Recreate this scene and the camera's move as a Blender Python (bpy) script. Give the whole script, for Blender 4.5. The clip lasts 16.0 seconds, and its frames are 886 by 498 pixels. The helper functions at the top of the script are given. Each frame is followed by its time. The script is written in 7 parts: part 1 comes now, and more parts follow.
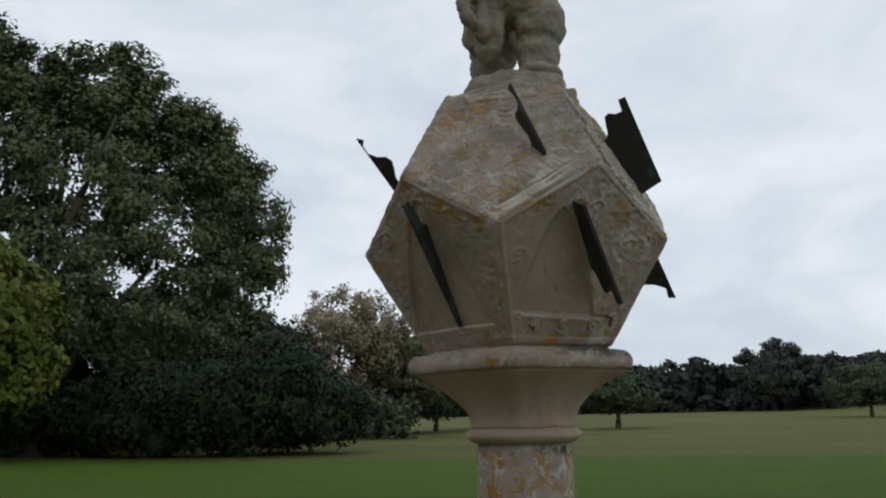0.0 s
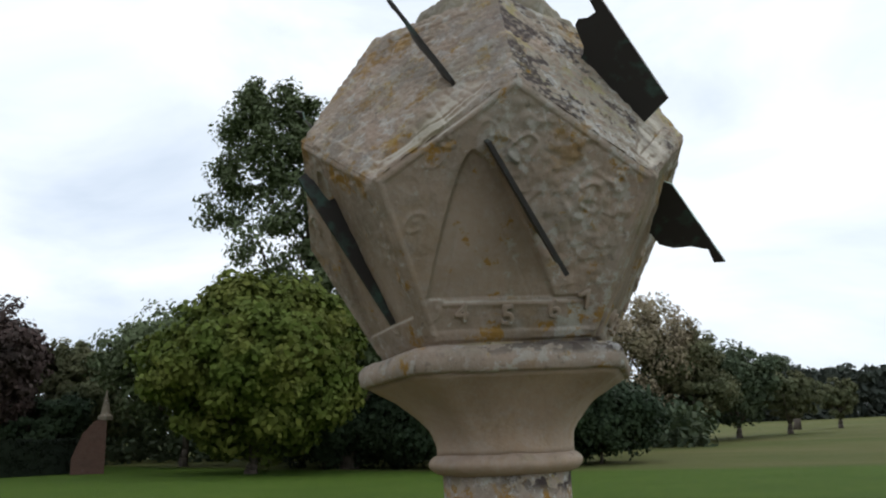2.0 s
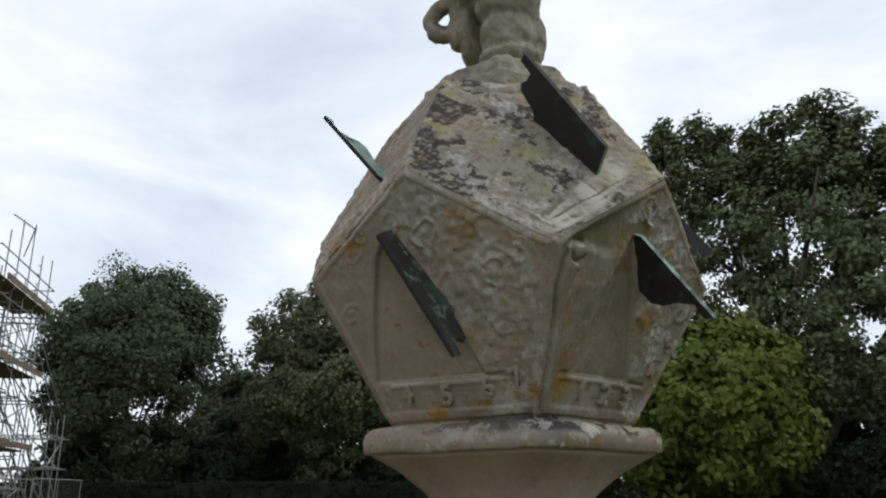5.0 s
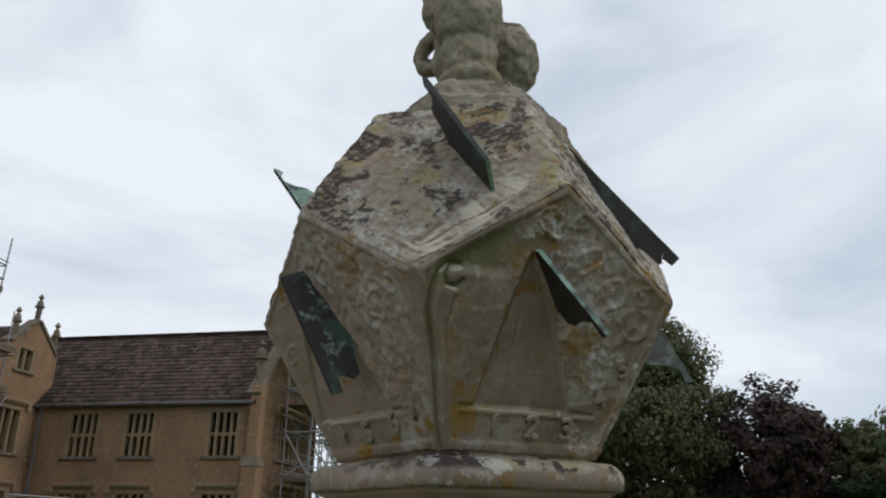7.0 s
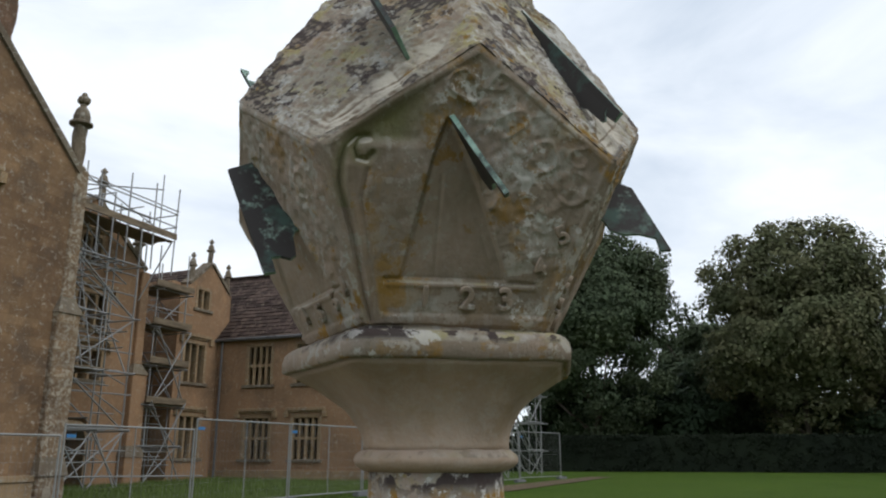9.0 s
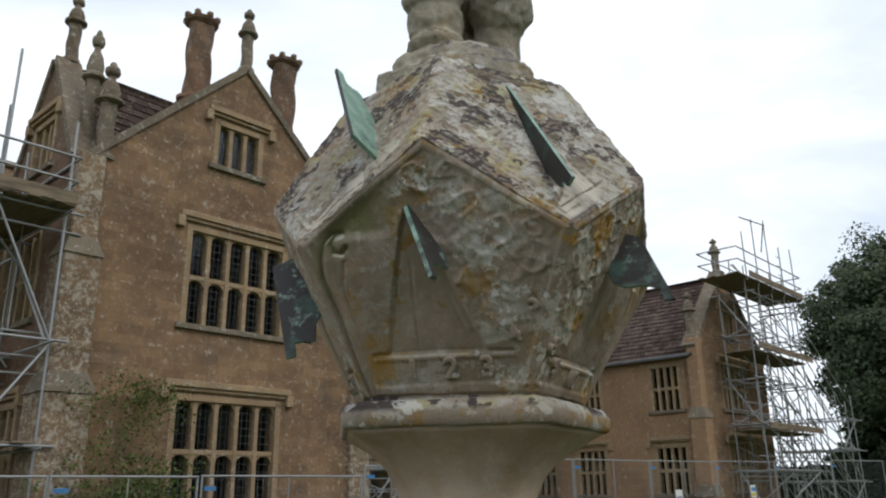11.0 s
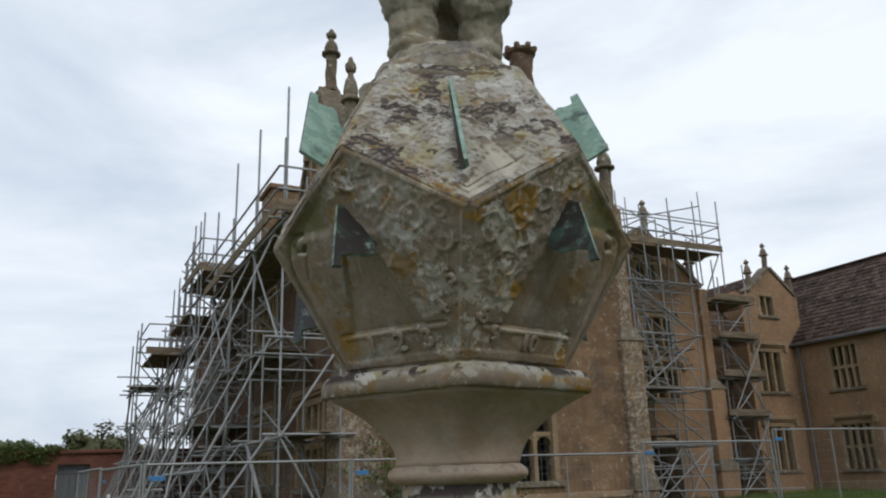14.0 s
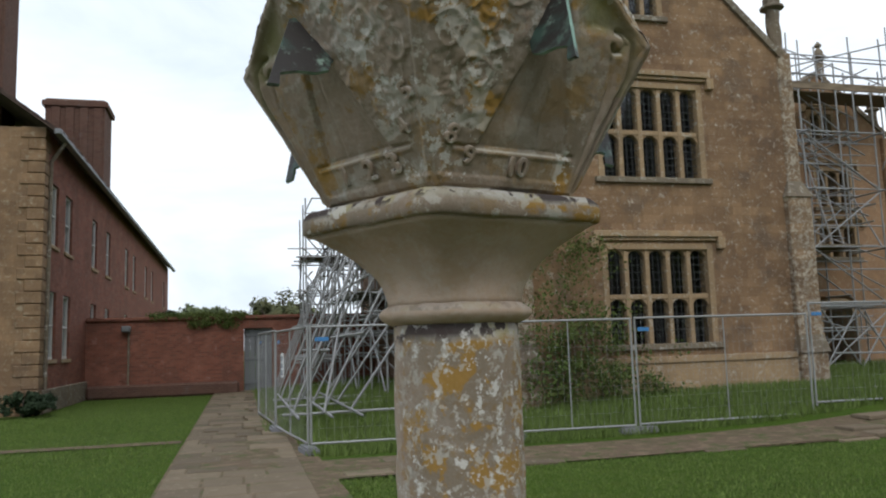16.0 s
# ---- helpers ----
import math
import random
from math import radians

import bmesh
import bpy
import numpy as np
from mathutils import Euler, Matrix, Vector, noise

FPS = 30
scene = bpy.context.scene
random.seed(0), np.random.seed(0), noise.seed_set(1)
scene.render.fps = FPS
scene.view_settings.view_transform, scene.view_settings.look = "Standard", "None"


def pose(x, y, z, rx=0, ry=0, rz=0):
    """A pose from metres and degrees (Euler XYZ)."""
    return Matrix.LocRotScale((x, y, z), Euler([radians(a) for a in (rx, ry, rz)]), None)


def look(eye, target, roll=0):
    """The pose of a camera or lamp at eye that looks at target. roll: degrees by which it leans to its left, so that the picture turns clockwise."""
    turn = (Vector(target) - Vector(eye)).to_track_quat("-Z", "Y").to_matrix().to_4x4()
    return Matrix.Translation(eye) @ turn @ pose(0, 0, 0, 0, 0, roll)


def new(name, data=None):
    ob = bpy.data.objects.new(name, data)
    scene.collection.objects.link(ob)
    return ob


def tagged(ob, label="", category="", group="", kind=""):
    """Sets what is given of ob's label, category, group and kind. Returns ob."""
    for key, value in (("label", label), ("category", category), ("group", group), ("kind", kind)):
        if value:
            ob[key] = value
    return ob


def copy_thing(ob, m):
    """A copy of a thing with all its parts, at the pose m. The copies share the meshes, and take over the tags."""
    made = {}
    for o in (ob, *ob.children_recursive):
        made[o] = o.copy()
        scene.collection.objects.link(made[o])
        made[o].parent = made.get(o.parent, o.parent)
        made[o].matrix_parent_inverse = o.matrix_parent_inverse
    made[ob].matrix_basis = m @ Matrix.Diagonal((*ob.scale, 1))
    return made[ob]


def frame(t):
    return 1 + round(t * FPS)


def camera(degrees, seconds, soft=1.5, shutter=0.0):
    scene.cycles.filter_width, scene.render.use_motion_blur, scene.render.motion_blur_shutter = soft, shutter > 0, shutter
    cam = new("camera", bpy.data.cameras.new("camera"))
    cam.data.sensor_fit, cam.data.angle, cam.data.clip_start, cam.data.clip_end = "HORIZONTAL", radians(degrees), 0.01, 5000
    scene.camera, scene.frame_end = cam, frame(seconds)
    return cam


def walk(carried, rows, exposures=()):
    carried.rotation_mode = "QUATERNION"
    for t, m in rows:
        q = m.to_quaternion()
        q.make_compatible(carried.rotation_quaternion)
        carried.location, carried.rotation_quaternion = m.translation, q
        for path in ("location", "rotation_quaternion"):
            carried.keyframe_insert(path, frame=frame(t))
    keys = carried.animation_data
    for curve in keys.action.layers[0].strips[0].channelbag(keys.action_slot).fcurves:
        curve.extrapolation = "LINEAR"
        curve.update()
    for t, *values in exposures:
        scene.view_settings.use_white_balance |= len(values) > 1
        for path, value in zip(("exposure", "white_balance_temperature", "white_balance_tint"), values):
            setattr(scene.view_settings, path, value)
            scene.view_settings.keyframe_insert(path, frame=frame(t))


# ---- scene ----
cam = camera(59.3, 16.0, soft=2.1)
PATH = [
    (0, (0.138, -1.346, 1.701), (-0.246, 0.569, 2.134), -1.1),
    (0.5, (0.267, -1.233, 1.71), (-0.326, 0.625, 2.152), -0.4),
    (1, (0.334, -1.133, 1.704), (-0.428, 0.661, 2.154), -0.5),
    (1.5, (0.395, -1.0, 1.703), (-0.498, 0.729, 2.162), -1.0),
    (2, (0.486, -0.902, 1.707), (-0.547, 0.743, 2.183), -2.4),
    (2.5, (0.599, -0.851, 1.729), (-0.622, 0.654, 2.223), -1.8),
    (3, (0.67, -0.819, 1.743), (-0.713, 0.534, 2.249), -0.6),
    (3.5, (0.701, -0.754, 1.737), (-0.762, 0.505, 2.262), -0.6),
    (4, (0.727, -0.678, 1.73), (-0.767, 0.533, 2.278), -1.1),
    (4.5, (0.796, -0.597, 1.726), (-0.793, 0.466, 2.314), -1.3),
    (5, (0.892, -0.516, 1.729), (-0.826, 0.307, 2.338), -0.6),
    (5.2, (0.931, -0.491, 1.725), (-0.825, 0.258, 2.321), -1.0),
    (7.3, (1.001, -0.047, 1.731), (-0.882, -0.012, 2.404), 1.2),
    (7.5, (1.018, -0.023, 1.729), (-0.875, -0.032, 2.373), 1.3),
    (8, (1.037, 0.027, 1.709), (-0.877, -0.058, 2.283), 0.9),
    (8.5, (1.005, 0.072, 1.692), (-0.919, -0.082, 2.216), 0.1),
    (9, (0.946, 0.14, 1.684), (-0.97, -0.127, 2.192), 0.0),
    (9.5, (0.93, 0.235, 1.703), (-0.944, -0.178, 2.268), 0.7),
    (10, (0.951, 0.363, 1.706), (-0.851, -0.27, 2.297), 0.5),
    (10.2, (0.962, 0.399, 1.71), (-0.81, -0.317, 2.3), 0.3),
    (12.3, (0.802, 0.603, 1.701), (-0.774, -0.466, 2.31), -2.0),
    (12.5, (0.788, 0.648, 1.697), (-0.761, -0.46, 2.309), -1.9),
    (13, (0.759, 0.745, 1.701), (-0.672, -0.505, 2.326), -1.9),
    (13.5, (0.746, 0.809, 1.693), (-0.579, -0.556, 2.309), -2.0),
    (14, (0.745, 0.848, 1.674), (-0.508, -0.606, 2.235), -1.9),
    (14.5, (0.714, 0.847, 1.644), (-0.543, -0.646, 2.08), -2.1),
    (15, (0.628, 0.828, 1.62), (-0.57, -0.736, 1.96), -2.0),
    (15.5, (0.568, 0.843, 1.613), (-0.513, -0.818, 1.887), -1.8),
    (16, (0.494, 0.873, 1.639), (-0.46, -0.868, 1.882), -1.8),
]
EXPOSURES = [(0, -0.16), (0.8, 0.08), (1.5, 0.28), (2.2, 0.3), (3.0, 0.2), (3.5, 0.16), (5.0, 0.16), (7.3, -0.1), (8.5, 0.08), (10.0, 0.3), (12.5, 0.28), (13.5, 0.06), (14.5, 0.06), (15.0, 0.22), (15.5, 0.36), (16.0, 0.43)]
walk(cam, [(t, look(eye, target, roll)) for t, eye, target, roll in PATH], EXPOSURES)


# ---- light ----
world = bpy.data.worlds.new("overcast_sky")
scene.world = world
world.use_nodes = True
wn, wl = world.node_tree.nodes, world.node_tree.links
wn.clear()
w_out = wn.new("ShaderNodeOutputWorld")
w_bg = wn.new("ShaderNodeBackground")
w_sky = wn.new("ShaderNodeTexSky")
w_sky.sky_type, w_sky.sun_disc = "NISHITA", False
w_sky.sun_elevation, w_sky.sun_rotation = radians(38), radians(160)
w_tc = wn.new("ShaderNodeTexCoord")
w_map = wn.new("ShaderNodeMapping")
w_map.inputs["Scale"].default_value = (1.0, 1.0, 2.6)
w_noise = wn.new("ShaderNodeTexNoise")
w_noise.inputs["Scale"].default_value, w_noise.inputs["Detail"].default_value = 2.3, 6
w_noise.inputs["Roughness"].default_value = 0.55
w_noise.inputs["Distortion"].default_value = 0.4
w_ramp = wn.new("ShaderNodeValToRGB")
w_ramp.color_ramp.elements[0].position, w_ramp.color_ramp.elements[0].color = 0.30, (5.9, 6.75, 7.9, 1)
w_ramp.color_ramp.elements[1].position, w_ramp.color_ramp.elements[1].color = 0.62, (9.3, 9.85, 10.55, 1)
w_mix = wn.new("ShaderNodeMix")
w_mix.data_type = "RGBA"
w_mix.inputs["Factor"].default_value = 0.93
wl.new(w_tc.outputs["Generated"], w_map.inputs["Vector"])
wl.new(w_map.outputs["Vector"], w_noise.inputs["Vector"])
wl.new(w_noise.outputs["Fac"], w_ramp.inputs["Fac"])
wl.new(w_sky.outputs["Color"], w_mix.inputs["A"])
wl.new(w_ramp.outputs["Color"], w_mix.inputs["B"])
wl.new(w_mix.outputs["Result"], w_bg.inputs["Color"])
w_bg.inputs["Strength"].default_value = 0.1
wl.new(w_bg.outputs["Background"], w_out.inputs["Surface"])
sun_data = bpy.data.lights.new("sun", "SUN")
sun_data.energy, sun_data.angle, sun_data.color = 0.7, radians(25), (1.0, 0.96, 0.9)
sun = new("sun", sun_data)
sun.matrix_world = look((6, 20, 22), (0, 0, 0))

# ---- materials ----


def material(name, base, rough=0.8, metal=0.0):
    m = bpy.data.materials.new(name)
    m.use_nodes = True
    b = m.node_tree.nodes["Principled BSDF"]
    b.inputs["Base Color"].default_value = (*base, 1)
    b.inputs["Roughness"].default_value, b.inputs["Metallic"].default_value = rough, metal
    if rough > 0.85:
        b.inputs["Specular IOR Level"].default_value = 0.12
    return m


class Mat:
    """Layers of noise over a base colour, in object space."""

    def __init__(self, name, base, rough=0.85, metal=0.0, world_space=False):
        self.m = material(name, base, rough, metal)
        self.t = self.m.node_tree
        self.n, self.l = self.t.nodes, self.t.links
        self.b = self.n["Principled BSDF"]
        if world_space:
            self.vec = self.n.new("ShaderNodeNewGeometry").outputs["Position"]
        else:
            self.vec = self.n.new("ShaderNodeTexCoord").outputs["Object"]
        rgb = self.n.new("ShaderNodeRGB")
        rgb.outputs[0].default_value = (*base, 1)
        self.col = rgb.outputs[0]
        self.h = None

    def noise(self, scale, detail=4, rough=0.55, distort=0.0, stretch=None, kind="noise"):
        v = self.vec
        if stretch:
            mp = self.n.new("ShaderNodeMapping")
            mp.inputs["Scale"].default_value = stretch
            self.l.new(v, mp.inputs["Vector"])
            v = mp.outputs["Vector"]
        if kind == "noise":
            x = self.n.new("ShaderNodeTexNoise")
            x.inputs["Detail"].default_value, x.inputs["Roughness"].default_value = detail, rough
            x.inputs["Distortion"].default_value = distort
            out = x.outputs["Fac"]
        else:
            x = self.n.new("ShaderNodeTexVoronoi")
            out = x.outputs["Distance"]
        x.inputs["Scale"].default_value = scale
        self.l.new(v, x.inputs["Vector"])
        return out

    def ramp(self, fac, lo, hi):
        r = self.n.new("ShaderNodeMapRange")
        r.inputs["From Min"].default_value, r.inputs["From Max"].default_value = lo, hi
        self.l.new(fac, r.inputs["Value"])
        return r.outputs["Result"]

    def times(self, a, b):
        r = self.n.new("ShaderNodeMath")
        r.operation = "MULTIPLY"
        self.l.new(a, r.inputs[0])
        if isinstance(b, (int, float)):
            r.inputs[1].default_value = b
        else:
            self.l.new(b, r.inputs[1])
        return r.outputs[0]

    def up(self, lo, hi):
        """How far the surface faces upwards."""
        g = self.n.new("ShaderNodeNewGeometry")
        s = self.n.new("ShaderNodeSeparateXYZ")
        self.l.new(g.outputs["Normal"], s.inputs[0])
        return self.ramp(s.outputs["Z"], lo, hi)

    def over(self, fac, colour, blend="MIX"):
        x = self.n.new("ShaderNodeMix")
        x.data_type, x.blend_type = "RGBA", blend
        if isinstance(fac, (int, float)):
            x.inputs["Factor"].default_value = fac
        else:
            self.l.new(fac, x.inputs["Factor"])
        self.l.new(self.col, x.inputs["A"])
        if isinstance(colour, tuple):
            x.inputs["B"].default_value = (*colour, 1)
        else:
            self.l.new(colour, x.inputs["B"])
        self.col = x.outputs["Result"]
        return self

    def bump(self, height, strength, distance):
        x = self.n.new("ShaderNodeBump")
        x.inputs["Strength"].default_value, x.inputs["Distance"].default_value = strength, distance
        self.l.new(height, x.inputs["Height"])
        if self.h is not None:
            self.l.new(self.h, x.inputs["Normal"])
        self.h = x.outputs["Normal"]
        return self

    def island(self):
        return self.n.new("ShaderNodeNewGeometry").outputs["Random Per Island"]

    def each(self):
        return self.n.new("ShaderNodeObjectInfo").outputs["Random"]

    def vary(self, rnd, low, high):
        """Multiply the colour by a random grey between low and high."""
        r = self.n.new("ShaderNodeMapRange")
        r.inputs["To Min"].default_value, r.inputs["To Max"].default_value = low, high
        self.l.new(rnd, r.inputs["Value"])
        c = self.n.new("ShaderNodeCombineColor")
        for i in range(3):
            self.l.new(r.outputs["Result"], c.inputs[i])
        return self.over(1.0, c.outputs[0], "MULTIPLY")

    def done(self):
        self.l.new(self.col, self.b.inputs["Base Color"])
        if self.h is not None:
            self.l.new(self.h, self.b.inputs["Normal"])
        return self.m


def dial_stone(name, lichen, base=(0.415, 0.318, 0.250), second=(0.298, 0.220, 0.168)):
    """Limestone under lichen; the mesh may say where the stone stays bare and where algae stain it."""
    k = Mat(name, base, 0.92)

    def said(which):
        x = k.n.new("ShaderNodeAttribute")
        x.attribute_name = which
        return x.outputs["Fac"]

    bare = said("bare")
    free = k.n.new("ShaderNodeMapRange")
    free.inputs["To Min"].default_value, free.inputs["To Max"].default_value = 1.0, 0.12
    k.l.new(bare, free.inputs["Value"])
    free = free.outputs["Result"]

    def growth(fac, amount, colour):
        k.over(k.times(k.times(fac, free), amount), colour)

    some = min(1.0, lichen)
    grain = 2.4 if lichen > 1.1 else 1.0
    g = k.n.new("ShaderNodeNewGeometry")
    sp = k.n.new("ShaderNodeSeparateXYZ")
    k.l.new(g.outputs["Normal"], sp.inputs[0])
    y_side = k.ramp(sp.outputs["Y"], -0.35, 0.45)
    fine = k.noise(140, 4, 0.6)
    k.over(k.ramp(k.noise(7, 5, 0.6), 0.35, 0.68), second)
    k.over(k.times(k.ramp(k.noise(3.5, 3, 0.5), 0.5, 0.7), 0.35 * some), (0.24, 0.215, 0.165))
    k.over(k.times(k.ramp(k.noise(9, 6, 0.7, 0.2), 0.48, 0.64), 0.6 * some), (0.165, 0.138, 0.108))
    k.over(k.times(k.ramp(fine, 0.45, 0.75), 0.3), (0.45, 0.41, 0.36))
    # grey film, pale crusts, ochre patches and dark spots of lichen
    growth(k.ramp(k.noise(13, 6, 0.65, 0.2), 0.48, 0.60), 0.5 * some, (0.34, 0.315, 0.275))
    if 0.5 < lichen < 1.2:
        for which, scale, colour in (("ochre", 20, (0.32, 0.175, 0.035)), ("pale", 34, (0.43, 0.40, 0.35))):
            patch = k.n.new("ShaderNodeMath")
            patch.operation = "ADD"
            k.l.new(k.times(said(which), 0.16), patch.inputs[0])
            k.l.new(k.noise(scale, 6, 0.7, 0.2), patch.inputs[1])
            k.over(k.times(k.ramp(patch.outputs[0], 0.595, 0.64), 0.9), colour)
    growth(k.ramp(k.noise(42, 6, 0.7, 0.1), 0.555, 0.59), 0.7 * lichen, (0.49, 0.47, 0.43))
    where = k.ramp(k.noise(5, 3, 0.5), 0.45 - 0.04 * lichen, 0.55 - 0.04 * lichen)
    growth(k.times(k.ramp(k.noise(15 * grain, 6, 0.68, 0.2), 0.545, 0.585), where), min(1.0, 0.95 * lichen), (0.31, 0.175, 0.045))
    if lichen > 0.5:
        growth(k.ramp(k.noise(34, 6, 0.7, 0.1), 0.66 - 0.07 * lichen, 0.70 - 0.07 * lichen), 0.7, (0.33, 0.19, 0.055))
        growth(k.ramp(k.noise(75, 4, 0.7), 0.60, 0.66), 0.5, (0.14, 0.115, 0.09))
        # the weather side carries more growth
        k.over(k.times(k.times(k.ramp(k.noise(6, 6, 0.68, 0.2), 0.28, 0.58), y_side), 0.85), (0.182, 0.143, 0.102))
        growth(k.times(k.ramp(k.noise(10 * grain, 5, 0.66, 0.3), 0.535, 0.575), y_side), 0.85, (0.30, 0.17, 0.038))
        growth(k.times(k.ramp(k.noise(27 * grain, 6, 0.70, 0.15), 0.545, 0.575), y_side), 0.7, (0.43, 0.405, 0.355))
    k.over(k.times(said("algae"), k.ramp(k.noise(9, 4, 0.6), 0.25, 0.6)), (0.17, 0.175, 0.075))
    # crusts on what faces up, thinner on the sheltered side
    up = k.up(0.15, 0.45)
    dot = k.n.new("ShaderNodeVectorMath")
    dot.operation = "DOT_PRODUCT"
    dot.inputs[1].default_value = (0.6, 0.8, 0.0)
    k.l.new(g.outputs["Normal"], dot.inputs[0])
    grown = k.n.new("ShaderNodeMapRange")
    grown.inputs["From Min"].default_value, grown.inputs["From Max"].default_value = -0.45, 0.05
    grown.inputs["To Min"].default_value = 0.3
    k.l.new(dot.outputs["Value"], grown.inputs["Value"])
    up = k.times(up, k.times(grown.outputs["Result"], min(1.0, 2.0 * lichen)))
    growth(k.times(k.ramp(k.noise(9, 5, 0.6, 0.4), 0.36, 0.52), up), 0.8, (0.31, 0.285, 0.225))
    growth(k.times(k.times(k.ramp(k.noise(17, 6, 0.7, 0.3), 0.42, 0.55), up), k.ramp(sp.outputs["Y"], -0.15, 0.4)), 0.85, (0.43, 0.41, 0.37))
    growth(k.times(k.ramp(k.noise(20, 5, 0.65, 0.4), 0.53, 0.60), up), 0.6, (0.33, 0.29, 0.115))
    growth(k.times(k.ramp(k.noise(60, 5, 0.7, 0.1), 0.54, 0.60), up), 0.6, (0.17, 0.14, 0.115))
    growth(k.times(k.ramp(k.noise(13, 4, 0.62, 0.15), 0.525, 0.54), up), 0.95, (0.055, 0.042, 0.040))
    growth(k.times(k.ramp(k.noise(31, 4, 0.62, 0.2), 0.59, 0.61), up), 0.9, (0.066, 0.05, 0.045))
    growth(k.times(k.ramp(k.noise(22 * grain, 7, 0.75, 0.1), 0.575, 0.59), k.ramp(sp.outputs["Y"], -1.3, 0.2)), 0.9 * some, (0.54, 0.52, 0.48))
    # washed pale stone below the plates
    k.over(k.times(k.times(bare, k.up(0.2, 0.4)), 0.92), (0.52, 0.475, 0.395))
    k.bump(k.noise(60, 6, 0.65), 0.6, 0.004).bump(fine, 0.45, 0.0015)
    return k.done()


M_DIAL = dial_stone("lichened_limestone", 0.8)
M_PILLAR = dial_stone("spotted_limestone", 1.25)
M_SMOOTH = dial_stone("plain_limestone", 0.16, (0.49, 0.364, 0.278), (0.375, 0.272, 0.206))
M_STATUE = dial_stone("weathered_limestone", 0.35, (0.32, 0.275, 0.205), (0.235, 0.205, 0.15))


def bronze(name, green, rim=False):
    """Dark bronze, verdigris on its +y side; the -y side's shade is left in as near-black."""
    k = Mat(name, (0.030, 0.026, 0.024), 0.6, 0.2)
    g = k.n.new("ShaderNodeNewGeometry")
    sp = k.n.new("ShaderNodeSeparateXYZ")
    k.l.new(g.outputs["Normal"], sp.inputs[0])
    y_side = k.ramp(sp.outputs["Y"], -2.0 if rim else -0.15, -1.5 if rim else 0.25)
    k.over(k.times(k.ramp(k.noise(26, 5, 0.6), 0.54, 0.66), 0.6), (0.06, 0.13, 0.105))
    k.over(k.times(k.ramp(k.noise(18, 6, 0.65), 0.62 - 0.22 * green, 0.78 - 0.22 * green), y_side), (0.19, 0.31, 0.25))
    k.over(k.times(k.ramp(k.noise(45, 6, 0.7), 0.60 - 0.1 * green, 0.70 - 0.1 * green), k.times(y_side, 0.7)), (0.32, 0.45, 0.375))
    k.bump(k.noise(90, 4), 0.3, 0.001)
    return k.done()


M_BRONZE = bronze("verdigris_bronze", 1.3)
M_DARKBRONZE = bronze("dark_bronze", 0.25)
M_GREENRIM = bronze("green_bronze_edge", 1.15, True)


def ham_stone(name, base, dark, pale, streak=1.0, courses=0.0, fleck=0.0):
    k = Mat(name, base, 0.95)
    k.over(k.ramp(k.noise(0.55, 5, 0.6), 0.4, 0.68), dark)
    k.over(k.times(k.ramp(k.noise(1.3, 4, 0.6, stretch=(1, 1, 0.25)), 0.5, 0.7), 0.5 * streak), (0.15, 0.10, 0.06))
    k.over(k.times(k.ramp(k.noise(2.6, 6, 0.65), 0.55, 0.7), 0.5), (base[0] * 1.35, base[1] * 1.3, base[2] * 1.2))
    k.over(k.times(k.ramp(k.noise(0.9, 7, 0.7, 0.3), 0.53, 0.64), 0.5 * streak), (0.13, 0.105, 0.085))
    k.over(k.times(k.ramp(k.noise(6.5, 7, 0.74, 0.5), 0.57 - fleck, 0.615 - fleck), 0.8), pale)
    k.over(k.times(k.ramp(k.noise(15, 6, 0.72, 0.6), 0.60 - fleck, 0.635 - fleck), 0.85), pale)
    k.over(k.times(k.ramp(k.noise(22, 5, 0.7), 0.60, 0.66), 0.6), (dark[0] * 0.55, dark[1] * 0.55, dark[2] * 0.6))
    if courses:
        sep, comb, add = k.n.new("ShaderNodeSeparateXYZ"), k.n.new("ShaderNodeCombineXYZ"), k.n.new("ShaderNodeMath")
        k.l.new(k.vec, sep.inputs[0])
        k.l.new(sep.outputs["X"], add.inputs[0])
        k.l.new(sep.outputs["Y"], add.inputs[1])
        k.l.new(add.outputs[0], comb.inputs["X"])
        k.l.new(sep.outputs["Z"], comb.inputs["Y"])
        br = k.n.new("ShaderNodeTexBrick")
        br.inputs["Scale"].default_value, br.inputs["Brick Width"].default_value, br.inputs["Row Height"].default_value = 1.0, 0.52, 0.21
        br.inputs["Mortar Size"].default_value, br.inputs["Mortar Smooth"].default_value = 0.012, 0.6
        br.inputs["Color1"].default_value, br.inputs["Color2"].default_value, br.inputs["Mortar"].default_value = (1, 1, 1, 1), (0.72, 0.72, 0.74, 1), (0.8, 0.78, 0.75, 1)
        k.l.new(comb.outputs[0], br.inputs["Vector"])
        k.over(courses, br.outputs["Color"], "MULTIPLY")
        k.bump(br.outputs["Fac"], -0.3 * courses, 0.02)
    k.bump(k.noise(5, 6, 0.6), 0.5, 0.03).bump(k.noise(40, 4), 0.3, 0.006)
    return k.done()


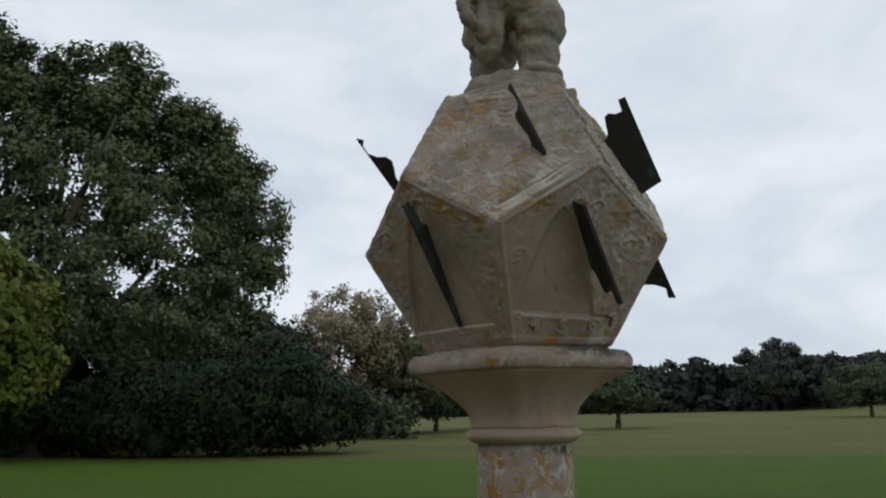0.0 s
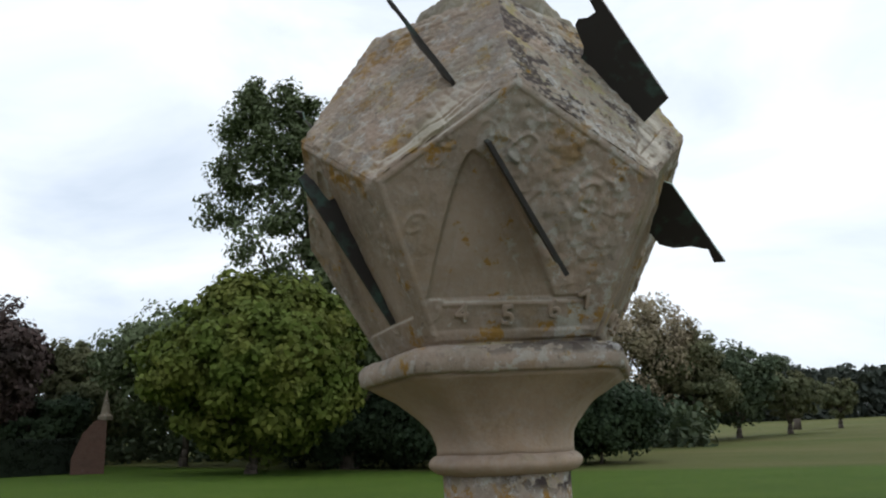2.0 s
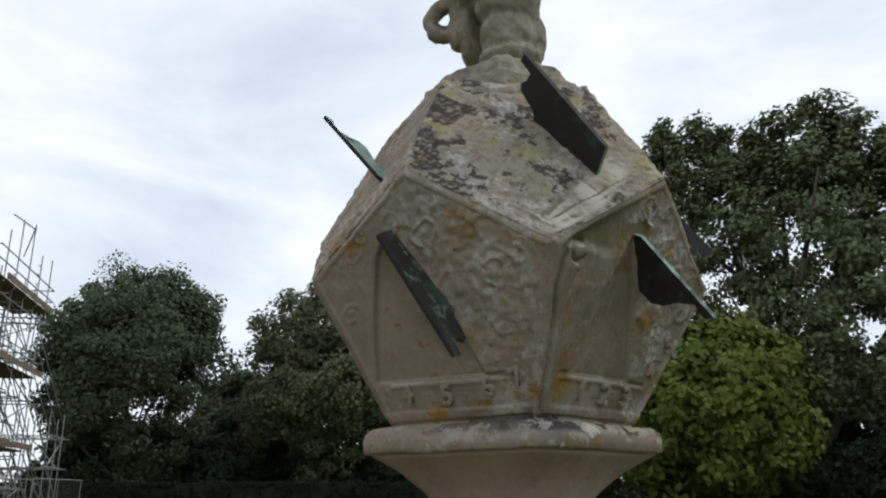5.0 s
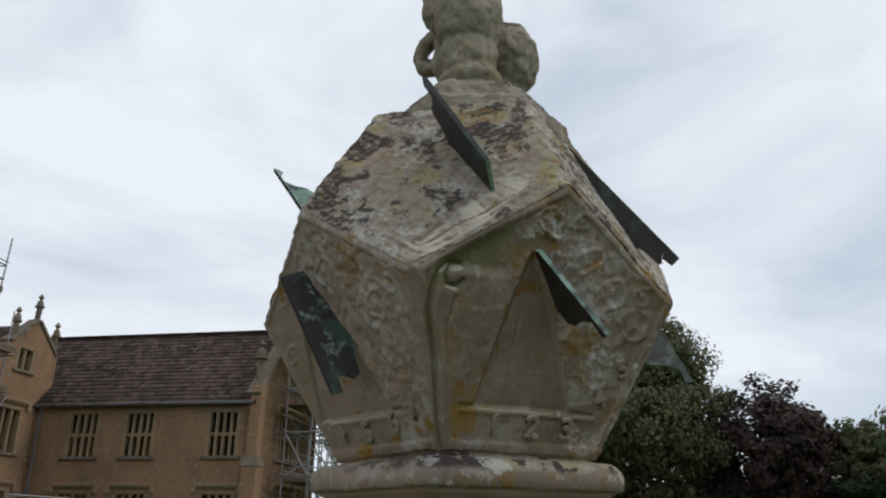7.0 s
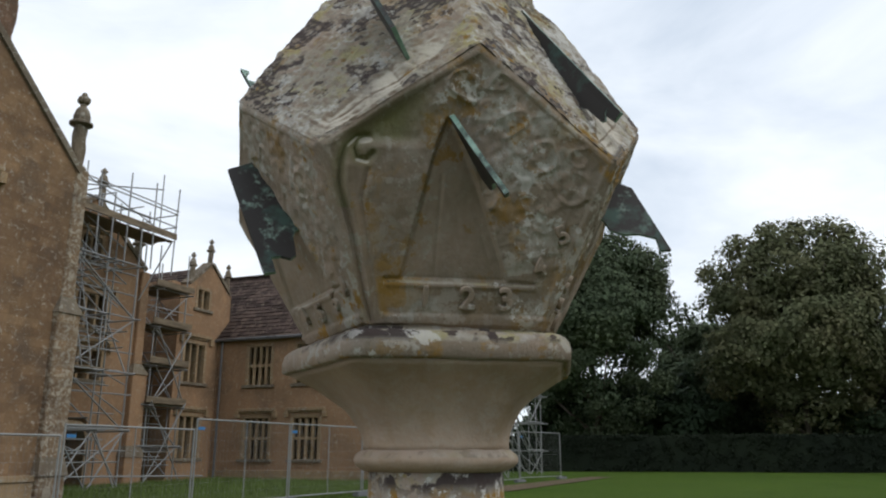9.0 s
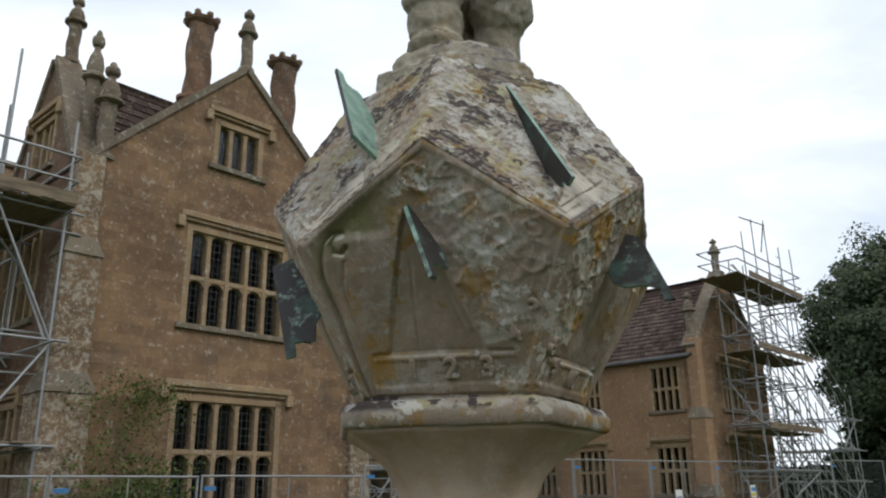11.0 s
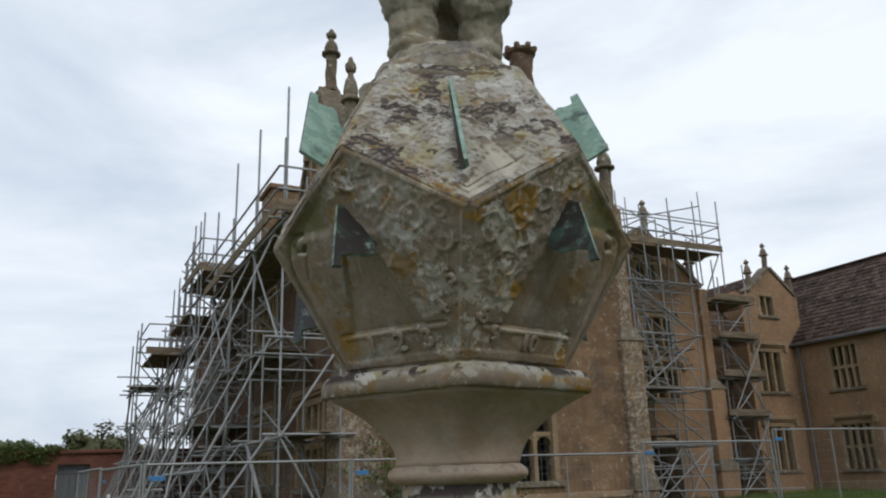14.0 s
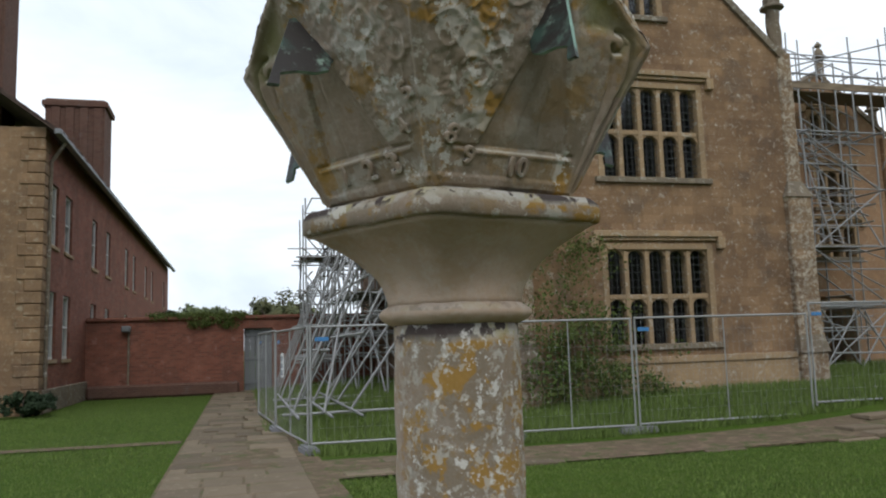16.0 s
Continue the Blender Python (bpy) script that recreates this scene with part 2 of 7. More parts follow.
M_HAM = ham_stone("ham_stone_wall", (0.285, 0.180, 0.102), (0.180, 0.114, 0.070), (0.45, 0.39, 0.31), 1.0, 1.0, -0.008)
M_RENDER = ham_stone("ochre_limewash_wall", (0.345, 0.212, 0.124), (0.255, 0.158, 0.094), (0.42, 0.32, 0.22), 0.6)
M_DRESS = ham_stone("dressed_ham_stone", (0.34, 0.238, 0.14), (0.25, 0.178, 0.108), (0.44, 0.40, 0.33), 0.7)
M_ASHLAR = ham_stone("coursed_ashlar", (0.285, 0.182, 0.105), (0.21, 0.135, 0.08), (0.36, 0.30, 0.21), 0.6, 0.9)
M_WEATHER = ham_stone("weathered_grey_stone", (0.20, 0.165, 0.12), (0.13, 0.105, 0.08), (0.40, 0.38, 0.33))


# darker ham stone: the side wall's shade put into its colour; also brown chimneys
M_DARK_SHADED = ham_stone("dark_shaded_stone", (0.21, 0.130, 0.085), (0.14, 0.09, 0.062), (0.33, 0.28, 0.22), 1.0, 0.85)
M_FLECKED = ham_stone("flecked_buttress_stone", (0.265, 0.178, 0.108), (0.175, 0.12, 0.078), (0.44, 0.39, 0.31), 1.0, 0.9, 0.055)


def tile_mat():
    k = Mat("lichened_stone_tiles", (0.074, 0.052, 0.043), 0.9)
    k.over(k.ramp(k.noise(0.6, 4), 0.4, 0.65), (0.052, 0.036, 0.031))
    k.vary(k.island(), 0.6, 1.5)
    k.over(k.times(k.ramp(k.noise(6, 6, 0.72), 0.585, 0.63), 0.8), (0.25, 0.205, 0.155))
    k.bump(k.noise(12, 4), 0.4, 0.01)
    return k.done()


M_TILE = tile_mat()
M_LEAD = material("lead_grey", (0.16, 0.165, 0.17), 0.5, 0.4)


def brick_mat(name, one, two):
    k = Mat(name, one, 0.93)
    sep, comb, add = k.n.new("ShaderNodeSeparateXYZ"), k.n.new("ShaderNodeCombineXYZ"), k.n.new("ShaderNodeMath")
    k.l.new(k.vec, sep.inputs[0])
    k.l.new(sep.outputs["X"], add.inputs[0])
    k.l.new(sep.outputs["Y"], add.inputs[1])
    k.l.new(add.outputs[0], comb.inputs["X"])
    k.l.new(sep.outputs["Z"], comb.inputs["Y"])
    br = k.n.new("ShaderNodeTexBrick")
    br.inputs["Scale"].default_value = 1.0
    br.inputs["Brick Width"].default_value, br.inputs["Row Height"].default_value = 0.225, 0.075
    br.inputs["Mortar Size"].default_value = 0.006
    br.inputs["Color1"].default_value = (*one, 1)
    br.inputs["Color2"].default_value = (*two, 1)
    br.inputs["Mortar"].default_value = (0.17, 0.12, 0.09, 1)
    k.l.new(comb.outputs[0], br.inputs["Vector"])
    k.col = br.outputs["Color"]
    k.over(k.times(k.ramp(k.noise(0.7, 5, 0.6), 0.45, 0.7), 0.6), (0.115, 0.06, 0.045))
    k.over(k.times(k.ramp(k.noise(1.6, 6, 0.65), 0.52, 0.66), 0.4), (one[0] * 1.25, one[1] * 1.5, one[2] * 1.6))
    k.over(k.times(k.ramp(k.noise(3, 6, 0.65), 0.6, 0.68), 0.4), (one[0] * 1.3, one[1] * 2.2, one[2] * 2.8))
    k.bump(br.outputs["Fac"], -0.4, 0.008)
    return k.done()


M_BRICK = brick_mat("red_brick", (0.235, 0.088, 0.058), (0.150, 0.056, 0.041))
M_SOOTY = brick_mat("sooty_brick", (0.115, 0.062, 0.047), (0.08, 0.045, 0.036))


def glass_mat():
    m = material("window_glass", (0.8, 0.85, 0.85), 0.04)
    b = m.node_tree.nodes["Principled BSDF"]
    b.inputs["Transmission Weight"].default_value, b.inputs["IOR"].default_value = 1.0, 1.4
    return m


M_GLASS = glass_mat()
# near-black of the added sheets that stand in for unlit rooms
M_DARK = material("unlit_room_dark", (0.035, 0.032, 0.03), 0.9)
M_LATTICE = material("leaded_lattice", (0.05, 0.052, 0.055), 0.5, 0.3)


def steel():
    k = Mat("galvanised_tube", (0.33, 0.335, 0.335), 0.5, 0.4)
    k.over(k.ramp(k.noise(3, 4), 0.45, 0.65), (0.21, 0.205, 0.195))
    k.over(k.times(k.ramp(k.noise(9, 5), 0.62, 0.68), 0.5), (0.17, 0.11, 0.07))
    return k.done()


M_STEEL = steel()


def board():
    k = Mat("weathered_scaffold_board", (0.27, 0.21, 0.145), 0.9)
    k.over(k.ramp(k.noise(2, 4, stretch=(1, 6, 6)), 0.4, 0.65), (0.16, 0.125, 0.09))
    k.vary(k.island(), 0.75, 1.25)
    return k.done()


M_BOARD = board()
M_BLUE = material("blue_clip_plastic", (0.045, 0.19, 0.42), 0.45)
M_SASH = material("dulled_white_paint", (0.50, 0.49, 0.46), 0.6)
M_WHITE = material("white_sign_board", (0.72, 0.73, 0.72), 0.5)
M_GREENSIGN = material("green_sign_panel", (0.10, 0.42, 0.20), 0.5)
M_REDSIGN = material("red_sign_panel", (0.50, 0.09, 0.07), 0.5)
M_YELLOWSIGN = material("yellow_sign_panel", (0.62, 0.50, 0.08), 0.5)
M_SIGNBAR = material("grey_print", (0.28, 0.30, 0.33), 0.6)
M_FOOT = material("recycled_rubber_foot", (0.19, 0.19, 0.20), 0.9)


def grass_mat():
    k = Mat("mown_lawn", (0.072, 0.122, 0.014), 0.95, world_space=True)
    k.over(k.ramp(k.noise(0.35, 5, 0.6), 0.35, 0.68), (0.058, 0.104, 0.012))
    k.over(k.times(k.ramp(k.noise(2.2, 5, 0.65), 0.5, 0.7), 0.5), (0.105, 0.13, 0.022))
    k.over(k.times(k.ramp(k.noise(25, 4, 0.7), 0.45, 0.7), 0.5), (0.028, 0.07, 0.008))
    # rough meadow beyond the lawn
    sep = k.n.new("ShaderNodeSeparateXYZ")
    k.l.new(k.vec, sep.inputs[0])
    wob = k.n.new("ShaderNodeMath")
    wob.operation = "MULTIPLY_ADD"
    k.l.new(k.noise(0.08, 3), wob.inputs[0])
    wob.inputs[1].default_value = 5
    k.l.new(sep.outputs["Y"], wob.inputs[2])
    far = k.ramp(wob.outputs[0], 35.5, 37.5)
    patch = k.ramp(k.noise(0.05, 5, 0.65, stretch=(1, 2.5, 1)), 0.35, 0.65)
    mead = k.n.new("ShaderNodeMix")
    mead.data_type = "RGBA"
    mead.inputs["A"].default_value, mead.inputs["B"].default_value = (0.078, 0.096, 0.024, 1), (0.120, 0.114, 0.042, 1)
    k.l.new(patch, mead.inputs["Factor"])
    k.over(far, mead.outputs["Result"])
    k.bump(k.noise(45, 5, 0.75), 0.9, 0.05).bump(k.noise(6, 4), 0.5, 0.08)
    return k.done()


M_GRASS = grass_mat()
def blade_mat():
    k = Mat("long_grass", (0.096, 0.142, 0.026), 0.8)
    k.vary(k.island(), 0.7, 1.4)
    return k.done()


M_BLADE = blade_mat()


def flag_mat():
    k = Mat("worn_flagstone", (0.155, 0.122, 0.085), 0.92, world_space=True)
    k.vary(k.each(), 0.65, 1.25)
    k.over(k.times(k.ramp(k.noise(2.5, 5), 0.48, 0.68), 0.6), (0.13, 0.105, 0.07))
    k.over(k.times(k.ramp(k.noise(9, 5, 0.7), 0.6, 0.68), 0.6), (0.33, 0.29, 0.22))
    k.over(k.times(k.ramp(k.noise(1.4, 4), 0.58, 0.68), 0.55), (0.07, 0.085, 0.035))
    k.bump(k.noise(18, 5), 0.4, 0.01)
    return k.done()


M_FLAG = flag_mat()


def earth_mat():
    k = Mat("trodden_earth", (0.125, 0.09, 0.062), 0.97, world_space=True)
    k.over(k.ramp(k.noise(1.1, 6, 0.7), 0.42, 0.62), (0.10, 0.085, 0.05))
    k.over(k.times(k.ramp(k.noise(4.5, 6, 0.7), 0.5, 0.6), 0.7), (0.19, 0.14, 0.095))
    k.over(k.times(k.ramp(k.noise(3.2, 7, 0.75), 0.54, 0.60), 0.8), (0.055, 0.085, 0.025))
    k.bump(k.noise(20, 5), 0.6, 0.02)
    return k.done()


M_EARTH = earth_mat()


def leaf_mat(name, base, alt, low=0.84, high=1.16):
    k = Mat(name, base, 0.75)
    k.over(k.ramp(k.noise(0.35, 4, 0.6), 0.4, 0.62), alt)
    k.vary(k.island(), low, high)
    k.b.inputs["Specular IOR Level"].default_value = 0.12
    return k.done()


M_POPLAR = leaf_mat("poplar_leaves", (0.138, 0.168, 0.086), (0.114, 0.144, 0.072))
M_CHESTNUT = leaf_mat("yellowing_chestnut_leaves", (0.092, 0.124, 0.024), (0.120, 0.130, 0.027))
M_SHRUB = leaf_mat("dark_shrub_leaves", (0.027, 0.043, 0.023), (0.035, 0.052, 0.025))
M_DARKTREE = leaf_mat("dark_tree_leaves", (0.070, 0.094, 0.054), (0.084, 0.104, 0.056))
M_OLIVE = leaf_mat("dull_olive_leaves", (0.104, 0.116, 0.060), (0.126, 0.122, 0.062))
M_COPPER = leaf_mat("copper_beech_leaves", (0.080, 0.054, 0.048), (0.064, 0.050, 0.044))
M_AUTUMN = leaf_mat("autumn_leaves", (0.31, 0.25, 0.17), (0.20, 0.18, 0.10))
M_HEDGE = leaf_mat("clipped_yew_leaves", (0.015, 0.021, 0.013), (0.018, 0.025, 0.014))
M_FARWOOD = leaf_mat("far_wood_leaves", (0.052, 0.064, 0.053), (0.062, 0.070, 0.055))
M_IVY = leaf_mat("climber_leaves", (0.075, 0.11, 0.03), (0.10, 0.12, 0.035))


def bark_mat():
    k = Mat("grey_bark", (0.12, 0.10, 0.08), 0.95)
    k.over(k.ramp(k.noise(3, 5, stretch=(3, 3, 0.5)), 0.4, 0.65), (0.06, 0.05, 0.04))
    return k.done()


M_BARK = bark_mat()

# ---- building tools ----
HOUSE = pose(0, 0, 0, 0, 0, -14)  # x to the right along the fronts, y out of them


def mesh_of(bm, name, mat, smooth=False):
    me = bpy.data.meshes.new(name)
    bm.to_mesh(me)
    bm.free()
    if smooth:
        me.polygons.foreach_set("use_smooth", [True] * len(me.polygons))
    for m in (mat if isinstance(mat, (list, tuple)) else [mat]):
        me.materials.append(m)
    return me


def part(name, bm, mat, parent, label="", smooth=False, at=None):
    ob = new(name, mesh_of(bm, name, mat, smooth))
    ob.parent = parent
    if at is not None:
        ob.matrix_local = at
    if label:
        ob["label"] = label
    return ob


def thing(name, label, category, m=None, group="", kind=""):
    ob = new(name)
    ob.empty_display_size = 0.2
    if m is not None:
        ob.matrix_world = m
    return tagged(ob, label, category, group, kind)


def box(bm, x0, x1, y0, y1, z0, z1):
    vs = [bm.verts.new(p) for p in ((x0, y0, z0), (x1, y0, z0), (x1, y1, z0), (x0, y1, z0), (x0, y0, z1), (x1, y0, z1), (x1, y1, z1), (x0, y1, z1))]
    for f in ((0, 3, 2, 1), (4, 5, 6, 7), (0, 1, 5, 4), (1, 2, 6, 5), (2, 3, 7, 6), (3, 0, 4, 7)):
        bm.faces.new([vs[i] for i in f])
    return vs


def bevel_box(bm, x0, x1, y0, y1, z0, z1, r=0.01, seg=1):
    b2 = bmesh.new()
    box(b2, x0, x1, y0, y1, z0, z1)
    bmesh.ops.bevel(b2, geom=b2.edges[:], offset=r, segments=seg, affect="EDGES")
    join(bm, b2)


def join(bm, other):
    me = bpy.data.meshes.new("tmp")
    other.to_mesh(me)
    other.free()
    bm.from_mesh(me)
    bpy.data.meshes.remove(me)


def tube(bm, a, b, r0, r1=None, seg=8, caps=True):
    a, b = Vector(a), Vector(b)
    r1 = r0 if r1 is None else r1
    d = (b - a).normalized()
    s = d.orthogonal().normalized()
    t = d.cross(s)
    ra, rb = [], []
    for i in range(seg):
        w = 2 * math.pi * i / seg
        o = s * math.cos(w) + t * math.sin(w)
        ra.append(bm.verts.new(a + o * r0))
        rb.append(bm.verts.new(b + o * r1))
    for i in range(seg):
        j = (i + 1) % seg
        bm.faces.new((ra[i], ra[j], rb[j], rb[i]))
    if caps:
        bm.faces.new(ra[::-1])
        bm.faces.new(rb)


def lathe(bm, profile, seg=24, centre=(0, 0), twist=None):
    """Rings of (radius, z); twist: a bulge that winds with the height."""
    rings = []
    for r, z in profile:
        ring = []
        for i in range(seg):
            w = 2 * math.pi * i / seg
            rr = r * (1 + (0.10 * math.cos(3 * w + twist * z) if twist else 0))
            ring.append(bm.verts.new((centre[0] + rr * math.cos(w), centre[1] + rr * math.sin(w), z)))
        rings.append(ring)
    for p, q in zip(rings, rings[1:]):
        for i in range(seg):
            j = (i + 1) % seg
            bm.faces.new((p[i], p[j], q[j], q[i]))
    bm.faces.new(rings[0][::-1])
    bm.faces.new(rings[-1])


def slab(bm, outline, holes, thick, to3d):
    """A wall: an outline in (s, z) with rectangular openings, given its thickness; to3d(s, depth, z) places it."""
    b2 = bmesh.new()
    loops = [outline] + [[(s0, z0), (s1, z0), (s1, z1), (s0, z1)] for s0, s1, z0, z1 in holes]
    for loop in loops:
        vs = [b2.verts.new((s, 0, z)) for s, z in loop]
        for i in range(len(vs)):
            b2.edges.new((vs[i], vs[(i + 1) % len(vs)]))
    bmesh.ops.triangle_fill(b2, use_beauty=True, edges=b2.edges[:], normal=(0, -1, 0))
    got = bmesh.ops.extrude_face_region(b2, geom=b2.faces[:])
    for v in got["geom"]:
        if isinstance(v, bmesh.types.BMVert):
            v.co.y = thick
    for v in b2.verts:
        v.co = Vector(to3d(v.co.x, v.co.y, v.co.z))
    bmesh.ops.recalc_face_normals(b2, faces=b2.faces[:])
    join(bm, b2)


def smooth_step(x, a, b):
    t = np.clip((x - a) / (b - a), 0, 1)
    return t * t * (3 - 2 * t)


def ground_z(x, y):
    """Height of the ground: level round the pillar, rising towards the house, the park and the hill."""
    r = np.hypot(x, y)
    bear = np.degrees(np.arctan2(y, x))
    gate = smooth_step(bear, -100, -120) * (bear < 0) + (bear >= 0)
    park = 1 - (bear > 0) * smooth_step(bear, 152, 118) * 0.88
    h = (0.45 * smooth_step(r, 12.5, 18) + 0.25 * smooth_step(r, 20, 45)) * gate * park
    h = h + 0.0165 * np.clip(r - 48, 0, 300) * (bear > 0)
    h = h + 11 * smooth_step(r, 170, 380) * smooth_step(bear, 80, 68) * (bear > 0)
    return h


def gz(x, y):
    return float(ground_z(np.array(float(x)), np.array(float(y))))

# ---- ground ----


def build_ground():
    rings = [0, 0.6] + [1.2 * 1.075 ** i for i in range(116)]
    n = 180
    verts, faces = [(0, 0, 0)], []
    for r in rings[1:]:
        for i in range(n):
            w = 2 * math.pi * i / n
            x, y = r * math.cos(w), r * math.sin(w)
            verts.append((x, y, gz(x, y) + (0.015 * noise.noise(Vector((x * 0.4, y * 0.4, 0))) if r < 60 else 0)))
    for i in range(n):
        faces.append((0, 1 + i, 1 + (i + 1) % n))
    for k in range(len(rings) - 2):
        a, b = 1 + k * n, 1 + (k + 1) * n
        for i in range(n):
            j = (i + 1) % n
            faces.append((a + i, b + i, b + j, a + j))
    me = bpy.data.meshes.new("ground")
    me.from_pydata(verts, [], faces)
    me.polygons.foreach_set("use_smooth", [True] * len(me.polygons))
    me.materials.append(M_GRASS)
    return tagged(new("ground", me), "mown green lawn running out to rough parkland meadow", "ground", kind="structure")


ground = build_ground()

# ---- the sundial ----
A = 0.19                      # edge of the twelve-sided block
Z0 = 1.82                     # height of its lowest face
R1, R2, RL = 0.85065 * A, 1.37638 * A, 0.267
H1, H2, H3 = 0.85065 * A, 1.37638 * A, 2.22703 * A


def ring_point(r, degrees, z):
    return Vector((r * math.cos(radians(degrees)), r * math.sin(radians(degrees)), Z0 + z))


LOW = [-90 + 72 * (i - 1) for i in range(5)]          # bearings of the lower corners
low_face, high_face = [], []
for i in range(5):
    a, b = LOW[i], LOW[(i + 1) % 5]
    m = a + 36
    low_face.append([ring_point(R1, a, -0.008), ring_point(R1, a + 72, -0.008), ring_point(RL, a + 72, H1), ring_point(R2, m, H2), ring_point(RL, a, H1)])
    high_face.append([ring_point(RL, a, H1), ring_point(R2, a + 36, H2), ring_point(R1, a + 36, H3), ring_point(R1, a - 36, H3), ring_point(R2, a - 36, H2)])
top_face = [ring_point(R1, LOW[i] + 36, H3) for i in range(5)]
CENTRE = Vector((0, 0, Z0 + H3 / 2))


def face_frame(pts):
    """Centre, unit vectors across and up the face, and its outward normal."""
    c = sum(pts, Vector()) / len(pts)
    nrm = (pts[1] - pts[0]).cross(pts[2] - pts[1]).normalized()
    if nrm.dot(c - CENTRE) < 0:
        nrm = -nrm
    up = (Vector((0, 0, 1)) - nrm * nrm.z).normalized() if abs(nrm.z) < 0.95 else Vector((1, 0, 0))
    return c, up.cross(nrm), up, nrm


def scroll_relief(x, y, cx, cy, size, start, turn):
    """Height of a carved C-scroll that winds in to a knob, in a face's own plane."""
    dx, dy = x - cx, y - cy
    r = np.hypot(dx, dy)
    w = ((np.arctan2(dy, dx) - start) * turn) % (2 * math.pi)
    wide = max(0.0024, size * 0.13)
    s = np.exp(-((r - size * (1 - 0.05 * w)) / wide) ** 2) * smooth_step(w, 5.6, 4.6)
    inner = size * (0.72 - 0.10 * w)
    s = np.maximum(s, np.exp(-((r - inner) / wide) ** 2) * smooth_step(w, 4.4, 3.0) * (size > 0.02) * 0.8)
    return np.maximum(s, 0.9 * np.exp(-(r / (size * 0.26)) ** 2))


def near_line(x, y, pts):
    """Distance from a broken line of points."""
    d = np.full(np.shape(x), 9.0)
    for (ax, ay), (bx, by) in zip(pts, pts[1:]):
        ux, uy = bx - ax, by - ay
        t = np.clip(((x - ax) * ux + (y - ay) * uy) / (ux * ux + uy * uy), 0, 1)
        d = np.minimum(d, np.hypot(x - ax - t * ux, y - ay - t * uy))
    return d


# each lower face: the plain fan under its plate (apex, foot corners), and its carved scrolls (u, v, size)
FANS = [((0.010, 0.118), (-0.100, -0.100), (0.085, -0.100)), ((-0.047, 0.084), (-0.100, -0.084), (0.046, -0.083)),
        ((-0.028, 0.088), (-0.066, -0.083), (0.052, -0.081)), ((0.028, 0.088), (-0.054, -0.088), (0.070, -0.088)),
        ((0.0, 0.09), (-0.06, -0.085), (0.06, -0.085))]
SCROLLS = [((0.070, 0.090, 0.015), (0.100, 0.052, 0.013), (-0.085, 0.070, 0.016), (0.012, -0.096, 0.017)),
           ((0.080, 0.027, 0.034), (0.080, 0.027, 0.017), (0.013, 0.086, 0.017), (-0.088, 0.080, 0.013), (-0.068, 0.094, 0.011), (-0.030, 0.104, 0.012),
            (-0.119, 0.050, 0.012), (-0.109, 0.012, 0.012), (-0.104, -0.024, 0.011), (0.112, -0.002, 0.010), (0.090, -0.044, 0.012),
            (0.078, -0.068, 0.010), (-0.096, -0.098, 0.011), (0.030, 0.112, 0.012), (0.060, 0.082, 0.012), (0.110, 0.050, 0.011)),
           ((0.106, 0.022, 0.020), (-0.016, 0.118, 0.016), (0.010, 0.098, 0.013), (0.040, 0.086, 0.017), (0.076, 0.052, 0.018), (0.058, 0.030, 0.013),
            (0.118, 0.056, 0.012), (0.086, -0.010, 0.011), (0.100, -0.050, 0.010), (0.020, 0.126, 0.010)),
           ((-0.112, 0.030, 0.020), (-0.070, -0.006, 0.018), (-0.040, 0.086, 0.017), (-0.076, 0.052, 0.016), (0.012, 0.116, 0.015), (-0.010, 0.098, 0.012),
            (-0.110, -0.030, 0.011), (-0.052, 0.030, 0.013), (-0.094, 0.066, 0.012)),
           ((0.07, 0.05, 0.02), (-0.07, 0.05, 0.02))]
CONSOLE = [(-0.101, 0.046), (-0.106, 0.039), (-0.116, 0.041), (-0.120, 0.050), (-0.115, 0.059), (-0.106, 0.062), (-0.118, 0.062), (-0.129, 0.052), (-0.133, 0.036), (-0.1326, 0.011), (-0.116, -0.040), (-0.101, -0.100), (-0.093, -0.131)]
CONSOLE_IN = [(-0.104, 0.030), (-0.109, 0.0), (-0.097, -0.069), (-0.086, -0.128)]


# where ochre and white lichen have settled on the lower faces: (u, v, reach)
OCHRE = [(), ((0.097, -0.050, 0.020), (0.112, 0.055, 0.014), (0.060, 0.100, 0.012), (0.102, -0.100, 0.014)),
         ((-0.017, 0.120, 0.022), (-0.002, 0.094, 0.018), (0.036, -0.008, 0.016), (-0.077, -0.062, 0.022), (-0.080, -0.100, 0.014), (0.046, 0.078, 0.014), (-0.050, 0.020, 0.012), (0.100, -0.105, 0.012)),
         ((0.042, -0.010, 0.020), (-0.010, 0.110, 0.018), (0.075, -0.040, 0.016), (0.072, -0.100, 0.014), (-0.085, -0.100, 0.016), (-0.060, 0.070, 0.016), (0.020, -0.050, 0.012)), ()]
PALE = [(), ((0.110, -0.080, 0.020), (0.060, -0.118, 0.020)), ((-0.044, -0.108, 0.022), (0.030, 0.060, 0.022), (0.080, 0.060, 0.030), (0.080, -0.020, 0.024)),
        ((0.003, -0.055, 0.030), (-0.060, 0.010, 0.026), (0.010, -0.105, 0.030), (-0.030, 0.080, 0.026), (-0.090, 0.040, 0.024)), ()]


def settled(spots, x, y):
    out = 0.0 * x
    for u, v, r in spots:
        out = np.maximum(out, np.exp(-((x - u) ** 2 + (0.7 * (y - v)) ** 2) / (r * r)))
    return out


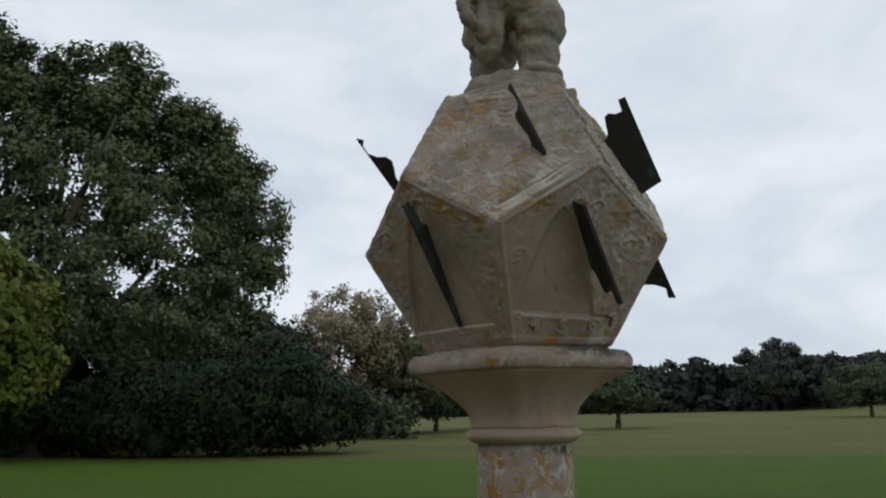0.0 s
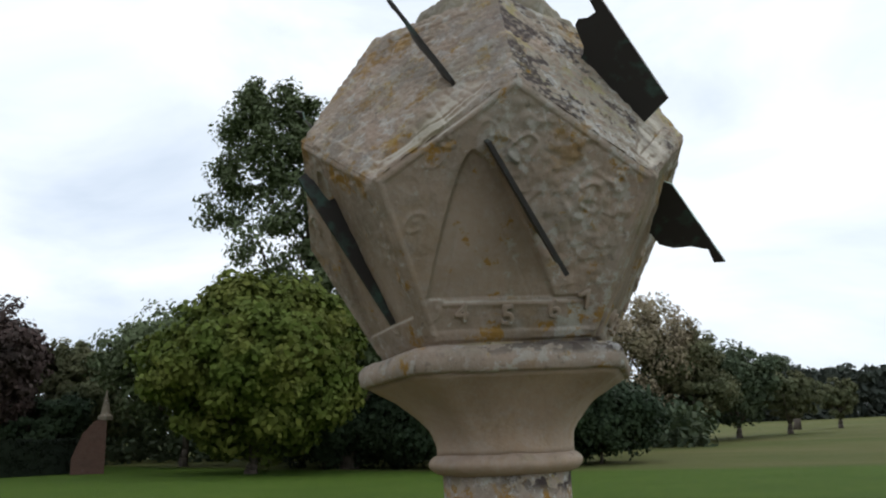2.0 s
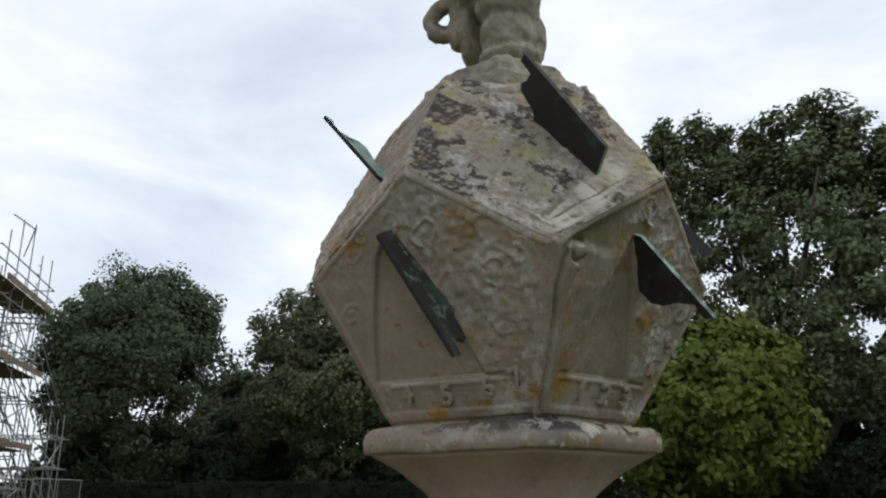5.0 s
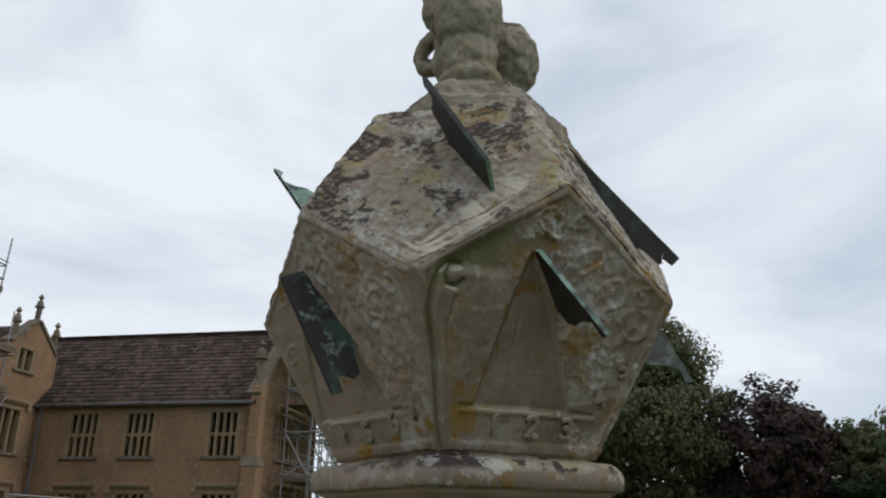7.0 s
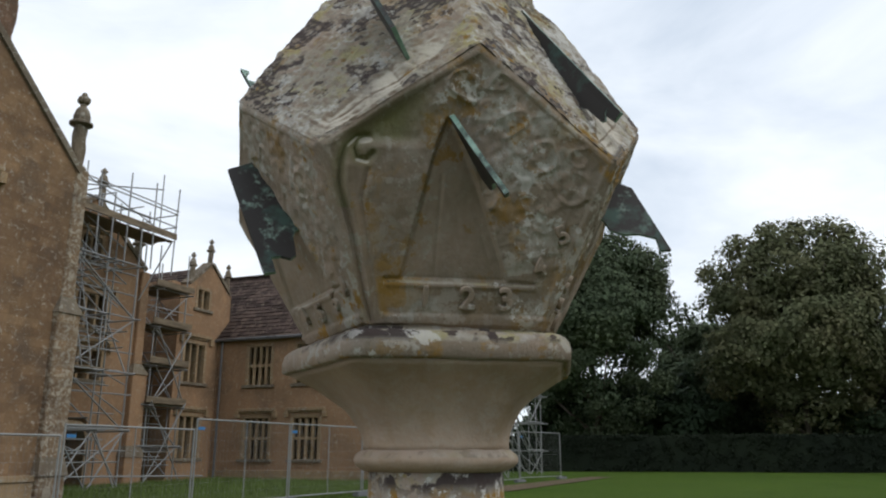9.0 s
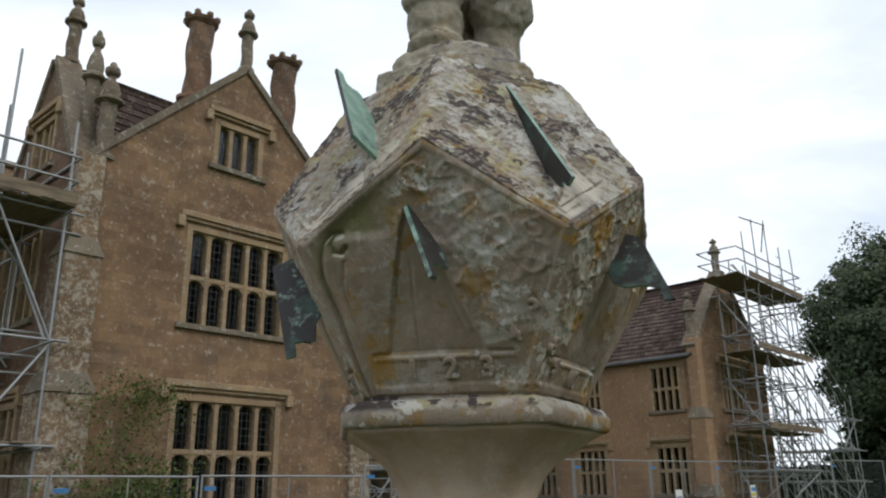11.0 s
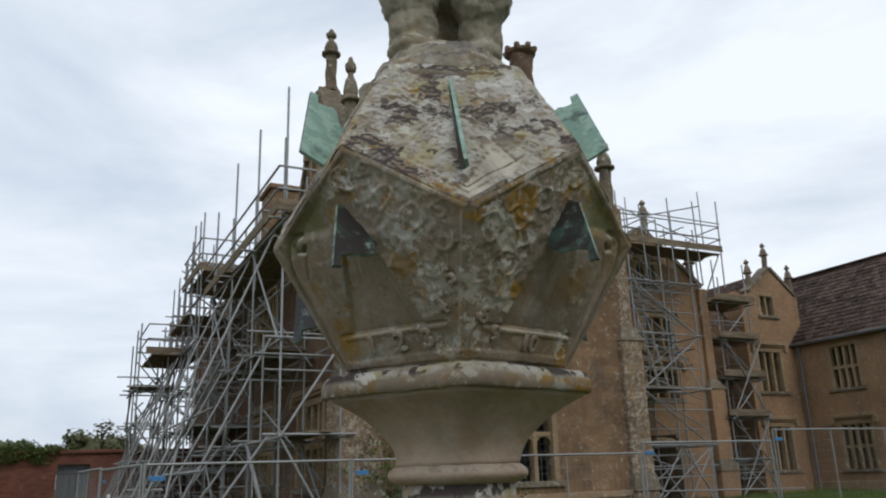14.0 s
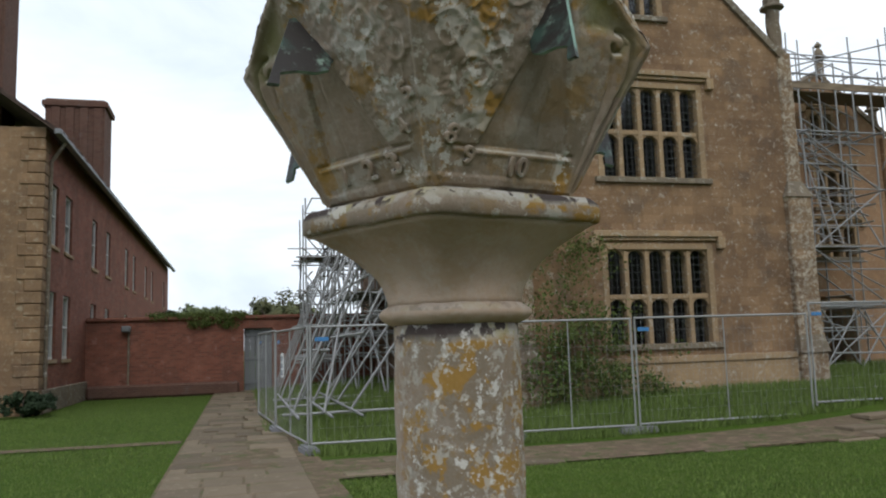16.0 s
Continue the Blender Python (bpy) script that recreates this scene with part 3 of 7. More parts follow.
def fan_mask(side, x, y):
    """1 inside the plain fan of a lower face, 0 outside."""
    (ax, ay), (lx, ly), (rx, ry) = FANS[side]
    t = np.clip((ay - y) / (ay - ly), 0, 1.2) ** (0.62 if side < 2 else 0.8)
    left, right = ax + (lx - ax) * t, ax + (rx - ax) * t
    return smooth_step(x - left, -0.001, 0.004) * smooth_step(right - x, -0.001, 0.004) * smooth_step(y - ly, 0.0, 0.003) * (y < ay)


def carved(kind, side, x, y, edge, rng):
    """Relief of a dial face, where its stone stays bare, and where algae stain it."""
    s, bare, algae = 0.0 * x, 0.0 * x, 0.0 * x
    x0, y0 = x, y
    x = x + 0.0030 * np.sin(61 * y + rng.uniform(0, 6)) + 0.0022 * np.sin(173 * y + 37 * x)
    y = y + 0.0030 * np.sin(57 * x + rng.uniform(0, 6)) + 0.0022 * np.sin(151 * x - 41 * y)
    if kind == "low":
        fan = fan_mask(side, x0, y0)
        foot = FANS[side][1][1]
        s = s - 0.0042 * fan
        # raised rim, a cut line above the numbers and the fillet at the foot
        s = s + 0.0018 * smooth_step(edge, 0.012, 0.008) * (y0 > -0.125)
        if side in (1, 2, 3):
            s = s - 0.0030 * np.exp(-((y0 - foot) / 0.0024) ** 2) * (np.abs(x0) < 0.082)
            s = s + 0.0016 * np.exp(-((y0 - foot + 0.005) / 0.003) ** 2) * (np.abs(x) < 0.080)
            s = s + 0.0022 * smooth_step(y0, -0.118, -0.122)
        for cx, cy, size in SCROLLS[side]:
            deep = rng.uniform(0.0016, 0.0026) if size > 0.0155 else rng.uniform(0.0, 0.0018)
            s = s + deep * scroll_relief(x, y, cx, cy, size, rng.uniform(0, 6.28), rng.choice((-1, 1))) * (1 - 0.8 * fan)
        # hour lines cut into the fan
        ax, ay = FANS[side][0]
        for k in range(-4, 5):
            tx = ax + 0.033 * k
            d = np.abs((x0 - ax) * (foot - ay) - (y0 - ay) * (tx - ax)) / math.hypot(foot - ay, tx - ax)
            deep = rng.uniform(0.0002, 0.0016) if side in (2, 3) else rng.uniform(0, 0.0008)
            s = s - deep * np.exp(-(d / 0.0017) ** 2) * fan * (y0 < rng.uniform(-0.02, 0.05))
        bare = np.maximum(fan, 0.75 * smooth_step(y0, -0.084, -0.088) * (np.abs(x) < 0.06))
        if side == 0:
            bare = np.maximum(bare, 0.8 * smooth_step(edge, 0.02, 0.04))
        if side == 1:
            bare = np.maximum(bare, 0.85 * smooth_step(x0, -0.02, -0.05))
        if side in (2, 3):
            # a console scroll runs down beside the corner, below a smooth cove
            m = 1 if side == 2 else -1
            groove, inner = near_line(m * x0, y0, CONSOLE), near_line(m * x0, y0, CONSOLE_IN)
            s = s * smooth_step(inner, 0.004, 0.012)
            cove = smooth_step(m * x0, -0.03, -0.075) * smooth_step(y0, 0.052, 0.066) * smooth_step(edge, 0.0, 0.02)
            s = s * (1 - cove) - 0.007 * cove
            s = s - 0.0068 * np.exp(-(groove / 0.0030) ** 2) - 0.0026 * np.exp(-(inner / 0.0024) ** 2)
            s = s + 0.0030 * np.exp(-(near_line(m * x0, y0, [(p[0] + 0.009, p[1] - 0.004) for p in CONSOLE[8:]]) / 0.005) ** 2)
            strip = smooth_step(m * x0 + 0.084 + 0.18 * (y0 + 0.13), 0.008, -0.002) * (y0 < 0.04)
            knob = smooth_step(np.hypot(m * x0 + 0.110, y0 - 0.050), 0.030, 0.022)
            flank = 0.7 * smooth_step(m * x0, -0.030, -0.055) * (y0 > -0.08)
            bare = np.maximum(np.maximum(bare, flank), np.maximum(0.97 * np.maximum(strip, knob), 0.9 * cove))
            algae = np.maximum(0.75 * cove, 0.7 * np.exp(-(groove / 0.006) ** 2) * (y0 > -0.01))
            bare = np.maximum(bare, 0.5 * np.exp(-(np.hypot(m * x0 + 0.044, (y0 + 0.106) * 0.8) / 0.014) ** 2))
    elif kind == "high":
        s = s + 0.0016 * np.exp(-((edge - 0.020) / 0.0026) ** 2) * (0.5 + 0.5 * np.sin(40 * x + 30 * y))
        s = s - 0.0022 * np.exp(-((y0 - 0.105) / 0.002) ** 2) * (np.abs(x0) < 0.06)
        # the washed hollow below the plate, with its ruled band
        gu, gv = ((0.06, -0.05), (0.085, -0.055), (0.085, -0.025), (0.055, -0.055), (0.05, -0.05))[side - 5]
        fx, fy = x0 - gu * smooth_step(y0, -0.170, gv), y0
        wash = smooth_step(np.abs(fx), 0.034, 0.020) * smooth_step(fy, gv + 0.03, gv - 0.012) * smooth_step(edge, 0.004, 0.012)
        wash = wash * (0.72 + 0.28 * np.sin(90 * x0 + 55 * y0 + side))
        s = s - 0.0045 * wash
        s = s - 0.0015 * np.exp(-((edge - 0.026) / 0.0015) ** 2) * (wash > 0.2)
        bare = wash
        if side == 6:
            algae = 0.55 * np.exp(-(np.hypot(x0 - 0.055, y0 + 0.10) / 0.035) ** 2)
        for k in range(3):
            s = s + 0.0018 * scroll_relief(x, y, rng.uniform(-0.07, 0.07), rng.uniform(-0.01, 0.09), rng.uniform(0.012, 0.024), rng.uniform(0, 6), 1)
        for k in range(-4, 5):
            w = math.atan2(-1, 0.32 * k)
            d = np.abs(-x0 * math.sin(w) + (y0 - 0.02) * math.cos(w))
            s = s - 0.0010 * np.exp(-(d / 0.0020) ** 2) * (y0 < -0.01)
    return s, bare, algae


def dial_block():
    rows, faces, count = [], [], 0
    kinds = ["low"] * 5 + ["high"] * 5 + ["top"]
    for side, pts in enumerate(low_face + high_face + [top_face]):
        n = 40 if side in (4, 5, 9, 10) else 104
        c, ax, ay, nrm = face_frame(pts)
        i, j = np.meshgrid(np.arange(n + 1), np.arange(n + 1), indexing="ij")
        keep = i + j <= n
        number = np.cumsum(keep.ravel()).reshape(keep.shape) - 1
        fi, fj = (i[keep] / n)[:, None], (j[keep] / n)[:, None]
        lower = i + j < n
        tri = [np.stack([number[:-1, :-1], number[1:, :-1], number[:-1, 1:]], -1)[lower[:-1, :-1]]]
        inner = (i + j < n - 1)[:-1, :-1]
        tri.append(np.stack([number[1:, :-1], number[1:, 1:], number[:-1, 1:]], -1)[inner])
        tri = np.concatenate(tri)
        for k in range(5):
            p, q = pts[k], pts[(k + 1) % 5]
            if (p - c).cross(q - c).dot(nrm) < 0:
                p, q = q, p
            flat = np.array(c) + np.array(p - c) * fi + np.array(q - c) * fj
            edge = (1 - (fi + fj)[:, 0]) * 0.688 * A
            off = flat - np.array(c)
            x, y = off @ np.array(ax), off @ np.array(ay)
            relief, bare, algae = carved(kinds[side], side, x, y, edge, random.Random(40 + side)) if side < 10 else (0 * x, 0 * x, 0 * x)
            relief = relief * smooth_step(edge, 0.0, 0.006)
            wear = np.zeros(len(flat))
            leafy = (1 - bare) * smooth_step(edge, 0.006, 0.014) * smooth_step(y, -0.085, -0.06) if side < 5 else 0 * x
            for m, v in enumerate(flat):
                v = Vector(v)
                wear[m] = (0.0012 if edge[m] > 0.012 else 0.0009) * noise.fractal(v * 22, 1.0, 2.0, 4) + 0.0005 * noise.noise(v * 90)
                if side >= 5:
                    wear[m] += (1 - 0.8 * bare[m]) * (0.0026 * abs(noise.noise(v * 55)) + 0.0015 * noise.noise(v * 160))
                elif leafy[m] > 0.05:
                    warp = v + 0.010 * Vector((noise.noise(v * 40), noise.noise(v * 40 + Vector((5, 0, 0))), noise.noise(v * 40 + Vector((0, 5, 0)))))
                    ridge = 1 - abs(noise.noise(warp * 46)) * 3.2
                    wear[m] += leafy[m] * (0.0011 * max(0.0, ridge) ** 2 + 0.0030 * max(0.0, noise.noise(v * 48)) + 0.0016 * noise.noise(v * 110))
                chip = noise.noise(v * 13 + Vector((7, 1, 3)))
                wear[m] -= (0.0014 + 0.0055 * max(0, chip)) * math.exp(-(edge[m] / 0.0042) ** 2)
            radial = flat - np.array(CENTRE)
            radial /= np.linalg.norm(radial, axis=1)[:, None]
            grown = [settled(OCHRE[side], x, y), settled(PALE[side], x, y)] if side < 5 else [0 * x, 0 * x]
            rows.append((flat + np.array(nrm) * relief[:, None] + radial * wear[:, None], bare, algae, *grown))
            faces.append(tri + count)
            count += len(flat)
    me = bpy.data.meshes.new("dial_block")
    me.from_pydata(np.concatenate([r[0] for r in rows]).tolist(), [], np.concatenate(faces).tolist())
    for k, which in enumerate(("bare", "algae", "ochre", "pale"), 1):
        me.attributes.new(which, "FLOAT", "POINT").data.foreach_set("value", np.concatenate([r[k] for r in rows]).astype(np.float32))
    bm = bmesh.new()
    bm.from_mesh(me)
    bmesh.ops.remove_doubles(bm, verts=bm.verts[:], dist=0.0002)
    bpy.data.meshes.remove(me)
    return bm


sundial = thing("sundial", "twelve-sided limestone sundial on a lichened round pillar", "sundial")
block = part("dial_block", dial_block(), M_DIAL, sundial, "lichen-crusted carved limestone block with twelve faces", True)


def pent(r, z, corner=0.16, per=12, round_mix=0.0, seed=0):
    """A five-sided ring with blunted corners, or a circle as round_mix goes to 1."""
    out = []
    for k in range(5):
        for i in range(per):
            w = radians(LOW[0]) + 2 * math.pi * (k + i / per) / 5
            f = (w - radians(LOW[0])) % (2 * math.pi / 5) - math.pi / 5
            rr = min(r * math.cos(math.pi / 5) / math.cos(f), r * (1 - 0.035 * corner / 0.16))
            rr = rr * (1 - round_mix) + r * 0.9 * round_mix
            v = Vector((rr * math.cos(w), rr * math.sin(w), z))
            rr += 0.0022 * noise.fractal(v * 30, 1.0, 2.0, 3)
            out.append(Vector((rr * math.cos(w), rr * math.sin(w), z + 0.0012 * noise.noise(v * 40))))
    return out


def loft(bm, rings):
    vs = [[bm.verts.new(p) for p in ring] for ring in rings]
    for a, b in zip(vs, vs[1:]):
        for i in range(len(a)):
            j = (i + 1) % len(a)
            bm.faces.new((a[i], a[j], b[j], b[i]))
    bm.faces.new(vs[0][::-1])
    bm.faces.new(vs[-1])


bm = bmesh.new()
prof = [(0.180, 1.7775), (0.1945, 1.7778), (0.1990, 1.7805), (0.2000, 1.7925), (0.1980, 1.8000), (0.193, 1.8050), (0.187, 1.8080), (0.1625, 1.8110), (0.1605, 1.8140), (0.160, 1.8230)]
loft(bm, [pent(r, z, per=22) for r, z in prof])
part("cap", bm, M_DIAL, sundial, "five-sided moulded stone cap spotted with lichen", True)
bm = bmesh.new()
rings = []
for i in range(17):
    t = i / 16
    z = 1.688 + 0.0900 * t
    r = (0.083 + 0.096 * t ** 1.95) / 0.935
    rings.append(pent(r + 0.008 * (1 - t), z, per=22, round_mix=max(0.0, 0.95 - 1.05 * t)))
loft(bm, rings)
part("neck", bm, M_SMOOTH, sundial, "smooth flared limestone neck", True)
bm = bmesh.new()
loft(bm, [pent((0.080 + 0.0175 * math.sin(math.pi * i / 10) ** 0.7) / 0.9, 1.6635 + 0.027 * i / 10, per=18, round_mix=1) for i in range(11)])
part("collar", bm, M_SMOOTH, sundial, "rounded limestone collar moulding", True)
bm = bmesh.new()
loft(bm, [pent((0.0795 + 0.004 * (1.664 - z)) / 0.9, z, per=20, round_mix=1) for z in [0.20 + 0.0305 * i for i in range(49)]])
part("pillar", bm, M_PILLAR, sundial, "round pillar mottled with ochre and white lichen", True)
bm = bmesh.new()
bevel_box(bm, -0.19, 0.19, -0.19, 0.19, -0.05, 0.2, 0.02, 2)
part("foot", bm, M_PILLAR, sundial)


def figure():
    """The worn headless beast on top, with its rough plinth: one plain stone shape."""
    bm = bmesh.new()

    t = Z0 + H3
    b2 = bmesh.new()
    lathe(b2, [(0.134, t - 0.01), (0.130, t + 0.018), (0.125, t + 0.020), (0.111, t + 0.027), (0.106, t + 0.044), (0.098, t + 0.056), (0.080, t + 0.060)], 7)
    bmesh.ops.rotate(b2, verts=b2.verts[:], cent=(0, 0, 0), matrix=Matrix.Rotation(radians(20), 3, "Z"))
    bmesh.ops.translate(b2, verts=b2.verts[:], vec=(0.008, 0.006, 0))
    join(bm, b2)
    # it sits on two feet with round haunches, its back rising behind and a pierced curl of tail; (across, forward, height), radii
    turn = Matrix.Rotation(radians(47), 3, "Z")

    def put(across, forward, z, r, tilt=(0, 0, 0)):
        c = turn @ Vector((forward, across, 0))
        m = Matrix.LocRotScale((c.x, c.y, z - 0.008), (turn @ Euler([radians(w) for w in tilt]).to_matrix()).to_euler(), (r[1], r[0], r[2]))
        bmesh.ops.create_icosphere(bm, subdivisions=4, radius=1, matrix=m)

    for across, forward, z, r in ((-0.050, 0.036, 2.428, (0.049, 0.048, 0.062)), (-0.046, 0.032, 2.366, (0.041, 0.040, 0.056)), (-0.044, 0.034, 2.326, (0.042, 0.044, 0.024)),
                                  (0.066, 0.022, 2.428, (0.049, 0.048, 0.062)), (0.062, 0.006, 2.366, (0.036, 0.040, 0.056)), (0.058, 0.006, 2.326, (0.038, 0.044, 0.024)),
                                  (0.010, -0.012, 2.474, (0.078, 0.048, 0.050)), (0.010, -0.022, 2.535, (0.072, 0.055, 0.080)), (0.008, -0.010, 2.610, (0.050, 0.045, 0.060)),
                                  (0.056, -0.030, 2.440, (0.026, 0.026, 0.050)), (0.010, -0.036, 2.428, (0.042, 0.018, 0.074)), (-0.040, -0.014, 2.480, (0.034, 0.036, 0.050))):
        put(across, forward, z, r)
    for i in range(26):
        w = radians(14 * i)
        put(0.004, -0.078 + 0.022 * math.cos(w), 2.450 + 0.026 * math.sin(w), (0.013, 0.013, 0.013))
    put(0.006, -0.052, 2.420, (0.022, 0.022, 0.03))
    return bm


ob = new("statue", mesh_of(figure(), "statue", M_STATUE, True))
rm = ob.modifiers.new("fuse", "REMESH")
rm.mode, rm.voxel_size, rm.use_smooth_shade = "VOXEL", 0.0036, True
tex = bpy.data.textures.new("worn_stone", "CLOUDS")
tex.noise_scale = 0.028
dm = ob.modifiers.new("wear", "DISPLACE")
dm.texture, dm.strength, dm.texture_coords = tex, 0.011, "LOCAL"
tex = bpy.data.textures.new("pitted_stone", "CLOUDS")
tex.noise_scale = 0.010
dm = ob.modifiers.new("pits", "DISPLACE")
dm.texture, dm.strength, dm.texture_coords = tex, 0.005, "LOCAL"
tagged(ob, "worn grey-green stone beast on a rough plinth", "statue")


def gnomon(pts, upper, lower):
    """A bronze plate square to its face under a sloping edge from upper to lower, with a curled cut at its high end."""
    c, ax, ay, nrm = face_frame(pts)
    upper, lower = Vector(upper), Vector(lower)
    hu, hl = (upper - c).dot(nrm), (lower - c).dot(nrm)
    near, tip, h0, th = (upper, lower, hu, hl) if hl > hu else (lower, upper, hl, hu)
    along = tip - near
    along = along - nrm * along.dot(nrm)
    tx = along.length
    along.normalize()
    foot = near - nrm * h0
    prof = [(0.0, -0.012), (0.0, h0), (tx, th), (tx + 0.003, th - 0.012), (tx - 0.010, th - 0.016),
            (tx - 0.017, th * 0.74), (tx - 0.014, th * 0.58), (tx - 0.006, th * 0.46), (tx - 0.008, th * 0.34),
            (tx - 0.020, th * 0.26), (tx - 0.034, th * 0.18), (tx - 0.040, th * 0.08), (tx - 0.040, -0.012)]
    if nrm.z < 0 and tx < 0.08:
        prof = [(0.0, -0.012), (0.0, h0), (tx, th), (tx + 0.006, th * 0.88), (tx - 0.008, th * 0.76), (tx - 0.004, th * 0.55),
                (tx + 0.006, th * 0.36), (tx + 0.008, th * 0.18), (tx - 0.002, th * 0.04), (tx - 0.004, -0.012)]
    side = along.cross(nrm).normalized()
    bm = bmesh.new()
    k = 0.0020
    lo = [bm.verts.new(foot + along * s + nrm * h - side * k * (1.25 if i in (1, 2) else 1)) for i, (s, h) in enumerate(prof)]
    hi = [bm.verts.new(foot + along * s + nrm * h + side * k * (1.25 if i in (1, 2) else 1)) for i, (s, h) in enumerate(prof)]
    bm.faces.new(lo)
    bm.faces.new(hi[::-1])
    for i in range(len(prof)):
        j = (i + 1) % len(prof)
        bm.faces.new((lo[j], lo[i], hi[i], hi[j])).material_index = 1
    bmesh.ops.recalc_face_normals(bm, faces=bm.faces[:])
    return bm


for pts, upper, lower in (
        (low_face[0], (-0.149, -0.222, 2.028), (-0.082, -0.126, 1.847)),
        (low_face[1], (0.126, -0.230, 2.006), (0.172, -0.160, 1.868)),
        (low_face[2], (0.234, 0.050, 2.010), (0.275, 0.105, 1.912)),
        (low_face[3], (-0.008, 0.247, 2.006), (0.013, 0.286, 1.919)),
        (low_face[4], (-0.252, 0.010, 2.005), (-0.206, 0.080, 1.870)),
        (high_face[0], (-0.262, -0.105, 2.190), (-0.205, -0.035, 2.100)),
        (high_face[1], (0.028, -0.267, 2.190), (0.072, -0.210, 2.100)),
        (high_face[2], (0.203, -0.074, 2.233), (0.257, -0.007, 2.100)),
        (high_face[3], (0.094, 0.120, 2.207), (0.166, 0.223, 2.033)),
        (high_face[4], (-0.146, 0.151, 2.244), (-0.096, 0.236, 2.109))):
    part("gnomon", gnomon(pts, upper, lower), [M_DARKBRONZE if pts in low_face else M_BRONZE, M_GREENRIM if pts in low_face[2:4] else M_BRONZE], sundial, "green-weathered bronze gnomon plate")


def numeral(text, pts, u, v, size, turn=0.0):
    cu = bpy.data.curves.new("numeral", "FONT")
    cu.body, cu.size, cu.extrude, cu.align_x, cu.align_y = text, size, 0.0030, "CENTER", "CENTER"
    cu.bevel_depth, cu.bevel_resolution = 0.0009, 1
    tmp = new("numeral", cu)
    me = bpy.data.meshes.new_from_object(tmp.evaluated_get(bpy.context.evaluated_depsgraph_get()))
    bpy.data.objects.remove(tmp)
    me.materials.clear()
    me.materials.append(M_DIAL)
    ob = new("numeral", me)
    c, ax, ay, nrm = face_frame(pts)
    m = Matrix.Identity(4)
    for i, e in enumerate((ax, ay, nrm)):
        m.col[i] = (*e, 0)
    m.translation = c + ax * u + ay * v + nrm * 0.0018
    ob.matrix_world = m @ pose(0, 0, 0, 0, 0, turn)
    ob.parent = sundial


for text, face, u, v, size, turn in (
        ("4", 1, -0.060, -0.099, 0.030, 0), ("5", 1, -0.008, -0.103, 0.032, 0), ("6", 1, 0.045, -0.097, 0.030, 6), ("7", 1, 0.082, -0.088, 0.028, 18),
        ("1", 2, -0.037, -0.101, 0.032, 0), ("2", 2, 0.008, -0.101, 0.034, 0), ("3", 2, 0.050, -0.101, 0.034, 4),
        ("4", 2, 0.084, -0.064, 0.026, 24), ("5", 2, 0.105, -0.028, 0.028, 28),
        ("8", 3, -0.088, -0.076, 0.030, -18), ("9", 3, -0.062, -0.098, 0.028, -10), ("10", 3, 0.004, -0.106, 0.030, 0)):
    numeral(text, low_face[face], u, v, size, turn)

# ---- the manor house ----
manor = thing("manor_house", "ochre stone gabled manor house with mullioned windows", "house", HOUSE)


def facing(which, base):
    """to3d for a wall: 'y+' looks along +y at y=base, 'x+' along +x at x=base; depth goes inwards."""
    if which == "y+":
        return lambda s, d, z: (s, base - d, z)
    if which == "x+":
        return lambda s, d, z: (base - d, s, z)
    return lambda s, d, z: (base + d, s, z)


def wall_part(name, which, base, outline, holes, mat, parent, label="", thick=0.55):
    bm = bmesh.new()
    slab(bm, outline, holes, thick, facing(which, base))
    return part(name, bm, mat, parent, label)


def put_boxes(bm, to3d, items):
    for s0, s1, d0, d1, z0, z1 in items:
        p, q = to3d(s0, d0, z0), to3d(s1, d1, z1)
        bevel_box(bm, min(p[0], q[0]), max(p[0], q[0]), min(p[1], q[1]), max(p[1], q[1]), z0, z1, 0.012)


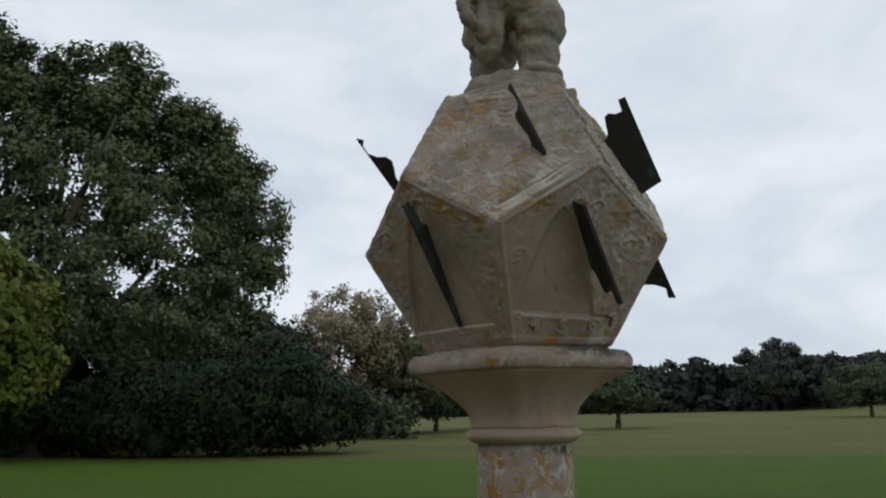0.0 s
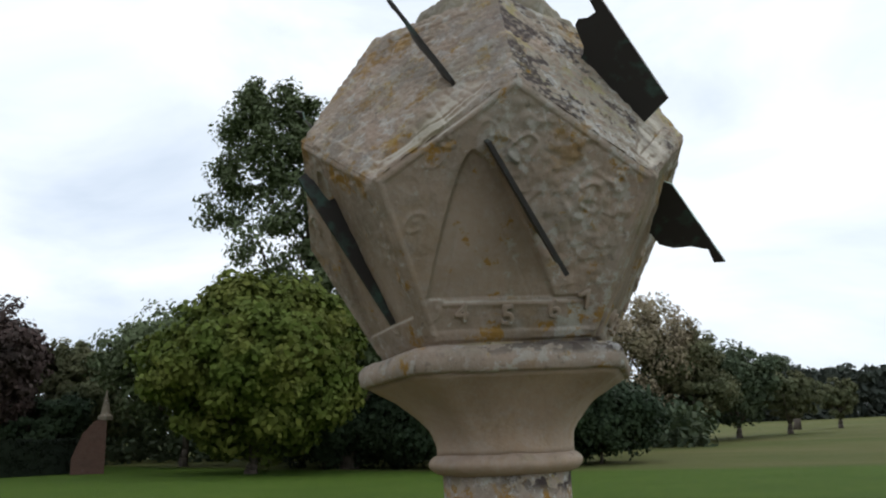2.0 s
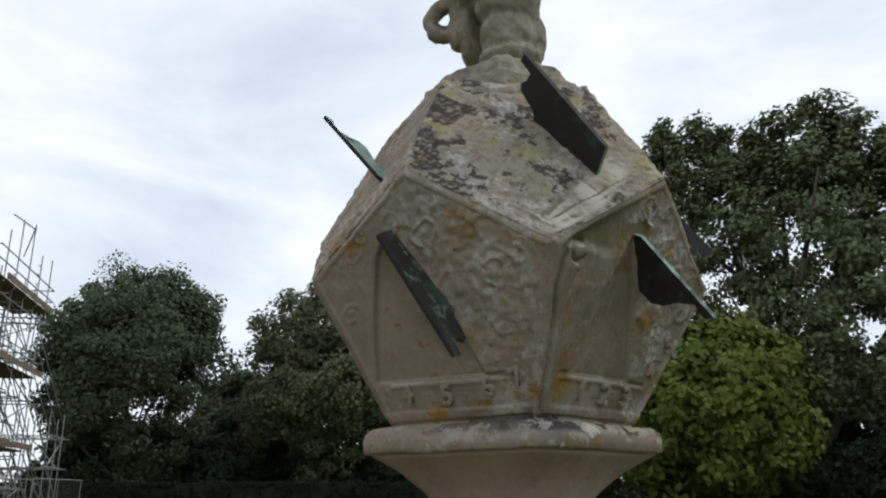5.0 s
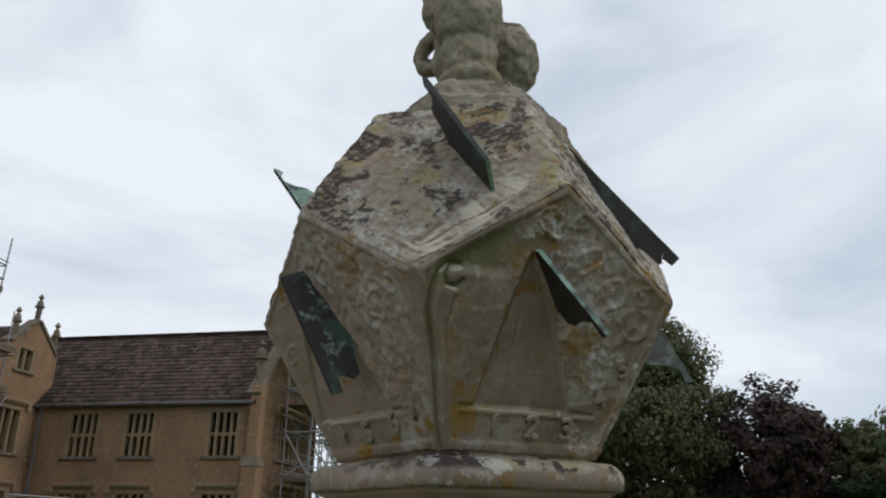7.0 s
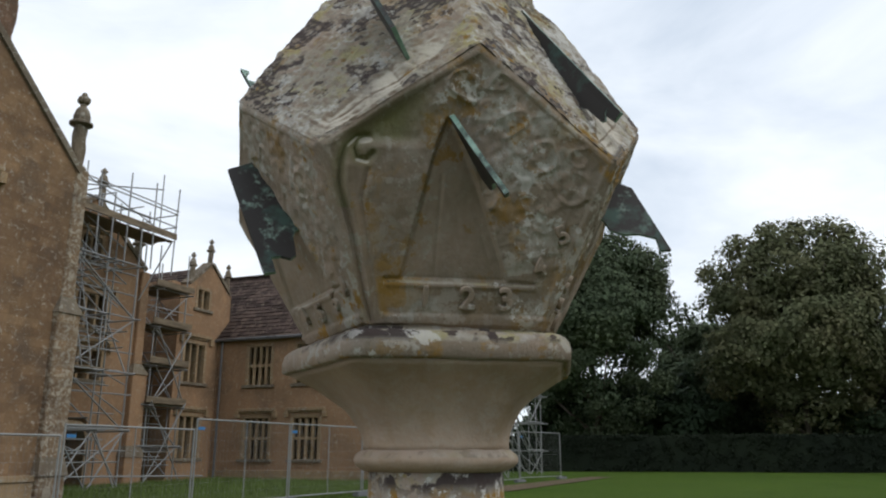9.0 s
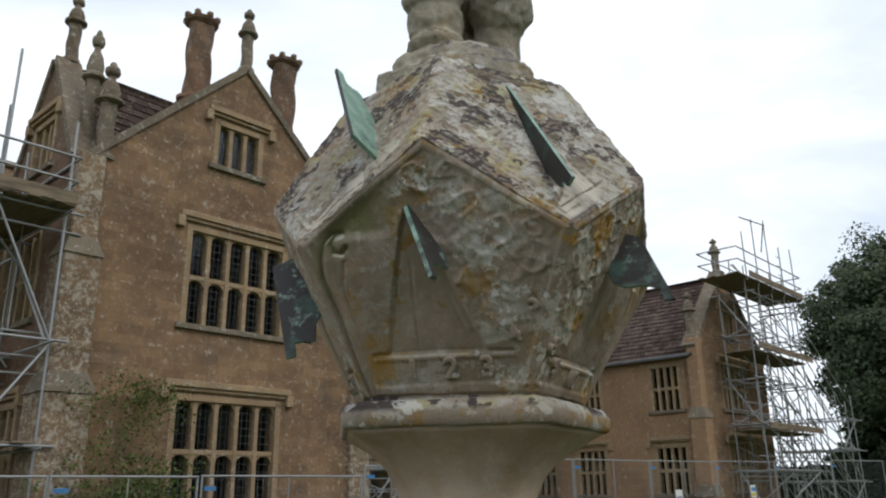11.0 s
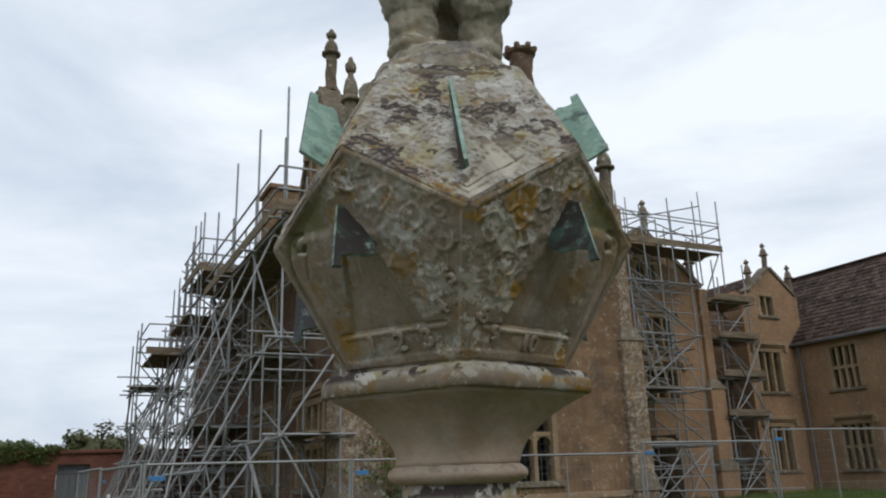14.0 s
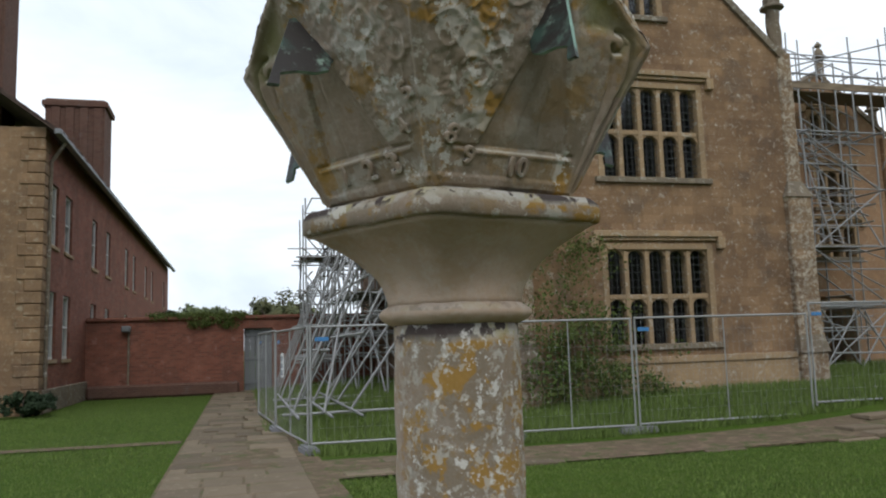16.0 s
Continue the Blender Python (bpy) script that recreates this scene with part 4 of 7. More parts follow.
def stone_window(parent, which, base, s0, s1, z0, z1, lights, rows, hood=True, arch=True, lattice=True):
    """A mullioned window in an opening: surround, mullions, transoms, a hood mould, a sill and its panes."""
    f = facing(which, base)
    win = new("window")
    win.parent = parent
    bm = bmesh.new()
    jw, mw = 0.13, 0.11
    items = [(s0 - 0.02, s0 + jw, -0.02, 0.30, z0, z1), (s1 - jw, s1 + 0.02, -0.02, 0.30, z0, z1), (s0, s1, -0.02, 0.30, z1 - 0.12, z1 + 0.02)]
    pitch = (s1 - s0 - 2 * jw + mw) / lights
    for i in range(1, lights):
        s = s0 + jw + pitch * i - mw
        items.append((s, s + mw, 0.03, 0.27, z0, z1 - 0.1))
    rh = (z1 - 0.12 - z0 + mw) / rows
    for r in range(1, rows):
        z = z0 + rh * r - mw
        items.append((s0 + jw, s1 - jw, 0.04, 0.26, z, z + mw))
    put_boxes(bm, f, items)
    if arch:
        for r in range(rows):
            zt = z0 + rh * (r + 1) - mw
            for i in range(lights):
                a = s0 + jw + pitch * i
                w = pitch - mw
                for side in (0, 1):
                    x0 = a if side == 0 else a + w
                    sg = 1 if side == 0 else -1
                    tri = [(x0, zt), (x0, zt - w * 0.38), (x0 + sg * w * 0.10, zt - w * 0.16), (x0 + sg * w * 0.26, zt - w * 0.05), (x0 + sg * w * 0.5, zt)]
                    fr = [bm.verts.new(f(s, 0.06, z)) for s, z in tri]
                    bk = [bm.verts.new(f(s, 0.22, z)) for s, z in tri]
                    bm.faces.new(fr)
                    bm.faces.new(bk[::-1])
                    for k in range(5):
                        bm.faces.new((fr[k], fr[(k + 1) % 5], bk[(k + 1) % 5], bk[k]))
    part("window_frame", bm, M_DRESS, win)
    bm = bmesh.new()
    put_boxes(bm, f, [(s0 - 0.12, s1 + 0.12, -0.09, 0.28, z0 - 0.13, z0 - 0.002)])
    part("window_sill", bm, M_WEATHER, win)
    if hood:
        bm = bmesh.new()
        put_boxes(bm, f, [(s0 - 0.22, s1 + 0.22, -0.13, 0.02, z1 + 0.16, z1 + 0.30), (s0 - 0.16, s1 + 0.16, -0.07, 0.02, z1 + 0.08, z1 + 0.16),
                          (s0 - 0.30, s0 - 0.12, -0.13, 0.02, z1 - 0.10, z1 + 0.16), (s1 + 0.12, s1 + 0.30, -0.13, 0.02, z1 - 0.10, z1 + 0.16)])
        part("hood_mould", bm, M_DRESS, win)
    for r in range(rows):
        for i in range(lights):
            a, zz = s0 + jw + pitch * i, z0 + rh * r
            w, h = pitch - mw, rh - mw
            bm = bmesh.new()
            put_boxes(bm, f, [(a - 0.01, a + w + 0.01, 0.150, 0.158, zz - 0.01, zz + h + 0.01)])
            pane = part("pane", bm, M_GLASS, win)
            pane.visible_shadow = False
            if lattice:
                bm = bmesh.new()
                for k in range(1, 3):
                    tube(bm, f(a + w * k / 3, 0.14, zz), f(a + w * k / 3, 0.14, zz + h), 0.009, seg=4)
                for k in range(1, 6):
                    tube(bm, f(a, 0.14, zz + h * k / 6), f(a + w, 0.14, zz + h * k / 6), 0.009, seg=4)
                part("lattice", bm, M_LATTICE, pane)
    return win


def finial(parent, x, y, z, height, r, m=M_WEATHER, twist=9.0):
    """A carved stone finial: a wound shaft, a moulded collar, a dome and a flowered knob."""
    bm = bmesh.new()
    lathe(bm, [(r * 1.25, z), (r * 1.25, z + 0.08), (r, z + 0.14)], 8, (x, y))
    hs = height * 0.52
    lathe(bm, [(r * 0.85, z + 0.10 + hs * i / 14) for i in range(15)], 16, (x, y), twist)
    zt = z + 0.10 + hs
    k = height * 0.40
    lathe(bm, [(r * 0.9, zt - 0.05), (r * 1.5, zt), (r * 1.5, zt + 0.05), (r * 1.05, zt + k * 0.12), (r * 1.1, zt + k * 0.25), (r * 0.85, zt + k * 0.45), (r * 0.42, zt + k * 0.58), (r * 0.42, zt + k * 0.66)], 12, (x, y))
    for i in range(7):
        w = 2 * math.pi * i / 6
        off = 0 if i == 6 else r * 0.45
        mm = Matrix.LocRotScale((x + off * math.cos(w), y + off * math.sin(w), zt + k * (0.92 if i == 6 else 0.78)), None, (r * 0.42, r * 0.42, k * 0.12))
        bmesh.ops.create_icosphere(bm, subdivisions=2, radius=1, matrix=mm)
    return part("finial", bm, m, parent, "carved stone finial with a flowered knob")


def spiral_chimney(parent, x, y, z, height, r):
    bm = bmesh.new()
    bevel_box(bm, x - r * 1.25, x + r * 1.25, y - r * 1.25, y + r * 1.25, z, z + height * 0.42, 0.03)
    zb = z + height * 0.42
    lathe(bm, [(r * 1.3, zb), (r * 1.3, zb + 0.10), (r, zb + 0.16)] + [(r * 0.95, zb + 0.16 + (height * 0.5) * i / 16) for i in range(17)], 24, (x, y), 5.0)
    zt = zb + 0.16 + height * 0.5
    lathe(bm, [(r, zt - 0.02), (r * 1.3, zt + 0.06), (r * 1.4, zt + 0.14), (r * 1.15, zt + 0.2)], 8, (x, y))
    for i in range(8):
        w = 2 * math.pi * i / 8
        bevel_box(bm, x + r * 1.2 * math.cos(w) - 0.07, x + r * 1.2 * math.cos(w) + 0.07, y + r * 1.2 * math.sin(w) - 0.07, y + r * 1.2 * math.sin(w) + 0.07, zt + 0.12, zt + 0.27, 0.02)
    return part("chimney", bm, M_DARK_SHADED, parent, "spiral-carved ham stone chimney with a crenellated cap")


def coping(parent, pts, depth, which, base, w=0.16):
    """Gable copings along a line of (s, z)."""
    f = facing(which, base)
    bm = bmesh.new()
    for (s0, z0), (s1, z1) in zip(pts, pts[1:]):
        L = math.hypot(s1 - s0, z1 - z0)
        ns, nz = -(z1 - z0) / L, (s1 - s0) / L
        if nz < 0:
            ns, nz = -ns, -nz
        a = [(s0, z0), (s1, z1), (s1 + ns * w, z1 + nz * w), (s0 + ns * w, z0 + nz * w)]
        fr = [bm.verts.new(f(s, -0.07, z)) for s, z in a]
        bk = [bm.verts.new(f(s, depth, z)) for s, z in a]
        bm.faces.new(fr)
        bm.faces.new(bk[::-1])
        for k in range(4):
            bm.faces.new((fr[k], fr[(k + 1) % 4], bk[(k + 1) % 4], bk[k]))
    bmesh.ops.recalc_face_normals(bm, faces=bm.faces[:])
    return part("coping", bm, M_WEATHER, parent)


def tiled_slope(parent, p0, along, up, length, height, seed=1, course=0.27, label="dark lichened stone roof tiles"):
    """Roof tiles in overlapping courses on a backing sheet, from the eaves corner p0."""
    rnd = random.Random(seed)
    along, up = Vector(along).normalized(), Vector(up).normalized()
    nrm = along.cross(up).normalized()
    if nrm.z < 0:
        nrm = -nrm
    verts, faces = [], []

    def quadbox(o, a, b, t0, t1):
        i = len(verts)
        for s, w, h in ((0, 0, 0), (a, 0, 0), (a, b, 0), (0, b, 0), (0, 0, t0), (a, 0, t0), (a, b, t1), (0, b, t1)):
            verts.append(tuple(o + along * s + up * w + nrm * h))
        for f in ((0, 3, 2, 1), (4, 5, 6, 7), (0, 1, 5, 4), (1, 2, 6, 5), (2, 3, 7, 6), (3, 0, 4, 7)):
            faces.append(tuple(i + k for k in f))

    p0 = Vector(p0)
    quadbox(p0 - nrm * 0.08, length, height, 0.05, 0.05)
    rows = int(height / course)
    for r in range(rows + 1):
        s = -rnd.random() * 0.2
        while s < length:
            w = rnd.uniform(0.22, 0.42)
            w = min(w, length - s)
            if w < 0.05:
                break
            tilt = rnd.uniform(0.045, 0.075)
            quadbox(p0 + along * max(s, 0) + up * (r * course - 0.05) + nrm * -0.02, w - 0.012, course + 0.06, tilt, 0.03)
            s += w
    me = bpy.data.meshes.new("roof_tiles")
    me.from_pydata(verts, [], faces)
    me.materials.append(M_TILE)
    ob = new("roof_tiles", me)
    ob.parent = parent
    ob["label"] = label
    ob["kind"] = "stuff"
    return ob


def buttress(parent, x0, x1, y0, y1, steps, m=M_WEATHER):
    """A stepped buttress: (z, inset) from the ground up, with weathered offsets."""
    b = new("buttress")
    b.parent = parent
    b["label"] = "stepped weathered stone buttress"
    z = 0.0
    for k, (zt, inset) in enumerate(steps):
        bm = bmesh.new()
        bevel_box(bm, x0 + inset, x1 - inset, y0 + inset, y1 - inset, z, zt, 0.03)
        part("stage", bm, m, b)
        if k + 1 < len(steps):
            i2 = steps[k + 1][1]
            lo = [(x0 + inset - 0.04, y0 + inset - 0.04), (x1 - inset + 0.04, y0 + inset - 0.04), (x1 - inset + 0.04, y1 - inset + 0.04), (x0 + inset - 0.04, y1 - inset + 0.04)]
            hi = [(x0 + i2, y0 + i2), (x1 - i2, y0 + i2), (x1 - i2, y1 - i2), (x0 + i2, y1 - i2)]
            bm = bmesh.new()
            a = [bm.verts.new((*p, zt - 0.05)) for p in lo]
            c = [bm.verts.new((*p, zt + 0.35)) for p in hi]
            bm.faces.new(a[::-1])
            bm.faces.new(c)
            for i in range(4):
                bm.faces.new((a[i], a[(i + 1) % 4], c[(i + 1) % 4], c[i]))
            part("offset", bm, M_WEATHER, b)
        z = zt
    return b


# near wing: its end gable
GY = -14.64
gable = [(-12.5, 0), (-5.1, 0), (-5.1, 8.35), (-8.72, 11.85), (-12.35, 8.45), (-12.5, 8.4)]
wall_part("gable_wall", "y+", GY, gable, [(-10.2, -7.45, 1.50, 3.72), (-10.2, -7.5, 5.25, 7.48), (-9.32, -7.98, 9.1, 10.25)], M_HAM, manor, "ham stone end gable with patched ashlar")
stone_window(manor, "y+", GY, -10.2, -7.45, 1.50, 3.72, 5, 2)
stone_window(manor, "y+", GY, -10.2, -7.5, 5.25, 7.48, 5, 2)
stone_window(manor, "y+", GY, -9.32, -7.98, 9.1, 10.25, 3, 1)
coping(manor, [(-5.05, 8.22), (-8.72, 11.80)], 0.5, "y+", GY)
coping(manor, [(-8.72, 11.80), (-12.45, 8.30)], 0.5, "y+", GY)
bm = bmesh.new()
put_boxes(bm, facing("y+", GY), [(-12.6, -5.0, -0.14, 0.02, 1.08, 1.22), (-12.6, -5.0, -0.10, 0.02, 0.0, 1.08)])
part("plinth", bm, M_DRESS, manor, "projecting dressed stone plinth course")
buttress(manor, -12.95, -12.2, GY - 0.70, GY + 0.22, [(1.25, 0.0), (4.9, 0.05), (8.45, 0.18)], M_FLECKED)
buttress(manor, -5.75, -4.70, GY - 0.65, GY + 0.38, [(1.25, 0.0), (3.6, 0.06), (6.3, 0.16), (8.45, 0.26)], M_FLECKED)
finial(manor, -12.55, GY - 0.22, 8.45, 2.15, 0.19)
finial(manor, -5.5, GY - 0.15, 8.45, 2.4, 0.20)
finial(manor, -8.85, GY - 0.25, 11.95, 1.9, 0.17)
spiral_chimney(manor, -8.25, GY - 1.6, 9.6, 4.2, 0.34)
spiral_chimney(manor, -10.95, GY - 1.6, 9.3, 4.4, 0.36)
# its outer side behind the scaffold, with a cross gable
side = [(-34.0, 0), (-14.9, 0), (-14.9, 8.3), (-15.2, 8.5), (-16.8, 11.4), (-18.5, 8.5), (-34.0, 8.3)]
# this wall's stone is coloured darker for the shade behind the scaffold
wall_part("side_wall", "x+", -5.0, side, [(-18.3, -16.1, 1.5, 3.5), (-23.0, -20.6, 1.5, 3.5), (-18.3, -16.1, 5.2, 7.2), (-17.5, -16.2, 8.7, 9.9), (-23.0, -20.6, 5.2, 7.2)], M_DARK_SHADED, manor, "shaded stone side wall of the near wing")
for s0, s1, z0, z1, n in ((-18.3, -16.1, 1.5, 3.5, 4), (-23.0, -20.6, 1.5, 3.5, 4), (-18.3, -16.1, 5.2, 7.2, 4), (-23.0, -20.6, 5.2, 7.2, 4)):
    stone_window(manor, "x+", -5.0, s0, s1, z0, z1, n, 2, lattice=False)
stone_window(manor, "x+", -5.0, -17.5, -16.2, 8.7, 9.9, 3, 1, lattice=False)
coping(manor, [(-15.1, 8.45), (-16.8, 11.45)], 0.5, "x+", -5.0)
coping(manor, [(-16.8, 11.45), (-18.6, 8.45)], 0.5, "x+", -5.0)
finial(manor, -5.3, -16.8, 11.5, 1.9, 0.17)
finial(manor, -5.35, -15.4, 8.9, 3.0, 0.17)
# other walls that close the near wing, and its roofs
wall_part("court_wall", "x-", -12.3, [(-21.5, 0), (-15.0, 0), (-15.0, 8.3), (-21.5, 8.3)], [], M_HAM, manor, "inner stone wall towards the court")
wall_part("back_wall", "y+", -33.4, [(-34.3, 0), (-5.6, 0), (-5.6, 8.3), (-34.3, 8.3)], [], M_HAM, manor)
SL = math.hypot(3.7, 3.5)
tiled_slope(manor, (-5.0, GY - 0.5, 8.2), (0, -1, 0), (-3.7, 0, 3.5), 18.9, SL, 3)
tiled_slope(manor, (-12.5, GY - 0.5, 8.2), (0, -1, 0), (3.7, 0, 3.5), 18.9, SL, 4)
tiled_slope(manor, (-5.1, -15.2, 8.4), (-1, 0, 0), (0, -1.65, 3.0), 3.4, 3.42, 5)
tiled_slope(manor, (-5.1, -18.5, 8.4), (-1, 0, 0), (0, 1.65, 3.0), 3.4, 3.42, 6)
bm = bmesh.new()
bevel_box(bm, -6.8, -5.7, -26.0, -24.6, 8.0, 11.6, 0.04)
bevel_box(bm, -6.9, -5.6, -26.1, -24.5, 11.6, 11.8, 0.04)
part("chimney", bm, M_HAM, manor, "square ham stone chimney stack")

# second gabled block in the court
BY = -21.5
blk = [(-22.3, 0), (-16.6, 0), (-16.6, 8.4), (-19.5, 10.7), (-22.2, 8.6)]
wall_part("porch_wall", "y+", BY, blk, [(-20.2, -18.9, 0.4, 2.85), (-20.65, -18.95, 4.2, 5.35), (-20.65, -19.05, 5.95, 7.35), (-20.1, -19.0, 8.4, 9.4)], M_RENDER, manor, "ochre gabled block with an arched doorway")
stone_window(manor, "y+", BY, -20.65, -18.95, 4.2, 5.35, 3, 1, lattice=False)
stone_window(manor, "y+", BY, -20.65, -19.05, 5.95, 7.35, 3, 1, lattice=False)
stone_window(manor, "y+", BY, -20.1, -19.0, 8.4, 9.4, 2, 1, lattice=False)
bm = bmesh.new()
f = facing("y+", BY)
arc = [(-20.2, 0.4), (-20.2, 2.0)] + [(-19.55 - 0.65 * math.cos(math.pi * i / 10), 2.0 + 0.65 * math.sin(math.pi * i / 10)) for i in range(1, 10)] + [(-18.9, 2.0), (-18.9, 0.4)]
out = [(s + (-0.14 if s < -19.55 else 0.14), z + (0.14 if z > 2.1 else 0)) for s, z in arc]
for (a, b), (c, d) in zip(zip(arc, out), zip(arc[1:], out[1:])):
    vs = [[bm.verts.new(f(p[0], dd, p[1])) for p in (a, b, d, c)] for dd in (-0.05, 0.3)]
    bm.faces.new(vs[0])
    bm.faces.new(vs[1][::-1])
    for k in range(4):
        bm.faces.new((vs[0][k], vs[0][(k + 1) % 4], vs[1][(k + 1) % 4], vs[1][k]))
bmesh.ops.recalc_face_normals(bm, faces=bm.faces[:])
part("door_arch", bm, M_DRESS, manor)
buttress(manor, -22.65, -21.75, BY - 0.6, BY + 0.4, [(1.6, 0.0), (4.6, 0.08), (8.5, 0.24)], M_RENDER)
finial(manor, -22.0, BY - 0.2, 8.6, 1.7, 0.17)
finial(manor, -19.9, BY - 0.2, 10.6, 1.45, 0.15)
coping(manor, [(-16.6, 8.4), (-19.5, 10.7)], 0.5, "y+", BY)
coping(manor, [(-19.5, 10.7), (-22.25, 8.55)], 0.5, "y+", BY)
wall_part("porch_side", "x-", -22.2, [(-26, 0), (BY - 0.5, 0), (BY - 0.5, 8.3), (-26, 8.3)], [], M_RENDER, manor)
tiled_slope(manor, (-16.5, BY - 0.4, 8.3), (0, -1, 0), (-2.9, 0, 2.3), 5, 3.7, 7)
tiled_slope(manor, (-22.3, BY - 0.4, 8.3), (0, -1, 0), (2.9, 0, 2.3), 5, 3.7, 8)
# main range behind, between the blocks
wall_part("range_wall", "y+", -24.5, [(-27.7, 0), (-22.2, 0), (-22.2, 6.6), (-27.7, 6.6)], [(-24.9, -23.2, 1.3, 3.2), (-24.9, -23.2, 4.5, 6.2)], M_RENDER, manor)
stone_window(manor, "y+", -24.5, -24.9, -23.2, 1.3, 3.2, 3, 2, lattice=False)
stone_window(manor, "y+", -24.5, -24.9, -23.2, 4.5, 6.2, 3, 2, lattice=False)
tiled_slope(manor, (-31, -24.4, 6.5), (1, 0, 0), (0, -1, 1), 15, 4.8, 9)
# stair turret in the corner
TY = -22.0
tur = [(-28.35, 0), (-24.95, 0), (-24.95, 8.60), (-25.55, 8.75), (-26.85, 9.85), (-28.15, 8.75), (-28.35, 8.7)]
wall_part("turret_wall", "y+", TY, tur, [(-26.9, -25.4, 1.5, 3.3), (-26.9, -25.4, 4.6, 6.35), (-26.95, -25.95, 7.8, 8.75)], M_RENDER, manor, "narrow gabled stair turret")
stone_window(manor, "y+", TY, -26.9, -25.4, 1.5, 3.3, 3, 1, lattice=False)
stone_window(manor, "y+", TY, -26.9, -25.4, 4.6, 6.35, 3, 1, lattice=False)
stone_window(manor, "y+", TY, -26.95, -25.95, 7.8, 8.75, 2, 1, hood=False, lattice=False)
wall_part("turret_side", "x+", -24.95, [(-25, 0), (TY - 0.5, 0), (TY - 0.5, 8.85), (-25, 8.85)], [], M_RENDER, manor)
coping(manor, [(-25.5, 8.75), (-26.85, 9.9)], 0.45, "y+", TY, 0.12)
coping(manor, [(-26.85, 9.9), (-28.2, 8.75)], 0.45, "y+", TY, 0.12)
finial(manor, -25.75, TY - 0.15, 8.75, 1.5, 0.13)
finial(manor, -26.88, TY - 0.15, 9.7, 1.4, 0.13)
finial(manor, -28.22, TY - 0.15, 8.72, 1.5, 0.13)
tiled_slope(manor, (-25.4, TY - 0.4, 8.55), (0, -1, 0), (-1.4, 0, 1.15), 4, 1.85, 10)
tiled_slope(manor, (-28.3, TY - 0.4, 8.55), (0, -1, 0), (1.4, 0, 1.15), 4, 1.85, 11)

# far wing: long court side, tiled roof, end gable
WX = -27.7
holes = []
for s0, s1 in ((-20.45, -19.05), (-17.98, -16.62), (-14.42, -13.08)):
    holes += [(s0, s1, 4.55, 6.32), (s0 - 0.04, s1 + 0.04, 1.45, 3.25)]
wall_part("wing_wall", "x+", WX, [(-24.5, 0), (-12.4, 0), (-12.4, 6.7), (-24.5, 6.7)], holes, M_RENDER, manor, "long limewashed ochre wall of the far wing")
for s0, s1, z0, z1 in holes:
    stone_window(manor, "x+", WX, s0, s1, z0, z1, 4, 2, hood=z0 < 2, lattice=False)
bm = bmesh.new()
put_boxes(bm, facing("x+", WX), [(-24.0, -12.4, -0.10, 0.02, 0.0, 1.0)])
part("plinth", bm, M_DRESS, manor)
tiled_slope(manor, (WX + 0.25, -24.5, 6.55), (0, 1, 0), (-3.45, 0, 3.6), 12.1, 4.98, 12)
tiled_slope(manor, (WX - 6.6, -24.5, 6.55), (0, 1, 0), (3.45, 0, 3.6), 12.1, 4.98, 13)
bm = bmesh.new()
bevel_box(bm, WX + 0.16, WX + 0.30, -24.4, -12.5, 6.48, 6.60, 0.02)
part("gutter", bm, M_LEAD, manor, "dark lead eaves gutter")
bm = bmesh.new()
tube(bm, (WX + 0.12, -21.7, 0.4), (WX + 0.12, -21.7, 6.5), 0.05)
part("drainpipe", bm, M_LEAD, manor)
EY = -12.3
endg = [(-34.3, 0), (-27.6, 0), (-27.6, 6.8), (-30.95, 10.3), (-34.3, 6.8)]
wall_part("end_gable", "y+", EY, endg, [(-32.3, -29.6, 1.5, 3.4), (-32.3, -29.6, 4.6, 6.5), (-31.6, -30.3, 7.6, 8.8)], M_HAM, manor, "stone end gable of the far wing behind scaffolding")
stone_window(manor, "y+", EY, -32.3, -29.6, 1.5, 3.4, 5, 2, lattice=False)
stone_window(manor, "y+", EY, -32.3, -29.6, 4.6, 6.5, 5, 2, lattice=False)
stone_window(manor, "y+", EY, -31.6, -30.3, 7.6, 8.8, 3, 1, lattice=False)
coping(manor, [(-27.5, 6.8), (-30.95, 10.4)], 0.5, "y+", EY)
coping(manor, [(-30.95, 10.4), (-34.4, 6.8)], 0.5, "y+", EY)
buttress(manor, -28.1, -27.35, EY - 0.5, EY + 0.25, [(1.4, 0.0), (4.2, 0.05), (7.2, 0.14)], M_RENDER)
finial(manor, -27.8, EY - 0.2, 7.2, 1.9, 0.19)
finial(manor, -30.95, EY - 0.2, 10.4, 1.6, 0.18)
wall_part("outer_wall", "x-", -34.3, [(-33.4, 0), (-12.9, 0), (-12.9, 6.7), (-33.4, 6.7)], [], M_HAM, manor)
# unseen sheets added as floors, ceilings and partitions to keep the rooms dark
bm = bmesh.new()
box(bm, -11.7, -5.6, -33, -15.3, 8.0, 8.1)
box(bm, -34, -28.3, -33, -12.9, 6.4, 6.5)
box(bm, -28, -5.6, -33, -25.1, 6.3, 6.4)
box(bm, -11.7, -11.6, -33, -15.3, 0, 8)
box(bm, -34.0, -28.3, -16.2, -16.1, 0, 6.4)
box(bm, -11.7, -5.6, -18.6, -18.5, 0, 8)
part("dark_screen", bm, M_DARK, manor)

# ---- scaffolding ----
bm = bmesh.new()
tube(bm, (0, 0, 0), (0, 0, 1), 1.0, seg=8)
POLE_MESH = mesh_of(bm, "pole", M_STEEL, True)


